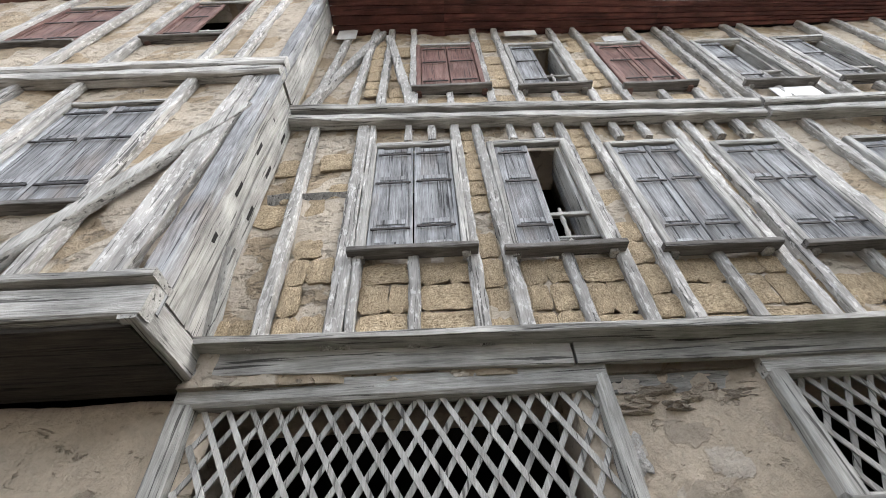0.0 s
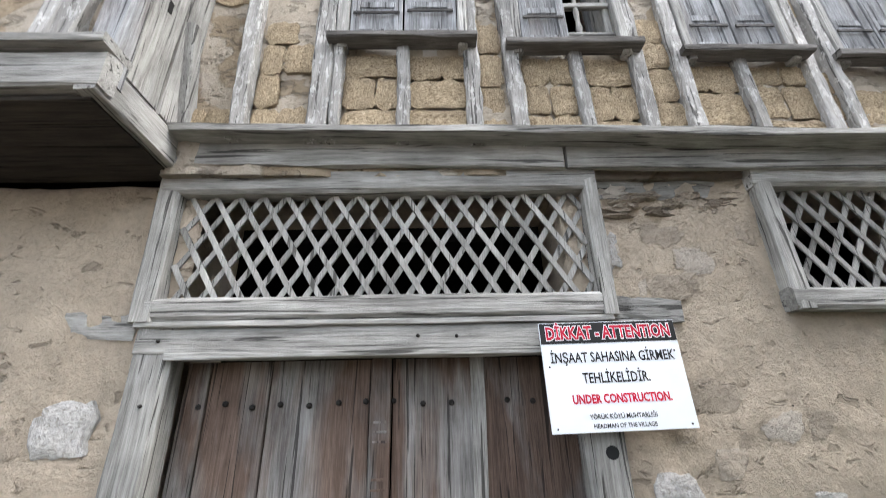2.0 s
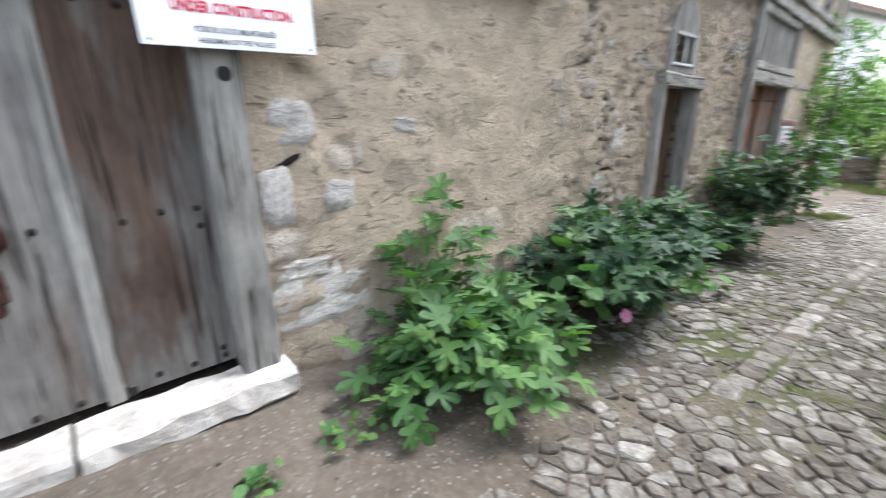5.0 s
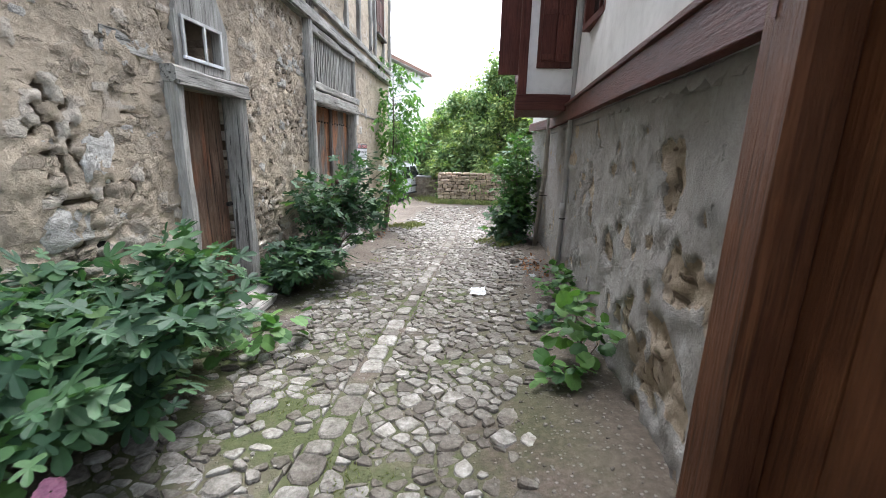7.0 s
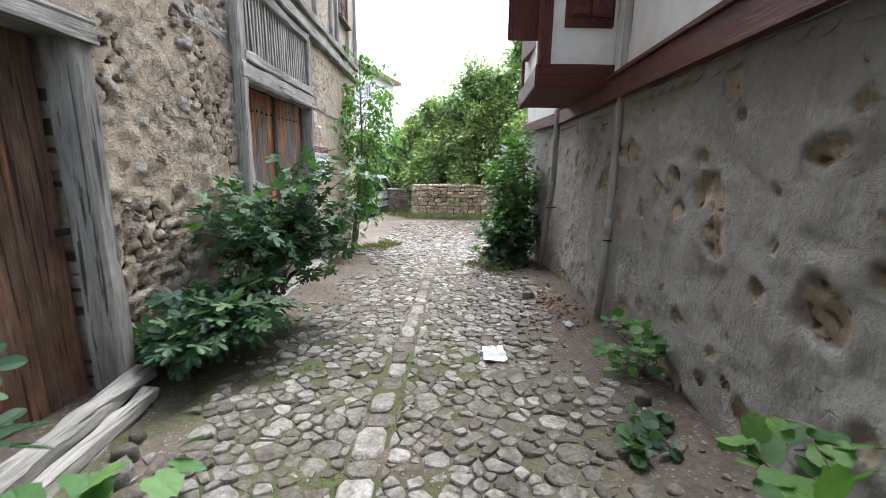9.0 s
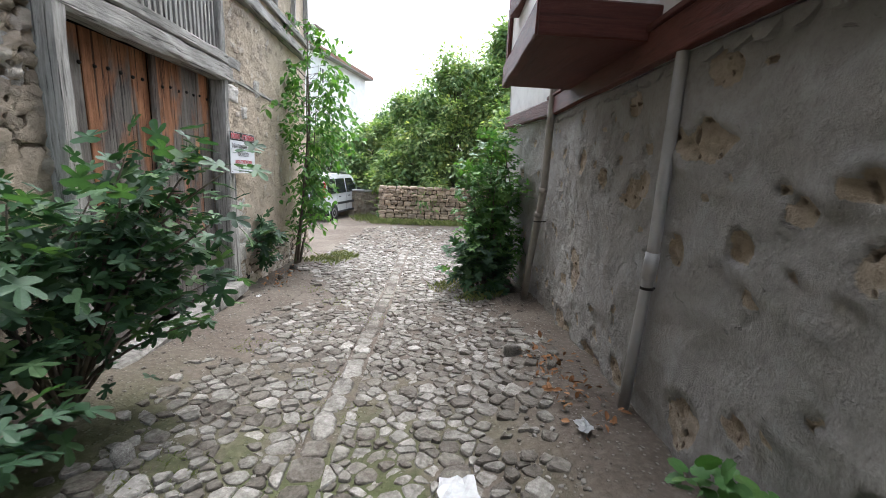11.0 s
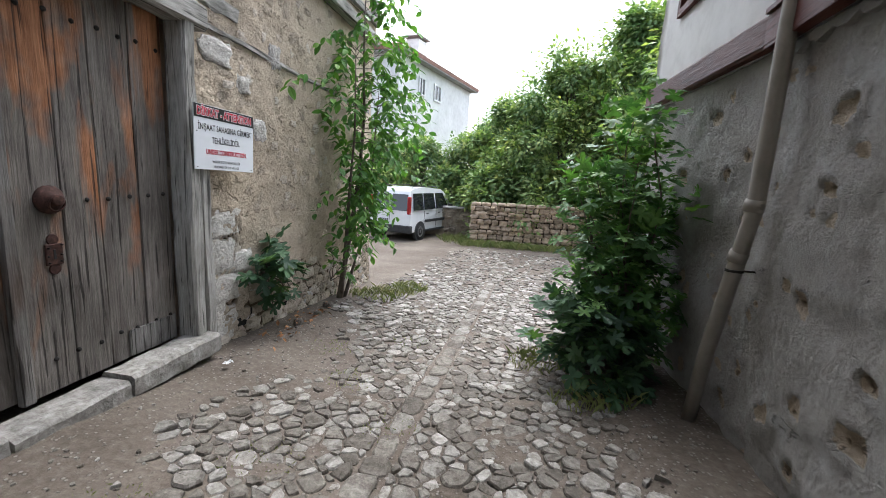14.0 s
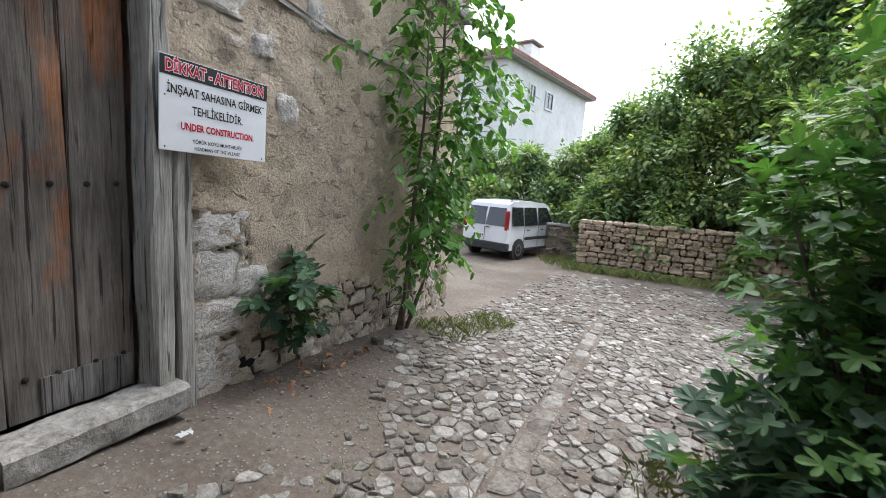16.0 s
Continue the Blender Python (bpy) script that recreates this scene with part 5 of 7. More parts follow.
part("soffit", bm, trim_y, oriel)
part("edge_beam", beam((front_x(by0) - 0.02, by0 - 0.03, 2.22), (front_x(by1) - 0.02, by1 + 0.03, 2.22), 0.08, 0.21, (1, 0, 0), 0.002), trim_y, oriel)
part("edge_beam", beam((front_x(by0) - 0.05, by0 - 0.02, 2.22), (right_x(by0), by0 - 0.02, 2.22), 0.08, 0.21, (0, 1, 0), 0.002), wood("red_brown_trim_across", 0, (0.05, 0.016, 0.013), (0.105, 0.034, 0.027), (0.16, 0.062, 0.048), rough=0.55, crack=0.4, stain=(0.8, 1.15)), oriel)
part("corner_post", beam((front_x(by0) + 0.02, by0 + 0.0, 2.3), (front_x(by0) + 0.02, by0 + 0.0, 5.4), 0.1, 0.12, (0, 1, 0), 0.002), trim_z, oriel)
part("corner_post", beam((front_x(by1) + 0.02, by1, 2.3), (front_x(by1) + 0.02, by1, 5.4), 0.1, 0.12, (0, 1, 0), 0.002), trim_z, oriel)
part("window_frame", box(front_x(by0) + 0.2, by0 - 0.035, 2.66, front_x(by0) + 0.66, by0 + 0.02, 4.1, 0.005), trim_z, oriel)
for k in range(2):
    x0 = front_x(by0) + 0.24 + 0.2 * k
    lf = part("shutter", box(x0, by0 - 0.06, 2.74, x0 + 0.18, by0 - 0.036, 4.05, 0.004), trim_z, oriel)
    for zz in (2.76, 3.3, 3.95):
        part("shutter_rail", box(x0 + 0.02, by0 - 0.072, zz, x0 + 0.16, by0 - 0.06, zz + 0.07, 0.003), trim_z, lf)
part("open_shutter", box(front_x(by0 + 0.3) - 0.32, by0 + 0.3, 2.62, front_x(by0 + 0.3), by0 + 0.335, 4.1, 0.004), trim_z, oriel, "shutter leaf standing open into the lane")
part("window_frame", box(front_x(9.0) - 0.03, 8.62, 2.62, front_x(9.0) + 0.06, 9.5, 4.1, 0.005), trim_z, oriel)

for k, (y0, y1, z0, z1) in enumerate(((11.3, 11.85, 2.75, 4.2), (12.2, 12.75, 2.75, 4.2), (6.3, 7.1, 2.85, 4.3), (4.4, 5.2, 2.85, 4.3))):
    wn_ob = thing("window_%d" % (no + k), "red-brown framed window in a white wall", "window", kind="structure")
    xw = right_x((y0 + y1) / 2) - 0.03
    sl = 0.107 if y0 < 11 else -0.02
    for a, b in ((y0, y0 + 0.07), (y1 - 0.07, y1)):
        part("window_frame", box(xw - 0.03, a, z0, xw + 0.12, b, z1, 0.004), trim_z, wn_ob)
    for a, b in ((z0, z0 + 0.07), (z1 - 0.07, z1)):
        part("window_frame", box(xw - 0.032, y0 + 0.07, a, xw + 0.12, y1 - 0.07, b, 0.004), trim_y, wn_ob)
    part("glazing_bar", box(xw + 0.02, (y0 + y1) / 2 - 0.02, z0 + 0.07, xw + 0.05, (y0 + y1) / 2 + 0.02, z1 - 0.07, 0.003), trim_z, wn_ob)
    part("pane", box(xw + 0.06, y0 + 0.07, z0 + 0.07, xw + 0.068, y1 - 0.07, z1 - 0.07, 0), glass, wn_ob)


# ---------------------------------------------------------------- rain pipes
def downpipe(label, pts, r, mat, joints):
    p = tagged(new("downpipe"), label, "pipe", "rain pipes")
    part("pipe", tube(pts, [r] * len(pts), 14), mat, p, "", True)
    for (a, b) in joints:
        part("socket", tube([a, b], [r * 1.16] * 2, 14), mat, p, "", True)
    q = joints[0][0]
    br = part("bracket", tube([(q[0], q[1], q[2] - 0.05), (q[0], q[1], q[2] - 0.065)], [r * 1.12] * 2, 12), iron, p, "thin iron bracket")
    part("bracket_pin", box(q[0] + r, q[1] - 0.006, q[2] - 0.064, q[0] + 0.14, q[1] + 0.006, q[2] - 0.052, 0.002), iron, br)
    return p


downpipe("pale grey plastic rain pipe beside the bay", [(3.752, 7.86, -0.24), (3.747, 7.81, 0.4), (3.747, 7.77, 0.9), (3.75, 7.77, 2.0), (3.752, 7.77, 3.2), (3.752, 7.77, 5.3)], 0.034, pvc, [((3.747, 7.782, 0.74), (3.747, 7.77, 0.9))])
downpipe("dusty tan rain pipe leaning on the grey wall", [(3.96, 11.0, -0.5), (3.97, 10.9, 0.1), (3.99, 10.76, 0.7), (4.01, 10.7, 1.05), (4.02, 10.7, 2.3), (4.02, 10.72, 5.3)], 0.045, pvc_tan, [((3.985, 10.76, 0.72), (3.99, 10.745, 0.78)), ((4.005, 10.71, 1.02), (4.008, 10.705, 1.09))])


# ---------------------------------------------------------------- leaves and plants
def leaf_shape(kind):
    """Outline fan of a leaf one unit long, stalk at the origin, lying along +y and folded a little."""
    if kind == "fig":
        half = [(0.0, 0.06), (0.12, -0.03), (0.3, -0.06), (0.42, 0.04), (0.4, 0.16), (0.26, 0.25), (0.13, 0.34), (0.3, 0.44), (0.44, 0.58), (0.46, 0.72), (0.34, 0.73), (0.2, 0.62), (0.1, 0.52), (0.15, 0.72), (0.16, 0.86), (0.09, 0.96), (0.0, 1.0)]
    elif kind == "mallow":
        half = [(0.0, 0.08), (0.2, -0.06), (0.42, 0.08), (0.5, 0.3), (0.46, 0.42), (0.5, 0.6), (0.36, 0.72), (0.28, 0.86), (0.12, 0.86), (0.0, 0.95)]
    elif kind == "tiny":
        half = [(0.0, 0.0), (0.27, 0.45), (0.0, 1.0)]
    else:
        half = [(0.0, 0.0), (0.14, 0.15), (0.24, 0.4), (0.22, 0.65), (0.1, 0.88), (0.0, 1.0)]
    pts = [(0.0, 0.38)] + half + [(-x, y) for x, y in half[-2:0:-1]]
    vs = [(x, y, 0.22 * abs(x) - 0.3 * abs(x) ** 2 - 0.26 * (y - 0.3) ** 2) for x, y in pts]
    n = len(pts) - 1
    return vs, [(0, 1 + k, 1 + (k + 1) % n) for k in range(n)]


LEAF = {k: leaf_shape(k) for k in ("fig", "mallow", "oval", "tiny")}


def leaf_matrix(p, out, size, r, droop=0.35):
    """A leaf at p that points outwards and hangs a little, its face mostly to the sky."""
    d = Vector(out) + Vector((r.gauss(0, 0.5), r.gauss(0, 0.5), r.gauss(-droop, 0.35)))
    d.normalize()
    up = Vector((r.gauss(0, 0.35), r.gauss(0, 0.35), 1)) + Vector(out) * 0.5
    x = d.cross(up).normalized()
    z = x.cross(d)
    m = Matrix((x, d, z)).transposed().to_4x4()
    m.translation = p
    return m @ Matrix.Scale(size, 4)


def foliage(name, mats, kind, material, parent, singles=0):
    """Leaves: the first few as pieces of their own, the rest joined."""
    vs, fs = LEAF[kind]
    if singles:
        me = template(name + "_leaf", LEAF[kind], material, False)
        for m in mats[:singles]:
            placed("leaf", me, m, parent)
    rest = mats[singles:]
    if not rest:
        return None
    base = np.array([(*v, 1) for v in vs])
    allv = np.concatenate([base @ np.array(m).T for m in rest])[:, :3]
    fa = np.array(fs)
    allf = np.concatenate([fa + k * len(vs) for k in range(len(rest))])
    ob = raw(name, allv.tolist(), allf.tolist(), material, parent)
    return tagged(ob, kind="stuff")


def bush(name, label, base, tips, kind, material, size, per, seed, singles=30, spread=0.22, category="bush", stem_r=0.012, group="bushes by the walls", low=0.3):
    """Stems from the base to each tip, with leaves set along their outer length."""
    r = random.Random(seed)
    b = thing(name, label, category, group)
    base = Vector(base)
    mats = []
    for tip in tips:
        tip = Vector(tip)
        bend = Vector((r.uniform(-0.1, 0.1), r.uniform(-0.1, 0.1), 0.12 * (tip - base).length))
        pts = [base.lerp(tip, f) + bend * math.sin(f * math.pi) + Vector((r.gauss(0, 0.02), r.gauss(0, 0.02), 0)) for f in (0, 0.2, 0.4, 0.6, 0.8, 1)]
        part("stem", tube(pts, [stem_r, stem_r * 0.9, stem_r * 0.75, stem_r * 0.6, stem_r * 0.45, stem_r * 0.25], 6), bark, b, "", True)
        for k in range(per):
            f = low + (1 - low) * r.random() ** 0.8
            i = min(4, int(f * 5))
            p = pts[i].lerp(pts[i + 1], f * 5 - i)
            out = Vector((r.gauss(0, 1), r.gauss(0, 1), r.gauss(0.1, 0.5)))
            out += (tip - base).normalized() * 0.6
            out.normalize()
            q = p + out * r.uniform(0.02, spread)
            if q.z < ground_z(q.x, q.y) + 0.03:
                q.z = ground_z(q.x, q.y) + 0.03 + r.random() * 0.05
            if q.x < 0.1:
                q.x = 0.1 + r.random() * 0.05
            if q.y > 3.5:
                q.x = min(q.x, right_x(q.y) - 0.06)
            mats.append(leaf_matrix(q, out, r.uniform(*size), r))
    r.shuffle(mats)
    foliage("foliage", mats, kind, material, b, min(singles, len(mats)))
    return b


def ring_tips(c, n, rx, ry, z0, z1, seed):
    r = random.Random(seed)
    out = []
    for k in range(n):
        a = math.tau * k / n + r.uniform(-0.3, 0.3)
        f = r.uniform(0.35, 1.0)
        out.append((c[0] + rx * f * math.cos(a), c[1] + ry * f * math.sin(a), r.uniform(z0, z1) * (1.15 - 0.35 * f) + c[2] * 0))
    return out


# by the studded door
gz = ground_z
bush("mallow_plant", "broad-leaved green mallow at the foot of the studded door", (0.3, -1.05, gz(0.3, -1.05)), ring_tips((0.48, -1.1, 0), 22, 0.42, 0.8, 0.46, 0.78, 2), "mallow", mallow_leaf, (0.1, 0.22), 11, 3, 50, 0.14, "plant", 0.006)
bush("mallow_plant", "broad-leaved mallow shoots leaning on grey door planks", (0.12, -0.98, gz(0.1, -1)), ((0.14, -1.1, 0.92), (0.16, -0.85, 0.95), (0.2, -0.7, 0.8)), "mallow", mallow_leaf, (0.09, 0.16), 8, 5, 24, 0.12, "plant", 0.005)
bush("dry_stalk", "dried brown mallow stalk against the door", (0.06, -1.0, gz(0.1, -1)), ((0.0, -1.02, 1.4), (0.03, -0.84, 1.25)), "mallow", dry_leaf, (0.04, 0.08), 9, 6, 18, 0.05, "plant", 0.004, "dry stalks", 0.45)
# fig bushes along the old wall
bush("fig_bush", "young fig bush with large lobed leaves against tan plaster", (0.3, 1.95, gz(0.3, 1.95)), ring_tips((0.55, 2.05, 0), 30, 0.5, 0.72, 0.42, 0.75, 8) + [(0.2, 2.05, 1.25), (0.3, 2.25, 1.1), (0.22, 1.85, 1.0)], "fig", lit_leaf, (0.1, 0.2), 17, 9, 80, 0.2)
bush("hollyhock_plant", "light green hollyhock with one pink flower", (0.4, 3.2, gz(0.4, 3.2)), ring_tips((0.55, 3.2, 0), 10, 0.4, 0.45, 0.4, 0.85, 12), "mallow", mallow_leaf, (0.1, 0.18), 9, 13, 30, 0.16, "plant", 0.007)
bush("fig_bush", "wide fig bush with blue-green lobed leaves by the lane", (0.35, 4.1, gz(0.35, 4.1)), ring_tips((0.58, 3.95, 0), 44, 0.62, 1.15, 0.45, 1.12, 14), "fig", fig_leaf, (0.08, 0.19), 40, 15, 140, 0.24)
bush("creeping_weed", "low broad-leaved weeds over mossy cobbles", (0.6, 5.0, gz(0.6, 5.0)), [(0.45 + 0.09 * k, 4.7 + 0.12 * k, gz(0.6, 5) + 0.14) for k in range(7)], "mallow", mallow_leaf, (0.08, 0.16), 7, 16, 20, 0.15, "weed", 0.004, "weeds")
bush("fig_bush", "spreading low fig bush beside the brown door", (0.3, 6.85, gz(0.3, 6.85)), ring_tips((0.5, 7.0, 0), 22, 0.4, 0.6, 0.1, 0.4, 17), "fig", fig_leaf, (0.1, 0.19), 20, 18, 60, 0.18)
bush("fig_tree", "tall leggy fig with dark leaves in front of the gate", (0.35, 7.9, gz(0.35, 7.9)), ring_tips((0.5, 7.9, 0), 15, 0.5, 0.75, 0.7, 1.45, 19) + [(0.85, 8.3, 1.3), (0.9, 7.8, 1.2), (0.8, 8.6, 0.9), (0.95, 8.2, 0.6), (0.4, 7.2, 0.9), (1.2, 8.25, 1.25), (1.15, 8.3, 0.95), (1.1, 8.2, 0.55), (1.05, 8.4, 1.35), (1.0, 8.3, 0.25)], "fig", fig_leaf, (0.09, 0.18), 30, 20, 90, 0.28, "bush", 0.014)
bush("fig_shoot", "small fig sprouting from a gap in the stones", (0.05, 11.98, 0.05), ring_tips((0.25, 12.0, 0), 8, 0.2, 0.28, 0.05, 0.42, 22), "fig", fig_leaf, (0.14, 0.24), 7, 23, 30, 0.12)
bush("fig_shoot", "drooping fig shoots from the gap in stones", (0.05, 12.0, 0.0), [(0.2, 12.15, -0.3), (0.25, 12.25, -0.2), (0.2, 12.0, -0.35)], "fig", fig_leaf, (0.12, 0.2), 7, 24, 12, 0.1)
# sapling at the corner: thin stems and feathered leaves
sap = thing("walnut_sapling", "slender walnut sapling with fresh green leaves at the house corner", "tree")
r = random.Random(31)
STEMS = [[(0.16, 13.75, gz(0.1, 13.85) - 0.05), (0.2, 13.85, -0.3), (0.27, 13.95, 0.35), (0.36, 14.0, 1.1), (0.42, 14.0, 1.9), (0.4, 14.0, 2.8), (0.4, 14.05, 3.7)],
         [(0.18, 13.8, gz(0.1, 13.85) - 0.05), (0.26, 13.7, -0.3), (0.34, 13.6, 0.3), (0.42, 13.5, 0.9), (0.5, 13.45, 1.6), (0.5, 13.45, 2.2), (0.52, 13.4, 2.7)],
         [(0.2, 13.85, gz(0.1, 13.85) - 0.05), (0.24, 14.1, -0.35), (0.3, 14.35, 0.2), (0.34, 14.5, 0.8), (0.36, 14.6, 1.4), (0.4, 14.6, 2.0), (0.42, 14.65, 2.5)]]
sap_mats = []
for stem, thick, count in zip(STEMS, (0.034, 0.024, 0.022), (95, 55, 40)):
    part("trunk", tube(stem, [thick * f for f in (1.3, 1.15, 1.0, 0.85, 0.65, 0.45, 0.2)], 8), bark, sap, "", True)
    for k in range(count):
        f = (0.3 + 0.7 * r.random()) * 5.99
        i = int(f)
        p = Vector(stem[i]).lerp(Vector(stem[i + 1]), f - i)
        a = r.uniform(0, math.tau)
        d = Vector((math.cos(a) * 0.7 + 0.25, math.sin(a) * 1.0 - 0.1, r.uniform(-0.1, 0.5))).normalized()
        ln = r.uniform(0.3, 0.85) * (0.75 + 0.5 * math.sin(f * 0.55)) * (0.4 if f < 3.6 else 1.0)
        q = p + d * ln
        tip = q + Vector((d.x * 0.2, d.y * 0.2, -0.16 - 0.1 * r.random()))
        pts = [p, p.lerp(q, 0.5) + Vector((0, 0, 0.04)), q, tip]
        for v in pts:
            v.x = max(0.08, v.x)
        if k % 2 == 0:
            part("branch", tube(pts, [0.007, 0.005, 0.0035, 0.002], 5), bark, sap)
        side = d.cross(Vector((0, 0, 1))).normalized()
        for g in (0.35, 0.55, 0.72, 0.86, 1.0):
            c = pts[1].lerp(pts[2], g * 1.5) if g < 0.66 else pts[2].lerp(pts[3], (g - 0.66) * 2.9)
            for sgn in (-1, 1):
                o = (side * sgn + d * 0.5 + Vector((0, 0, -0.35))).normalized()
                m = leaf_matrix(c + Vector((r.gauss(0, 0.015), r.gauss(0, 0.015), r.gauss(0, 0.015))), o, r.uniform(0.09, 0.17), r, 0.45)
                m.translation.x = max(0.1, m.translation.x)
                sap_mats.append(m)
r.shuffle(sap_mats)
foliage("foliage", sap_mats, "oval", walnut_leaf, sap, 90)
bush("low_shoots", "leafy shoots at the foot of the sapling", (0.15, 13.5, -0.4), [(0.25, 13.4, 0.1), (0.3, 13.6, -0.1), (0.4, 13.5, -0.3), (0.5, 13.6, 0.3)], "oval", walnut_leaf, (0.08, 0.16), 14, 33, 20, 0.16, "plant", 0.006, "weeds")
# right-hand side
# crown in the sunlit leaf colour, skirt in the dark one as its shade
bush("fig_tree", "tall dense fig bush leaning over the lane by the grey wall", (3.75, 12.0, gz(3.75, 12)), ring_tips((3.6, 12.1, 0), 28, 0.5, 0.8, 0.0, 1.45, 35) + [(3.6, 12.0, 1.75), (3.75, 11.8, 1.7), (3.5, 12.3, 1.6), (3.8, 12.3, 1.9)], "fig", lit_leaf, (0.09, 0.18), 40, 36, 90, 0.32, "bush", 0.014)
bush("fig_tree", "lower skirt of fig leaves along the lane, shaded by a darker leaf colour", (3.6, 11.7, gz(3.6, 11.7)), ring_tips((3.45, 11.75, 0), 24, 0.5, 0.75, -0.5, 0.25, 37), "fig", fig_leaf, (0.1, 0.19), 26, 38, 70, 0.26, "bush", 0.012)
bush("mallow_plant", "leggy mallow with yellowing leaves by the grey wall", (3.3, 4.75, gz(3.3, 4.75)), [(3.1, 4.7, 0.55), (3.25, 4.95, 0.62), (3.35, 4.6, 0.5), (3.05, 4.95, 0.3), (3.3, 5.2, 0.4), (3.15, 4.5, 0.25), (3.0, 4.6, 0.12)], "mallow", lit_leaf, (0.06, 0.13), 14, 40, 36, 0.14, "plant", 0.006)
bush("weed", "thin straggling weed rooted at the grey wall", (3.55, 6.5, gz(3.5, 6.5)), ring_tips((3.45, 6.5, 0), 10, 0.2, 0.35, 0.1, 0.4, 41), "mallow", mallow_leaf, (0.04, 0.09), 12, 42, 20, 0.09, "weed", 0.004, "weeds")
bush("weed", "small dark weed tuft in the gutter", (3.2, 5.75, gz(3.2, 5.75)), ring_tips((3.2, 5.75, 0), 7, 0.1, 0.14, 0.0, 0.12, 43), "mallow", fig_leaf, (0.04, 0.09), 8, 44, 10, 0.06, "weed", 0.003, "weeds")
for k, (x, y) in enumerate(((0.5, 0.15), (0.62, 0.75), (0.55, 1.1), (0.75, -0.1), (0.55, 1.35))):
    bush("weed", "tiny green weed in the dust before the door", (x, y, gz(x, y)), ring_tips((x, y, 0), 5, 0.05, 0.05, gz(x, y) + 0.03, gz(x, y) + 0.06, 50 + k), "mallow", mallow_leaf, (0.025, 0.06), 5, 60 + k, 6, 0.04, "weed", 0.002, "weeds")
# the pink flower
flower = thing("pink_flower", "single pink mallow flower among green leaves", "flower")
for k in range(5):
    a = math.tau * k / 5
    m = Matrix.Translation((0.98, 3.15, 0.42)) @ Euler((radians(65), 0, radians(70))).to_matrix().to_4x4() @ Matrix.Rotation(a, 4, 'Z') @ Matrix.Scale(0.055, 4)
    placed("petal", bpy.data.meshes.get("petal_shape") or template("petal_shape", LEAF["mallow"], petal, False), m, flower)
part("stalk", tube([(0.6, 3.2, 0.1), (0.8, 3.18, 0.32), (0.97, 3.15, 0.41)], [0.004, 0.003, 0.003], 5), fig_leaf, flower)


def tuft(name, label, spots, n, h, seed, mat=grass_mat):
    """Blades of grass in patches (centre x, y, radius)."""
    r = random.Random(seed)
    vs, fs = [], []
    for cx, cy, rad in spots:
        for k in range(n):
            a, d = r.uniform(0, math.tau), rad * math.sqrt(r.random())
            x, y = cx + d * math.cos(a), cy + d * math.sin(a)
            z = gz(x, y) - 0.01
            b = r.uniform(0, math.tau)
            w, ln = r.uniform(0.003, 0.006), h * r.uniform(0.5, 1.2)
            lx, ly = r.gauss(0, 0.5) * ln, r.gauss(0, 0.5) * ln
            i = len(vs)
            vs += [(x - w * math.cos(b), y - w * math.sin(b), z), (x + w * math.cos(b), y + w * math.sin(b), z), (x + lx * 0.4, y + ly * 0.4, z + ln * 0.7), (x + lx, y + ly, z + ln)]
            fs += [(i, i + 1, i + 2), (i + 1, i + 3, i + 2)]
    return tagged(raw(name, vs, fs, mat), label, "grass", kind="stuff")


tuft("grass", "dry green grass at the wall foot and between cobbles", [(0.55, 14.2, 0.4), (0.75, 14.7, 0.35), (3.1, 12.2, 0.4), (3.4, 11.3, 0.35), (0.9, 15.2, 0.3)], 240, 0.11, 3)
tuft("grass", "short moss and grass between cobbles", [(1.4 + 0.5 * math.sin(k * 1.7), 3.2 + 0.62 * k, 0.22) for k in range(16)], 130, 0.035, 4)
tuft("grass", "rough grass along the garden wall", [(1.2 + 0.55 * k, 21.9, 0.35) for k in range(10)] + [(0.8, 22.4, 0.6), (0.6, 23, 0.6)], 160, 0.22, 5)


def tree(name, label, base, height, radius, crown_low, seed, clumps, per, size, mat, kind="oval", group="trees behind the garden wall"):
    """Tapered trunk, limbs to each clump, and a crown of many small leaves with gaps."""
    r = random.Random(seed)
    t = thing(name, label, "tree", group)
    b = Vector(base)
    top = b + Vector((r.uniform(-0.3, 0.3), r.uniform(-0.3, 0.3), height * 0.85))
    part("trunk", tube([b - Vector((0, 0, 0.2)), b.lerp(top, 0.3), b.lerp(top, 0.65), top], [height * 0.02, height * 0.015, height * 0.009, 0.01], 8), bark, t, "", True)
    mats = []
    limb = bmesh.new()
    for k in range(clumps):
        a, f = r.uniform(0, math.tau), r.random() ** 0.8
        zz = crown_low + (height - crown_low) * f
        env = radius * (1 - 0.75 * f ** 1.8) * r.uniform(0.35, 1.05)
        c = b + Vector((math.cos(a) * env, math.sin(a) * env, zz))
        s = b.lerp(top, min(0.95, max(0.12, f * 0.8)))
        if k % 2 == 0:
            add_tube(limb, [s, s.lerp(c, 0.5) + Vector((0, 0, 0.15)), c], [0.035, 0.022, 0.008], 5)
        cr = radius * r.uniform(0.12, 0.3)
        for j in range(per):
            d = Vector((r.gauss(0, 1), r.gauss(0, 1), r.gauss(0, 0.75)))
            p = c + d * cr * 0.5
            mats.append(leaf_matrix(p, d, r.uniform(*size), r, 0.5))
    part("branching", limb, bark, t)
    foliage("crown", mats, kind, mat, t, 0)
    return t


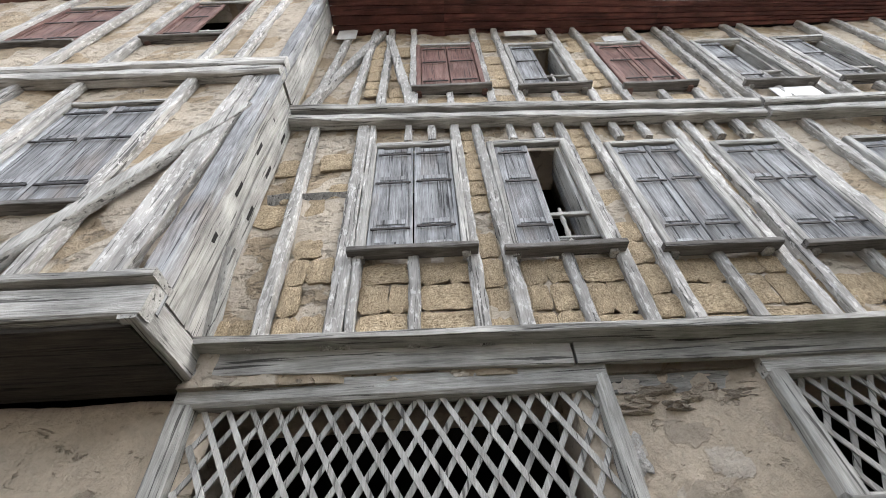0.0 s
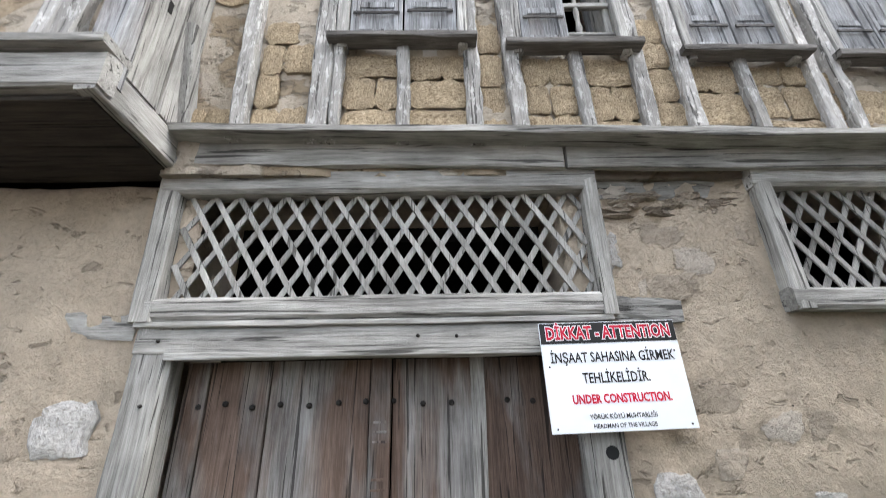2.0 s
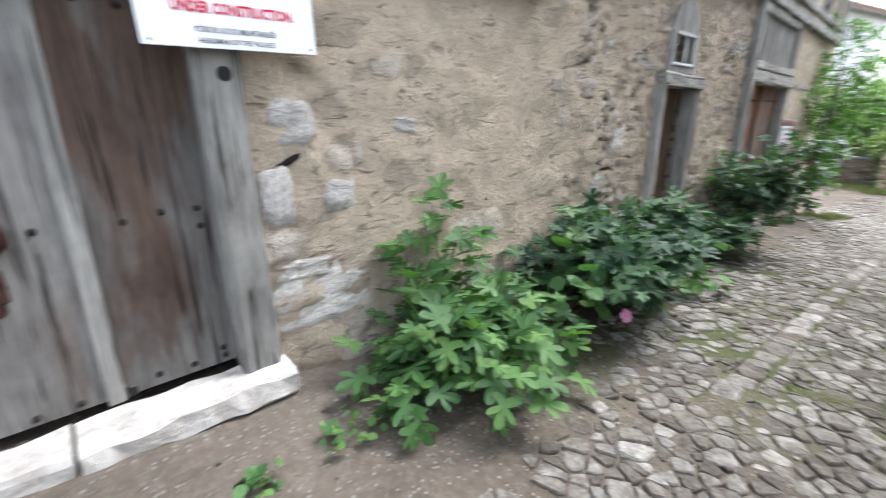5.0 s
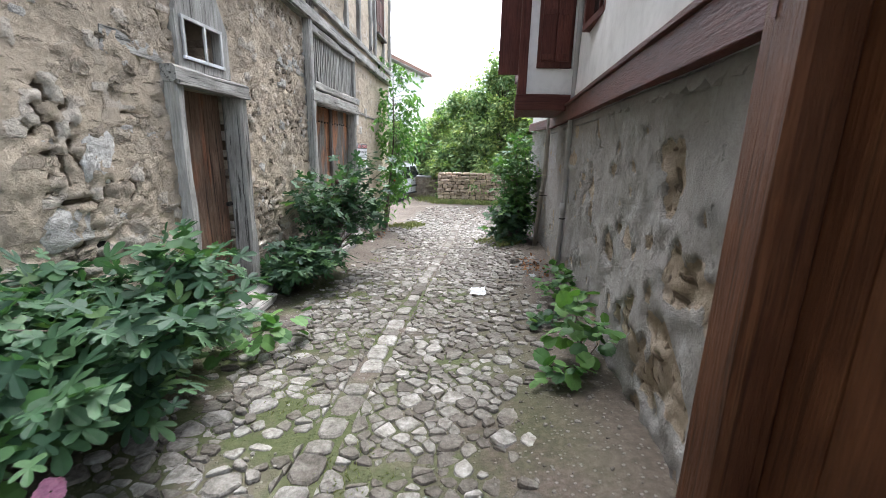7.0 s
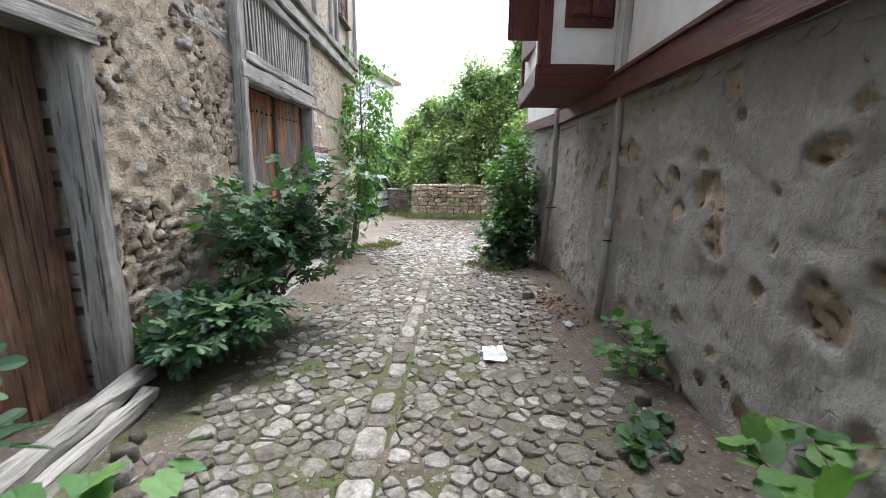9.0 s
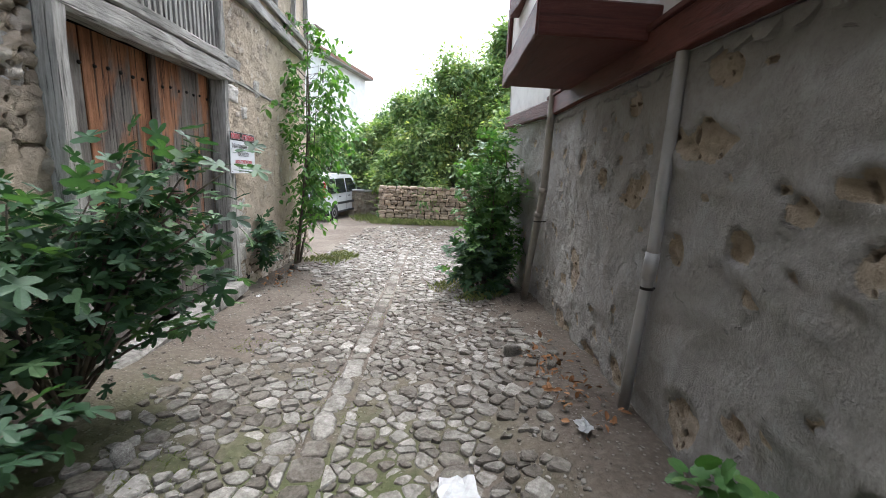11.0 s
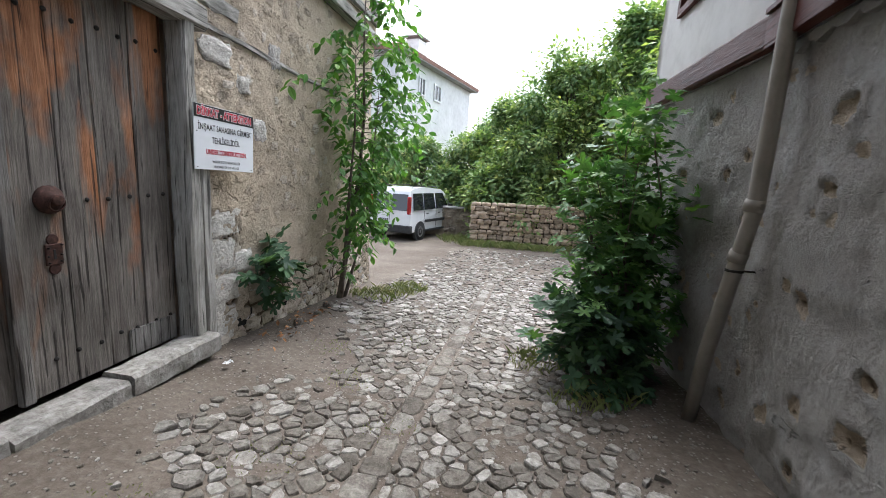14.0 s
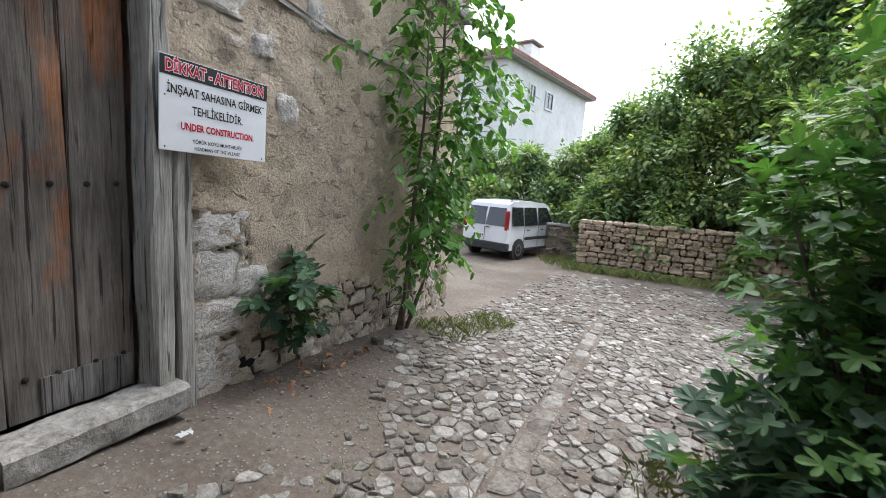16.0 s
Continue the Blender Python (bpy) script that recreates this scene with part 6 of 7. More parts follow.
for k, (x, y, h, rad, low) in enumerate(((4.2, 25.0, 7.4, 2.6, 0.8), (6.8, 24.6, 8.8, 2.8, 1.0), (9.8, 25.5, 10.2, 3.4, 1.2), (2.4, 26.5, 5.4, 2.3, 0.5), (5.2, 28.5, 7.8, 2.8, 0.8), (13.2, 26.5, 10.5, 3.6, 1.2), (0.6, 26.8, 4.0, 1.9, 0.3), (-1.4, 25.9, 3.6, 1.8, 0.2), (-3.6, 26.2, 3.6, 1.9, 0.2), (8.2, 31, 9.5, 3.4, 1.0), (1.2, 31, 5.0, 2.4, 0.5), (17, 28, 10.5, 4.0, 1.0), (7.3, 19.6, 7.4, 2.2, 1.6))):
    tree("tree", "leafy tree with a ragged crown behind the garden wall" if y > 22 else "tall leafy tree beside the restored house", (x, y, gz(x, y)), h * (0.93 if h > 6 else 1.0), rad, low, 70 + k, 84 if h > 5 else 46, 240, (0.12, 0.24) if k not in (1, 2, 5) else (0.14, 0.28), wood_leaf, "tiny")
for k, (x, y, h, rad) in enumerate(((1.6, 24.2, 2.6, 1.3), (3.4, 23.6, 2.9, 1.3), (5.6, 23.3, 3.0, 1.4), (-0.2, 25.2, 2.4, 1.2), (-2.6, 24.9, 2.4, 1.2), (8.0, 23.2, 3.2, 1.5), (-5.2, 24.5, 3.2, 1.6))):
    tree("shrub", "dense green shrub behind the garden wall", (x, y, gz(x, y)), h, rad, 0.25, 90 + k, 40, 150, (0.13, 0.26), wood_leaf, "tiny", "shrubs behind the garden wall")

# ---------------------------------------------------------------- white house beyond the trees
white_house = thing("white_house", "white rendered two-storey house with wide eaves and a chimney", "house")
origin = Vector((-2.86, 27.5, 0))
u = Vector((2.46, 9.9, 0)).normalized()
v = Vector((-u.y, u.x, 0))
HM = Matrix((u, v, Vector((0, 0, 1)))).transposed().to_4x4()
HM.translation = origin


def house_part(name, bm, mat, parent=None):
    bmesh.ops.transform(bm, matrix=HM, verts=bm.verts)
    return part(name, bm, mat, parent or white_house)


house_part("wall", box(0.45, 0.45, -1.3, 9.75, 10, 6.75, 0), white_wash)
bm = bmesh.new()
q = [bm.verts.new(p) for p in ((0, 0, 6.72), (10.2, 0, 6.72), (10.2, 10.5, 6.72), (0, 10.5, 6.72), (0, 0, 6.92), (10.2, 0, 6.92), (10.2, 10.5, 6.92), (0, 10.5, 6.92), (4.2, 5.2, 8.6), (6.0, 5.2, 8.6))]
for f in ((0, 1, 2, 3), (0, 1, 5, 4), (1, 2, 6, 5), (2, 3, 7, 6), (3, 0, 4, 7), (4, 5, 9, 8), (5, 6, 9), (6, 7, 8, 9), (7, 4, 8)):
    bm.faces.new([q[k] for k in f])
roof = house_part("roof", bm, roof_tile)
house_part("soffit", box(0.02, 0.02, 6.66, 10.18, 10.4, 6.715, 0), concrete)
ch = house_part("chimney", box(3.9, 1.3, 6.9, 4.9, 2.1, 8.35, 0.01), white_wash, roof)
house_part("chimney_cap", box(3.75, 1.15, 8.45, 5.05, 2.25, 8.52, 0.01), concrete, roof)
for du in (3.95, 4.82):
    house_part("cap_post", box(du, 1.35, 8.35, du + 0.05, 2.05, 8.45, 0), concrete, roof)
for u0, z0, ww, hh in ((2.5, 5.25, 0.55, 0.75), (4.3, 5.25, 0.75, 0.75), (2.2, 2.2, 0.5, 0.75), (4.4, 2.2, 0.8, 0.75)):
    wob = house_part("window", box(u0, 0.43, z0, u0 + ww, 0.46, z0 + hh, 0), glass)
    for b6 in ((u0 - 0.08, 0.38, z0 - 0.08, u0 + ww + 0.08, 0.44, z0), (u0 - 0.08, 0.38, z0 + hh, u0 + ww + 0.08, 0.44, z0 + hh + 0.08), (u0 - 0.08, 0.38, z0, u0, 0.44, z0 + hh), (u0 + ww, 0.38, z0, u0 + ww + 0.08, 0.44, z0 + hh), (u0 + ww / 2 - 0.03, 0.4, z0, u0 + ww / 2 + 0.03, 0.44, z0 + hh)):
        house_part("window_frame", box(*b6, 0), white_wash, wob)

# ---------------------------------------------------------------- parked van
van = thing("parked_van", "white passenger van with dark bumpers parked on the square", "car")
VM = pose(-0.78, 21.6, gz(0, 22.5), 0, 0, -17) @ Matrix.Scale(0.97, 4)


def van_part(name, bm, mat, parent=None, label="", smooth=False):
    bmesh.ops.transform(bm, matrix=VM, verts=bm.verts)
    return part(name, bm, mat, parent or van, label, smooth)


# side profile along the length (y) and height (z); x runs across from -1.72 to 0
bm = bmesh.new()
prof = [(0.03, 0.32, 0), (0.0, 0.55, 0), (0.02, 1.0, 0), (0.1, 1.45, 0.06), (0.2, 1.74, 0.13), (0.45, 1.82, 0.16), (1.6, 1.86, 0.17), (2.5, 1.8, 0.17), (2.75, 1.7, 0.15), (3.3, 1.14, 0.06), (3.95, 0.98, 0.06), (4.15, 0.75, 0.1), (4.17, 0.4, 0.12), (4.1, 0.32, 0.1)]
left = [bm.verts.new((-1.7 + s, y, z)) for y, z, s in prof]
right = [bm.verts.new((-s, y, z)) for y, z, s in prof]
for k in range(len(prof)):
    j = (k + 1) % len(prof)
    bm.faces.new((left[k], left[j], right[j], right[k]))
for side in (left, right):
    bm.faces.new(side)
body = van_part("body", bm, car_white)


def quad(pts, thick, mat, name, parent=None, label=""):
    bm = bmesh.new()
    n = (Vector(pts[1]) - Vector(pts[0])).cross(Vector(pts[2]) - Vector(pts[0])).normalized() * thick
    f = [bm.verts.new(Vector(p) + n) for p in pts]
    g = [bm.verts.new(Vector(p) - n) for p in pts]
    bm.faces.new(f)
    bm.faces.new(g[::-1])
    for k in range(len(pts)):
        bm.faces.new((f[k], f[(k + 1) % len(pts)], g[(k + 1) % len(pts)], g[k]))
    return van_part(name, bm, mat, parent, label)


def sx(z):
    return -0.13 * max(0, (z - 1.0)) / 0.74


for ya, yb, yc, yd in ((0.3, 0.95, 0.98, 0.36), (1.05, 1.85, 1.82, 1.08), (1.95, 2.95, 2.55, 1.97)):
    quad([(sx(1.08) + 0.0, ya, 1.08), (sx(1.08), yb, 1.08), (sx(1.66), yc, 1.66), (sx(1.66), yd, 1.66)], 0.012, glass, "side_window")
quad([(-1.58, 0.02, 1.06), (-0.88, 0.02, 1.06), (-0.9, 0.15, 1.62), (-1.52, 0.15, 1.62)], 0.03, glass, "rear_window")
quad([(-0.82, 0.02, 1.06), (-0.12, 0.02, 1.06), (-0.18, 0.15, 1.62), (-0.8, 0.15, 1.62)], 0.03, glass, "rear_window")
quad([(-1.5, 2.82, 1.64), (-0.2, 2.82, 1.64), (-0.1, 3.28, 1.17), (-1.6, 3.28, 1.17)], 0.01, glass, "windscreen")
van_part("rear_bumper", box(-1.74, -0.06, 0.3, 0.03, 0.14, 0.56, 0.03), plastic)
van_part("side_trim", box(-0.005, 1.05, 0.62, 0.02, 3.0, 0.72, 0.008), plastic)
van_part("sill", box(-0.02, 0.95, 0.28, 0.01, 2.95, 0.36, 0.008), plastic)
# dark strips on the body paint the shade of the panel gaps
van_part("door_gap", box(-0.859, -0.004, 0.58, -0.845, 0.02, 1.0, 0), plastic)
for yy in (1.0, 1.9, 2.98):
    van_part("door_gap", box(-0.003, yy - 0.006, 0.4, 0.003, yy + 0.006, 1.05, 0), plastic)
for xx in (-1.7, -0.13):
    lamp_ob = van_part("tail_light", box(xx, -0.005, 0.95, xx + 0.12, 0.1, 1.55, 0.02), red_lens)
plate_ob = van_part("number_plate", box(-1.28, -0.025, 0.68, -0.85, -0.008, 0.79, 0.003), sign_white)
for k in range(5):
    van_part("plate_mark", box(-1.24 + 0.08 * k, -0.028, 0.705, -1.19 + 0.08 * k, -0.0255, 0.765, 0), print_and_hole_black, plate_ob)
van_part("door_handle", box(-0.8, -0.03, 0.98, -0.68, 0.0, 1.02, 0.006), plastic)
for yy in (1.15, 2.05):
    van_part("door_handle", box(0.0, yy, 0.92, 0.025, yy + 0.16, 0.955, 0.005), plastic)
van_part("mirror", box(0.02, 2.82, 1.08, 0.2, 2.94, 1.24, 0.03), plastic)
for xx in (-1.45, -0.27):
    van_part("roof_rail", tube([(xx, 0.5, 1.83), (xx, 0.6, 1.9), (xx, 2.3, 1.9), (xx, 2.4, 1.83)], [0.016] * 4, 8), plastic)
for xx, ax in ((-1.72, -1), (0.0, 1)):
    for yy in (0.72, 3.3):
        bm = bmesh.new()
        add_turned(bm, (xx - 0.17 * ax, yy, 0.31), (ax, 0, 0), [(0, 0.24), (0.02, 0.3), (0.06, 0.31), (0.15, 0.31), (0.19, 0.29), (0.19, 0.2)], 22)
        tyre = van_part("tyre", bm, rubber, None, "", True)
        bm = bmesh.new()
        add_turned(bm, (xx + 0.0 * ax, yy, 0.31), (ax, 0, 0), [(0, 0.2), (0.025, 0.19), (0.015, 0.06), (0.03, 0.03)], 22)
        van_part("rim", bm, alloy, tyre)
        bm = bmesh.new()
        add_turned(bm, (xx - 0.1 * ax, yy, 0.31), (ax, 0, 0), [(0, 0.37), (0.1, 0.37), (0.106, 0.36)], 22)
        van_part("wheel_arch", bm, plastic)

# ---------------------------------------------------------------- litter
for nm, lb, cx, cy, s, seed in (("paper_sheet", "crumpled white paper sheet lying on the cobbles", 2.62, 7.2, 0.24, 5), ("plastic_scrap", "white plastic scrap beside the gate sill", 0.42, 10.95, 0.06, 6), ("plastic_bag", "torn white plastic bag by the rain pipe", 3.38, 7.6, 0.1, 7)):
    r = random.Random(seed)
    n = 7
    vs = [(cx + (i / (n - 1) - 0.5) * s * 0.8 + r.uniform(-0.01, 0.01), cy + (j / (n - 1) - 0.5) * s * 1.2 + r.uniform(-0.01, 0.01), gz(cx, cy) + 0.035 + r.uniform(0, 0.018)) for j in range(n) for i in range(n)]
    fs = [(j * n + i, j * n + i + 1, j * n + i + n + 1, j * n + i + n) for j in range(n - 1) for i in range(n - 1)]
    tagged(raw(nm, vs, fs, paper_mat), lb, "litter")
r = random.Random(8)
vs, fs = [], []
for k in range(170):
    cx, cy = r.choice(((3.45, 8.3), (3.55, 8.6), (3.5, 8.0), (0.35, 12.6), (0.4, 11.9)))
    m = leaf_matrix(Vector((cx + r.gauss(0, 0.13), cy + r.gauss(0, 0.25), gz(cx, cy) + 0.03 + r.random() * 0.04)), (r.gauss(0, 1), r.gauss(0, 1), 0), r.uniform(0.03, 0.08), r)
    i = len(vs)
    vs += [tuple(m @ Vector(p)) for p in LEAF["oval"][0]]
    fs += [tuple(i + q for q in f) for f in LEAF["oval"][1]]
tagged(raw("dry_leaves", vs, fs, dry_leaf), "drift of dry brown leaves at the wall foot", "leaves", kind="stuff")

# ---------------------------------------------------------------- stones laid one by one
block_mesh = [template("squared_stone", block_stone(200 + k, 0.06), limestone) for k in range(7)]
brown_mesh = [template("rubble_stone", block_stone(230 + k, 0.13), rubble, False) for k in range(8)]
lump_mesh = [template("cobble_stone", lump(300 + k, 8 + k % 3, 0.5), cobble) for k in range(14)]
mud_mesh = [template("mud_brick", block_stone(330 + k, 0.05), adobe, False) for k in range(6)]
garden_mesh = [template("wall_stone", block_stone(350 + k, 0.08), garden_stone) for k in range(8)]

# threshold slabs
sill_a = thing("threshold", "whitish worn stone slabs below the studded door", "threshold", kind="structure")
for ya, yb in ((-0.42, -0.07), (-0.05, 0.21), (0.23, 1.12)):
    part("slab", beam((0.05, ya, 0.45), (0.05, yb, 0.44), 0.26, 0.14, (1, 0, 0), 0.012, 0.09), limestone, sill_a)
sill_c = thing("threshold", "long pale stone sill below the gate", "threshold", kind="structure")
for ya, yb, zc in ((8.6, 9.55, -0.36), (9.57, 10.25, -0.4), (10.27, 11.12, -0.38)):
    part("slab", beam((0.1, ya, zc), (0.1, yb, zc), 0.26, 0.17, (1, 0, 0), 0.006, 0.12), slab_stone, sill_c)

# bare stones in the old wall
r = random.Random(12)
SHOWN = ((1.32, 1.74, 0.2, 0.2), (1.2, 1.38, 0.16, 0.26), (1.55, 1.36, 0.18, 0.16), (1.4, 0.8, 0.56, 0.32), (2.02, 1.72, 0.16, 0.1), (1.3, 0.98, 0.3, 0.12), (1.18, 3.0, 0.16, 0.2), (-1.6, 2.1, 0.26, 0.24), (-1.6, 1.32, 0.36, 0.26), (-1.75, 0.85, 0.34, 0.2),
         (11.5, 0.62, 0.42, 0.28), (11.46, 0.3, 0.36, 0.3), (11.5, -0.02, 0.4, 0.26), (11.75, 0.2, 0.3, 0.22), (11.45, -0.38, 0.36, 0.3), (11.85, 1.9, 0.2, 0.16), (11.5, 2.1, 0.36, 0.2), (12.4, 2.3, 0.2, 0.24), (12.1, 1.5, 0.2, 0.2), (4.4, 1.1, 0.34, 0.24), (4.7, 1.5, 0.26, 0.3), (5.1, 0.75, 0.4, 0.2), (4.2, 0.6, 0.36, 0.22))
for y, z, a, b in SHOWN:
    placed("stone", r.choice(block_mesh), pose_scaled((-0.008, y, z), (r.uniform(-0.08, 0.08), 0, 0), (0.07 if y > 11 else 0.055, a * 1.1, b * 1.1)), wall_left)
count = 0
while count < 230:
    y, z = r.uniform(3.7, 15.3), r.uniform(-0.9, 3.3)
    foot = z - gz(0, y)
    if foot < -0.02 or any(o[0] - 0.25 < y < o[1] + 0.25 and o[2] - 0.2 < z < o[3] + 0.25 for o in (OPEN_B, OPEN_C)):
        continue
    if y > 11.2 and foot > (1.1 if y < 11.9 else 0.6):
        continue
    a = r.uniform(0.06, 0.16) * (1.5 if y > 11.2 else 1.0)
    placed("stone", r.choice(brown_mesh if r.random() < 0.7 else block_mesh), pose_scaled((-0.006, y, z), (r.uniform(-0.3, 0.3), 0, 0), (r.uniform(0.03, 0.05), a, a * r.uniform(0.5, 0.8))), wall_left)
    count += 1

# near-black lumps painted as the shade in holes where stones have fallen out
for k, (y, z, a, b) in enumerate(((-1.72, 1.73, 0.13, 0.08), (11.78, -0.4, 0.24, 0.14), (11.95, 0.35, 0.12, 0.04), (1.28, 1.56, 0.16, 0.03), (2.0, 2.15, 0.06, 0.04), (4.6, 0.95, 0.1, 0.05), (12.6, -0.45, 0.12, 0.08))):
    placed("gap", bpy.data.meshes.get("hole_shade") or template("hole_shade", block_stone(391, 0.1), shade_black), pose_scaled((-0.004, y, z), (0.15 * k, 0, 0), (0.02, a, b)), wall_left)
for k in range(9):
    placed("stone", r.choice(brown_mesh), pose_scaled((-0.005, 1.25 + 0.1 * k, 3.24 + 0.05 * (k % 3)), (0.1 * (k % 3 - 1), 0, 0), (0.06, r.uniform(0.12, 0.26), 0.06)), wall_left)

# mud bricks between the posts of the front
for ya, yb, za, zb, miss in ((-1.3, -1.02, 3.6, 6.4, 0.65), (-0.9, -0.58, 3.6, 6.4, 0.5), (-0.35, 0.0, 3.6, 4.4, 0.0), (0.06, 0.42, 3.6, 4.4, 0.0), (0.53, 0.66, 3.6, 6.4, 0.05), (0.83, 1.15, 3.6, 4.4, 0.0), (1.25, 1.55, 3.6, 4.4, 0.0), (1.66, 1.85, 3.6, 6.4, 0.05), (1.96, 2.29, 3.6, 4.36, 0.05), (2.38, 2.78, 3.6, 4.36, 0.05), (2.87, 2.96, 3.6, 6.4, 0.1), (3.05, 3.46, 3.6, 4.36, 0.2), (3.54, 3.82, 3.6, 4.36, 0.2),
                             (-0.6, -0.45, 6.76, 9.5, 0.3), (-0.3, -0.05, 6.76, 9.0, 0.4), (0.05, 0.9, 6.76, 7.2, 0.3), (1.0, 1.25, 6.76, 9.4, 0.2), (1.36, 2.15, 6.76, 7.2, 0.4), (2.28, 2.56, 6.76, 9.3, 0.2), (2.7, 3.45, 6.76, 7.2, 0.3)):
    z = max(za, 3.68 - 0.024 * (ya + 1.3))
    while z < zb - 0.06:
        h = min(r.uniform(0.2, 0.3), zb - z)
        cut = (ya + (yb - ya) * r.uniform(0.35, 0.65),) if yb - ya > 0.27 and r.random() < 0.6 else ()
        for a, b in zip((ya - 0.02, *cut), (*cut, yb + 0.02)):
            if r.random() > miss:
                placed("mud_brick", r.choice(mud_mesh), pose_scaled((upper_x(ya) - 0.022, (a + b) / 2, z + h / 2), (r.uniform(-0.02, 0.02), 0, 0), (0.026 * r.uniform(0.5, 1.3), b - a - 0.002, h * 0.995)), frame_front)
        z += h + 0.004

# garden wall of dry stones
garden_wall = thing("wall_garden", "reddish rubble garden wall across the square", "wall", kind="structure")
part("core", box(1.25, 22.44, -1.3, 9.2, 22.75, 0.26, 0), dark_earth, garden_wall)
z = -1.12
while z < 0.34:
    h = r.uniform(0.11, 0.2)
    y = 1.14
    while y < 9.2:
        wd = r.uniform(0.14, 0.38)
        placed("wall_stone", r.choice(garden_mesh), pose_scaled((y + wd / 2, 22.38 - r.uniform(0, 0.04), z + h / 2 + r.uniform(-0.02, 0.02)), (0, r.uniform(-0.14, 0.14), -math.pi / 2), (r.uniform(0.12, 0.22), wd * r.uniform(0.86, 1.0), h * r.uniform(0.78, 1.05))), garden_wall)
        y += wd
    z += h
low_wall = thing("wall_far", "low grey stone wall behind the van", "wall", kind="structure")
part("core", box(-7, 24.0, -1.3, 1.5, 24.3, -0.05, 0), rubble, low_wall)
part("coping", box(-0.6, 23.9, -0.05, 1.5, 24.35, 0.03, 0.01), concrete, low_wall)
r2 = random.Random(77)
for k in range(90):
    placed("wall_stone", r2.choice(brown_mesh), pose_scaled((r2.uniform(-6, 1.4), 23.98, r2.uniform(-1.0, -0.12)), (0, r2.uniform(-0.3, 0.3), -math.pi / 2), (0.12, r2.uniform(0.16, 0.4), r2.uniform(0.12, 0.22))), low_wall)

# loose stones at the wall foot
for k, (x, y, s) in enumerate(((0.55, 5.75, 0.14), (0.62, 5.6, 0.16), (0.5, 5.9, 0.1), (3.3, 8.95, 0.16), (3.35, 6.1, 0.12), (0.85, 7.6, 0.14), (0.35, 1.2, 0.06), (0.32, 1.3, 0.05), (3.5, 8.5, 0.1), (0.3, 13.1, 0.14), (0.35, 12.7, 0.1), (0.3, 12.3, 0.12))):
    st = placed("loose_stone", lump_mesh[k], pose_scaled((x, y, gz(x, y) + 0.01), (0, 0, k), (s, s * 0.8, s * 0.9)), None)
    tagged(st, "loose grey stone lying at the wall foot", "stone", "loose stones")

# cobbles: uneven courses across the lane, and the drain line down its middle
pavement = thing("pavement", "worn uneven cobbles with a middle drain line", "cobblestones", kind="structure")


def lane_edges(y):
    lo = 0.95 + 0.25 * math.sin(y) if y < 3.2 else (0.6 if y < 9 else (0.8 + 0.2 * math.sin(2.3 * y) if y < 13 else 0.3 + 0.05 * (y - 13)))
    hi = right_x(y) - 0.42 - 0.18 * math.sin(1.9 * y) if y < 13.3 else 4.5 + (y - 13) * 0.6
    return lo, hi


# a seed point for each stone in wavy courses, larger weights making larger stones
CW, CH = 0.13, 0.07
seeds = {}
for row in range(int(-1.6 / CH), int(21 / CH)):
    for col in range(0, int(9.2 / CW)):
        x = (col + 0.5 * (row % 2) + r.uniform(-0.36, 0.36)) * CW
        y = (row + r.uniform(-0.3, 0.3)) * CH
        wt = 0.008 * r.random() ** 4 - 0.0012 * r.random()
        seeds[(col, row)] = (x, y, wt)


def fitted_stone(key):
    """The share of the lane nearest to one seed, as a polygon."""
    x0, y0, w0 = seeds[key]
    poly = [(x0 - 0.26, y0 - 0.2), (x0 + 0.26, y0 - 0.2), (x0 + 0.26, y0 + 0.2), (x0 - 0.26, y0 + 0.2)]
    for dc in range(-3, 4):
        for dr in range(-4, 5):
            other = seeds.get((key[0] + dc, key[1] + dr))
            if (dc, dr) == (0, 0) or other is None:
                continue
            nx, ny = other[0] - x0, other[1] - y0
            lim = (other[0] ** 2 + other[1] ** 2 - x0 * x0 - y0 * y0 + w0 - other[2]) / 2
            cut = []
            for (ax, ay), (bx, by) in zip(poly, poly[1:] + poly[:1]):
                da, db = nx * ax + ny * ay - lim, nx * bx + ny * by - lim
                if da <= 0:
                    cut.append((ax, ay))
                if (da < 0 < db) or (db < 0 < da):
                    t = da / (da - db)
                    cut.append((ax + (bx - ax) * t, ay + (by - ay) * t))
            poly = cut
            if len(poly) < 3:
                return None
    return poly


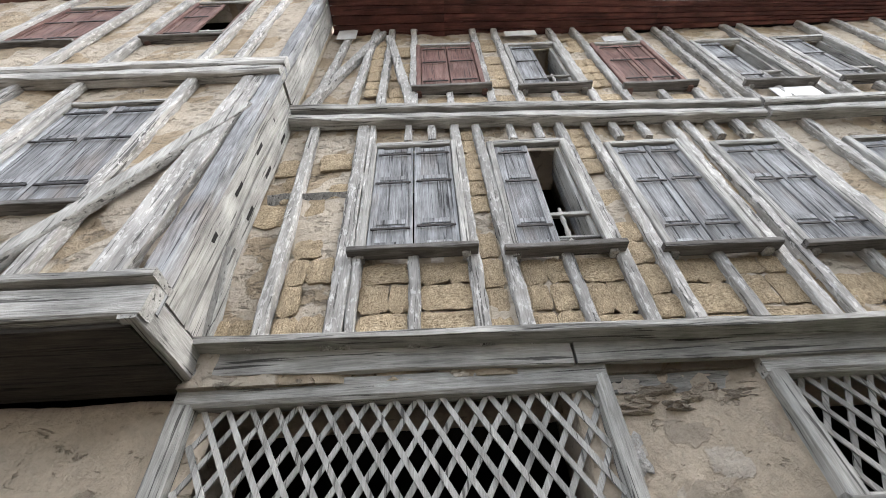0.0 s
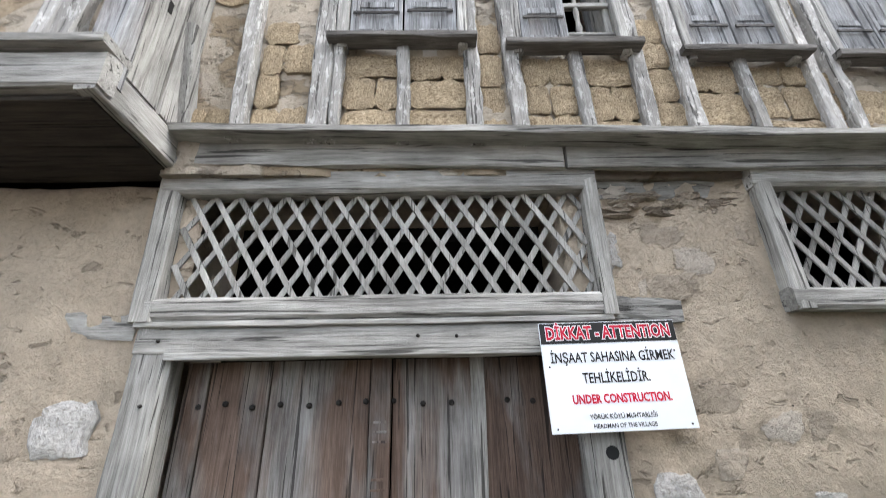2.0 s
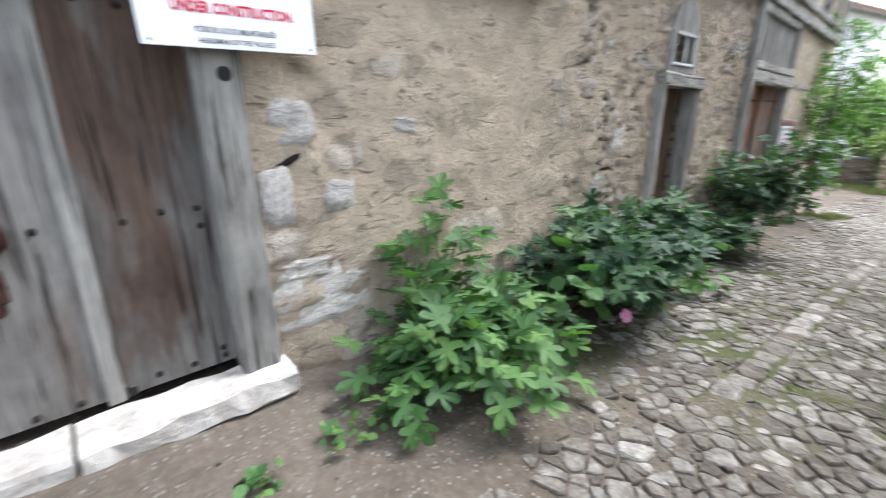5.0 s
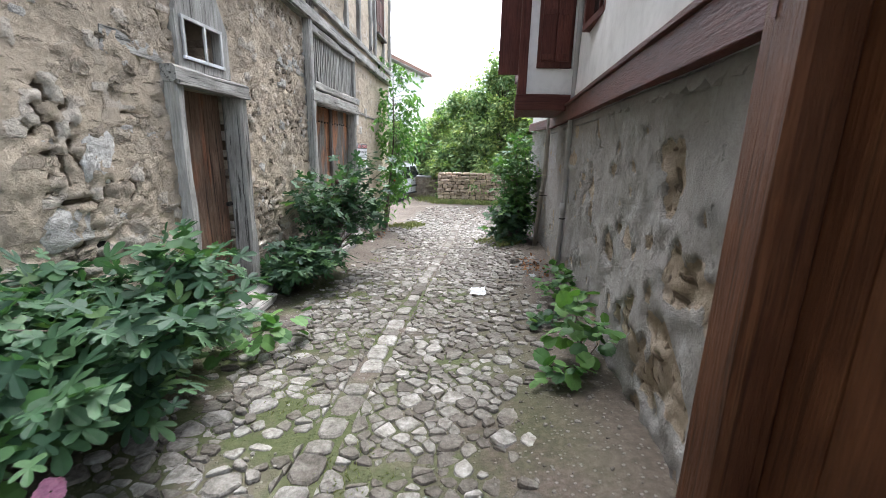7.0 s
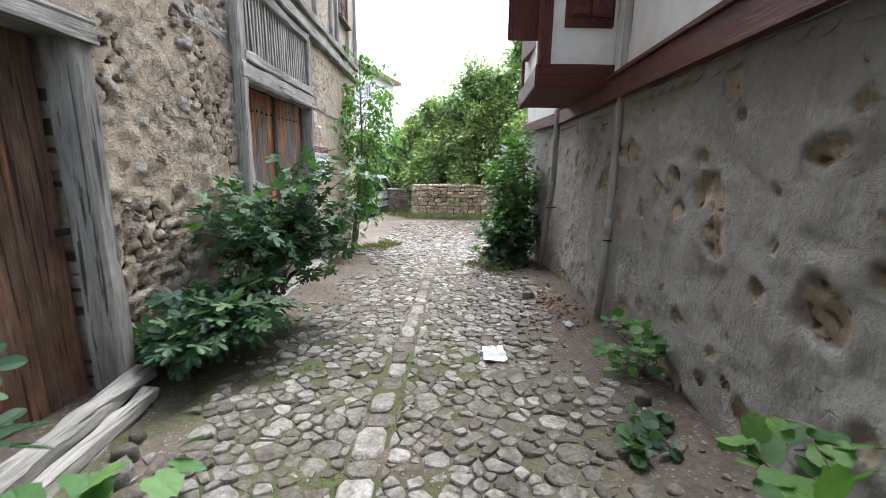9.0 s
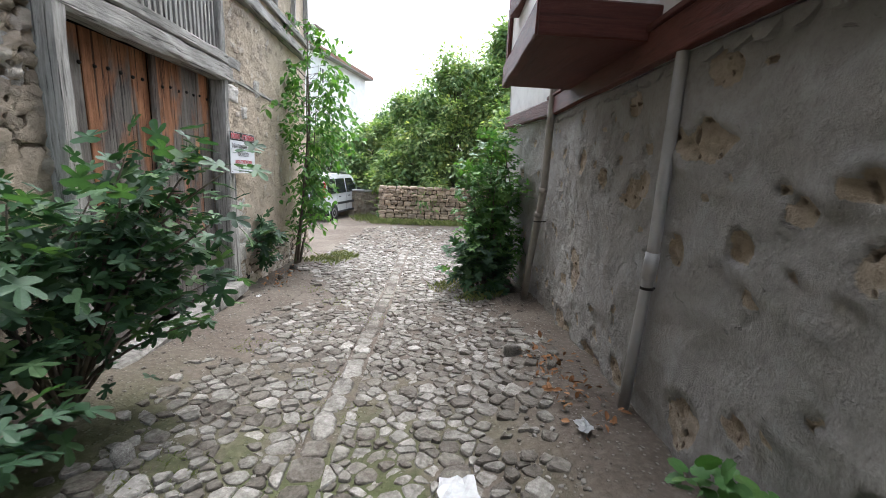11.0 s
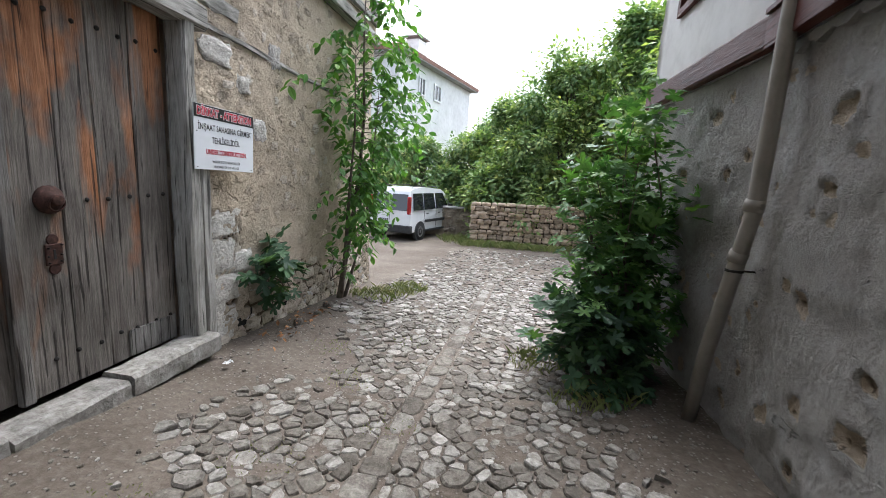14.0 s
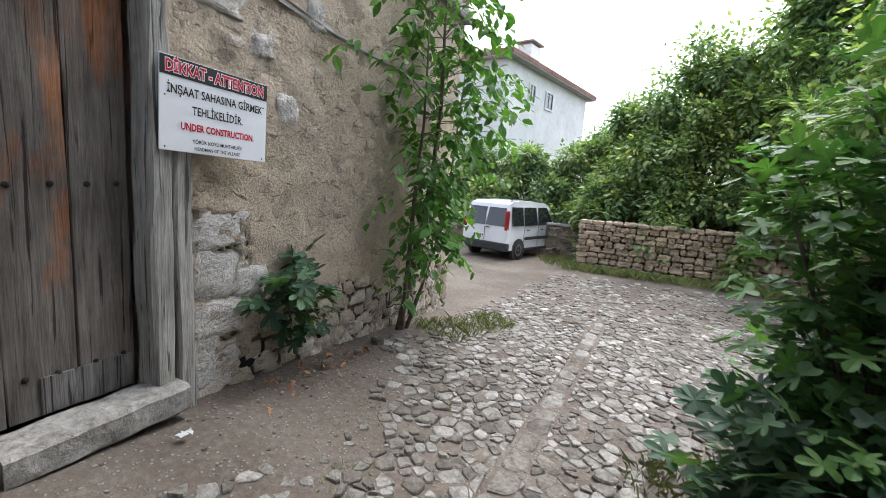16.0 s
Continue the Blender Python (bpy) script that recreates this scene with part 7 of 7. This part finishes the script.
def flat_stone(poly, high):
    """A paving stone on its polygon: sunk sides, a worn edge and an uneven top."""
    n = len(poly)
    cx, cy = sum(p[0] for p in poly) / n, sum(p[1] for p in poly) / n
    size = max(math.hypot(p[0] - cx, p[1] - cy) for p in poly)
    if size < 0.022:
        return None
    # corners worn off: two points for each
    ring = []
    for k in range(n):
        a, b, c = poly[k - 1], poly[k], poly[(k + 1) % n]
        f = r.uniform(0.12, 0.26)
        ring += [(b[0] + (a[0] - b[0]) * f, b[1] + (a[1] - b[1]) * f), (b[0] + (c[0] - b[0]) * f, b[1] + (c[1] - b[1]) * f)]
    sh = max(0.6, 1 - r.uniform(0.005, 0.018) / size)
    sx, sy = r.gauss(0, 0.06), r.gauss(0, 0.06)
    z0 = gz(cx, cy)
    vs = []
    m = len(ring)
    wob = [r.uniform(0.93, 1.04) for k in range(m)]
    for f, h in ((1.02, -0.03), (1.0, high * 0.45), (0.86, high)):
        for (x, y), w in zip(ring, wob):
            dx, dy = (x - cx) * sh * f * w, (y - cy) * sh * f * w
            vs.append((cx + dx, cy + dy, z0 + h + (sx * dx + sy * dy + r.uniform(-0.0025, 0.0025) if h > 0 else 0)))
    vs.append((cx, cy, z0 + high * r.uniform(0.9, 1.25)))
    fs = []
    for k in range(m):
        q = (k + 1) % m
        fs += [(k, q, m + q, m + k), (m + k, m + q, 2 * m + q, 2 * m + k), (2 * m + k, 2 * m + q, 3 * m)]
    return vs, fs


vs_all, fs_all, single = [], [], 0
for key, (x, y, wt) in seeds.items():
    lo_x, hi_x = lane_edges(y)
    if not lo_x < x < hi_x:
        continue
    thin = noise.noise(Vector((x * 1.2, y * 1.2, 40)))
    miss = 0.03 + max(0, thin) * (0.75 if y < 6.5 else 0.4) + (0.35 if x > hi_x - 0.35 or x < lo_x + 0.2 else 0) + (min(0.55, 0.12 * (y - 15)) if y > 15 else 0)
    if r.random() < miss:
        continue
    poly = fitted_stone(key)
    if poly and y > 3 and y < 16.5:
        # keep clear of the drain's own slabs
        d, side = drain_x(y), 1 if x > drain_x(y) else -1
        poly = [(max(px, d + 0.1) if side > 0 else min(px, d - 0.1), py) for px, py in poly]
        if max(p[0] for p in poly) - min(p[0] for p in poly) < 0.03:
            poly = None
    got = flat_stone(poly, r.uniform(0.006, 0.022)) if poly else None
    if not got:
        continue
    if 4.4 < y < 6.6 and single < 300:
        raw("cobble", got[0], got[1], cobble, pavement)
        single += 1
        continue
    base = len(vs_all)
    vs_all += got[0]
    fs_all += [tuple(base + k for k in f) for f in got[1]]
y = 3.0
while y < 16.5:
    ln, half, d = r.uniform(0.13, 0.34), r.uniform(0.075, 0.1), drain_x(y) + r.uniform(-0.012, 0.012)
    if r.random() > 0.08:
        got = flat_stone([(d - half, y), (d + half + r.uniform(-0.02, 0.01), y + r.uniform(-0.01, 0.01)), (d + half, y + ln), (d - half + r.uniform(-0.01, 0.02), y + ln + r.uniform(-0.01, 0.01))], r.uniform(0.012, 0.024))
        base = len(vs_all)
        vs_all += got[0]
        fs_all += [tuple(base + k for k in f) for f in got[1]]
    y += ln + 0.008
# gravel and small stones pressed into the dust
for k in range(3400):
    y = r.uniform(-0.5, 16)
    c = r.uniform(0.006, 0.026)
    x = r.uniform(0.2, 1.1) if k % 4 == 0 else (right_x(y) - r.uniform(0.1, 0.8) if k % 4 == 1 else r.uniform(0.8, right_x(y) - 0.4))
    m = pose_scaled((x, y, gz(x, y) + 0.002), (0, 0, r.uniform(-1.5, 1.5)), (c * r.uniform(1, 1.7), c, c * 0.6))
    src, base = lump_mesh[k % 14], len(vs_all)
    vs_all += [tuple(m @ p.co) for p in src.vertices]
    fs_all += [tuple(base + i for i in f.vertices) for f in src.polygons]
tagged(raw("cobble_field", vs_all, fs_all, cobble_far, pavement), kind="stuff")
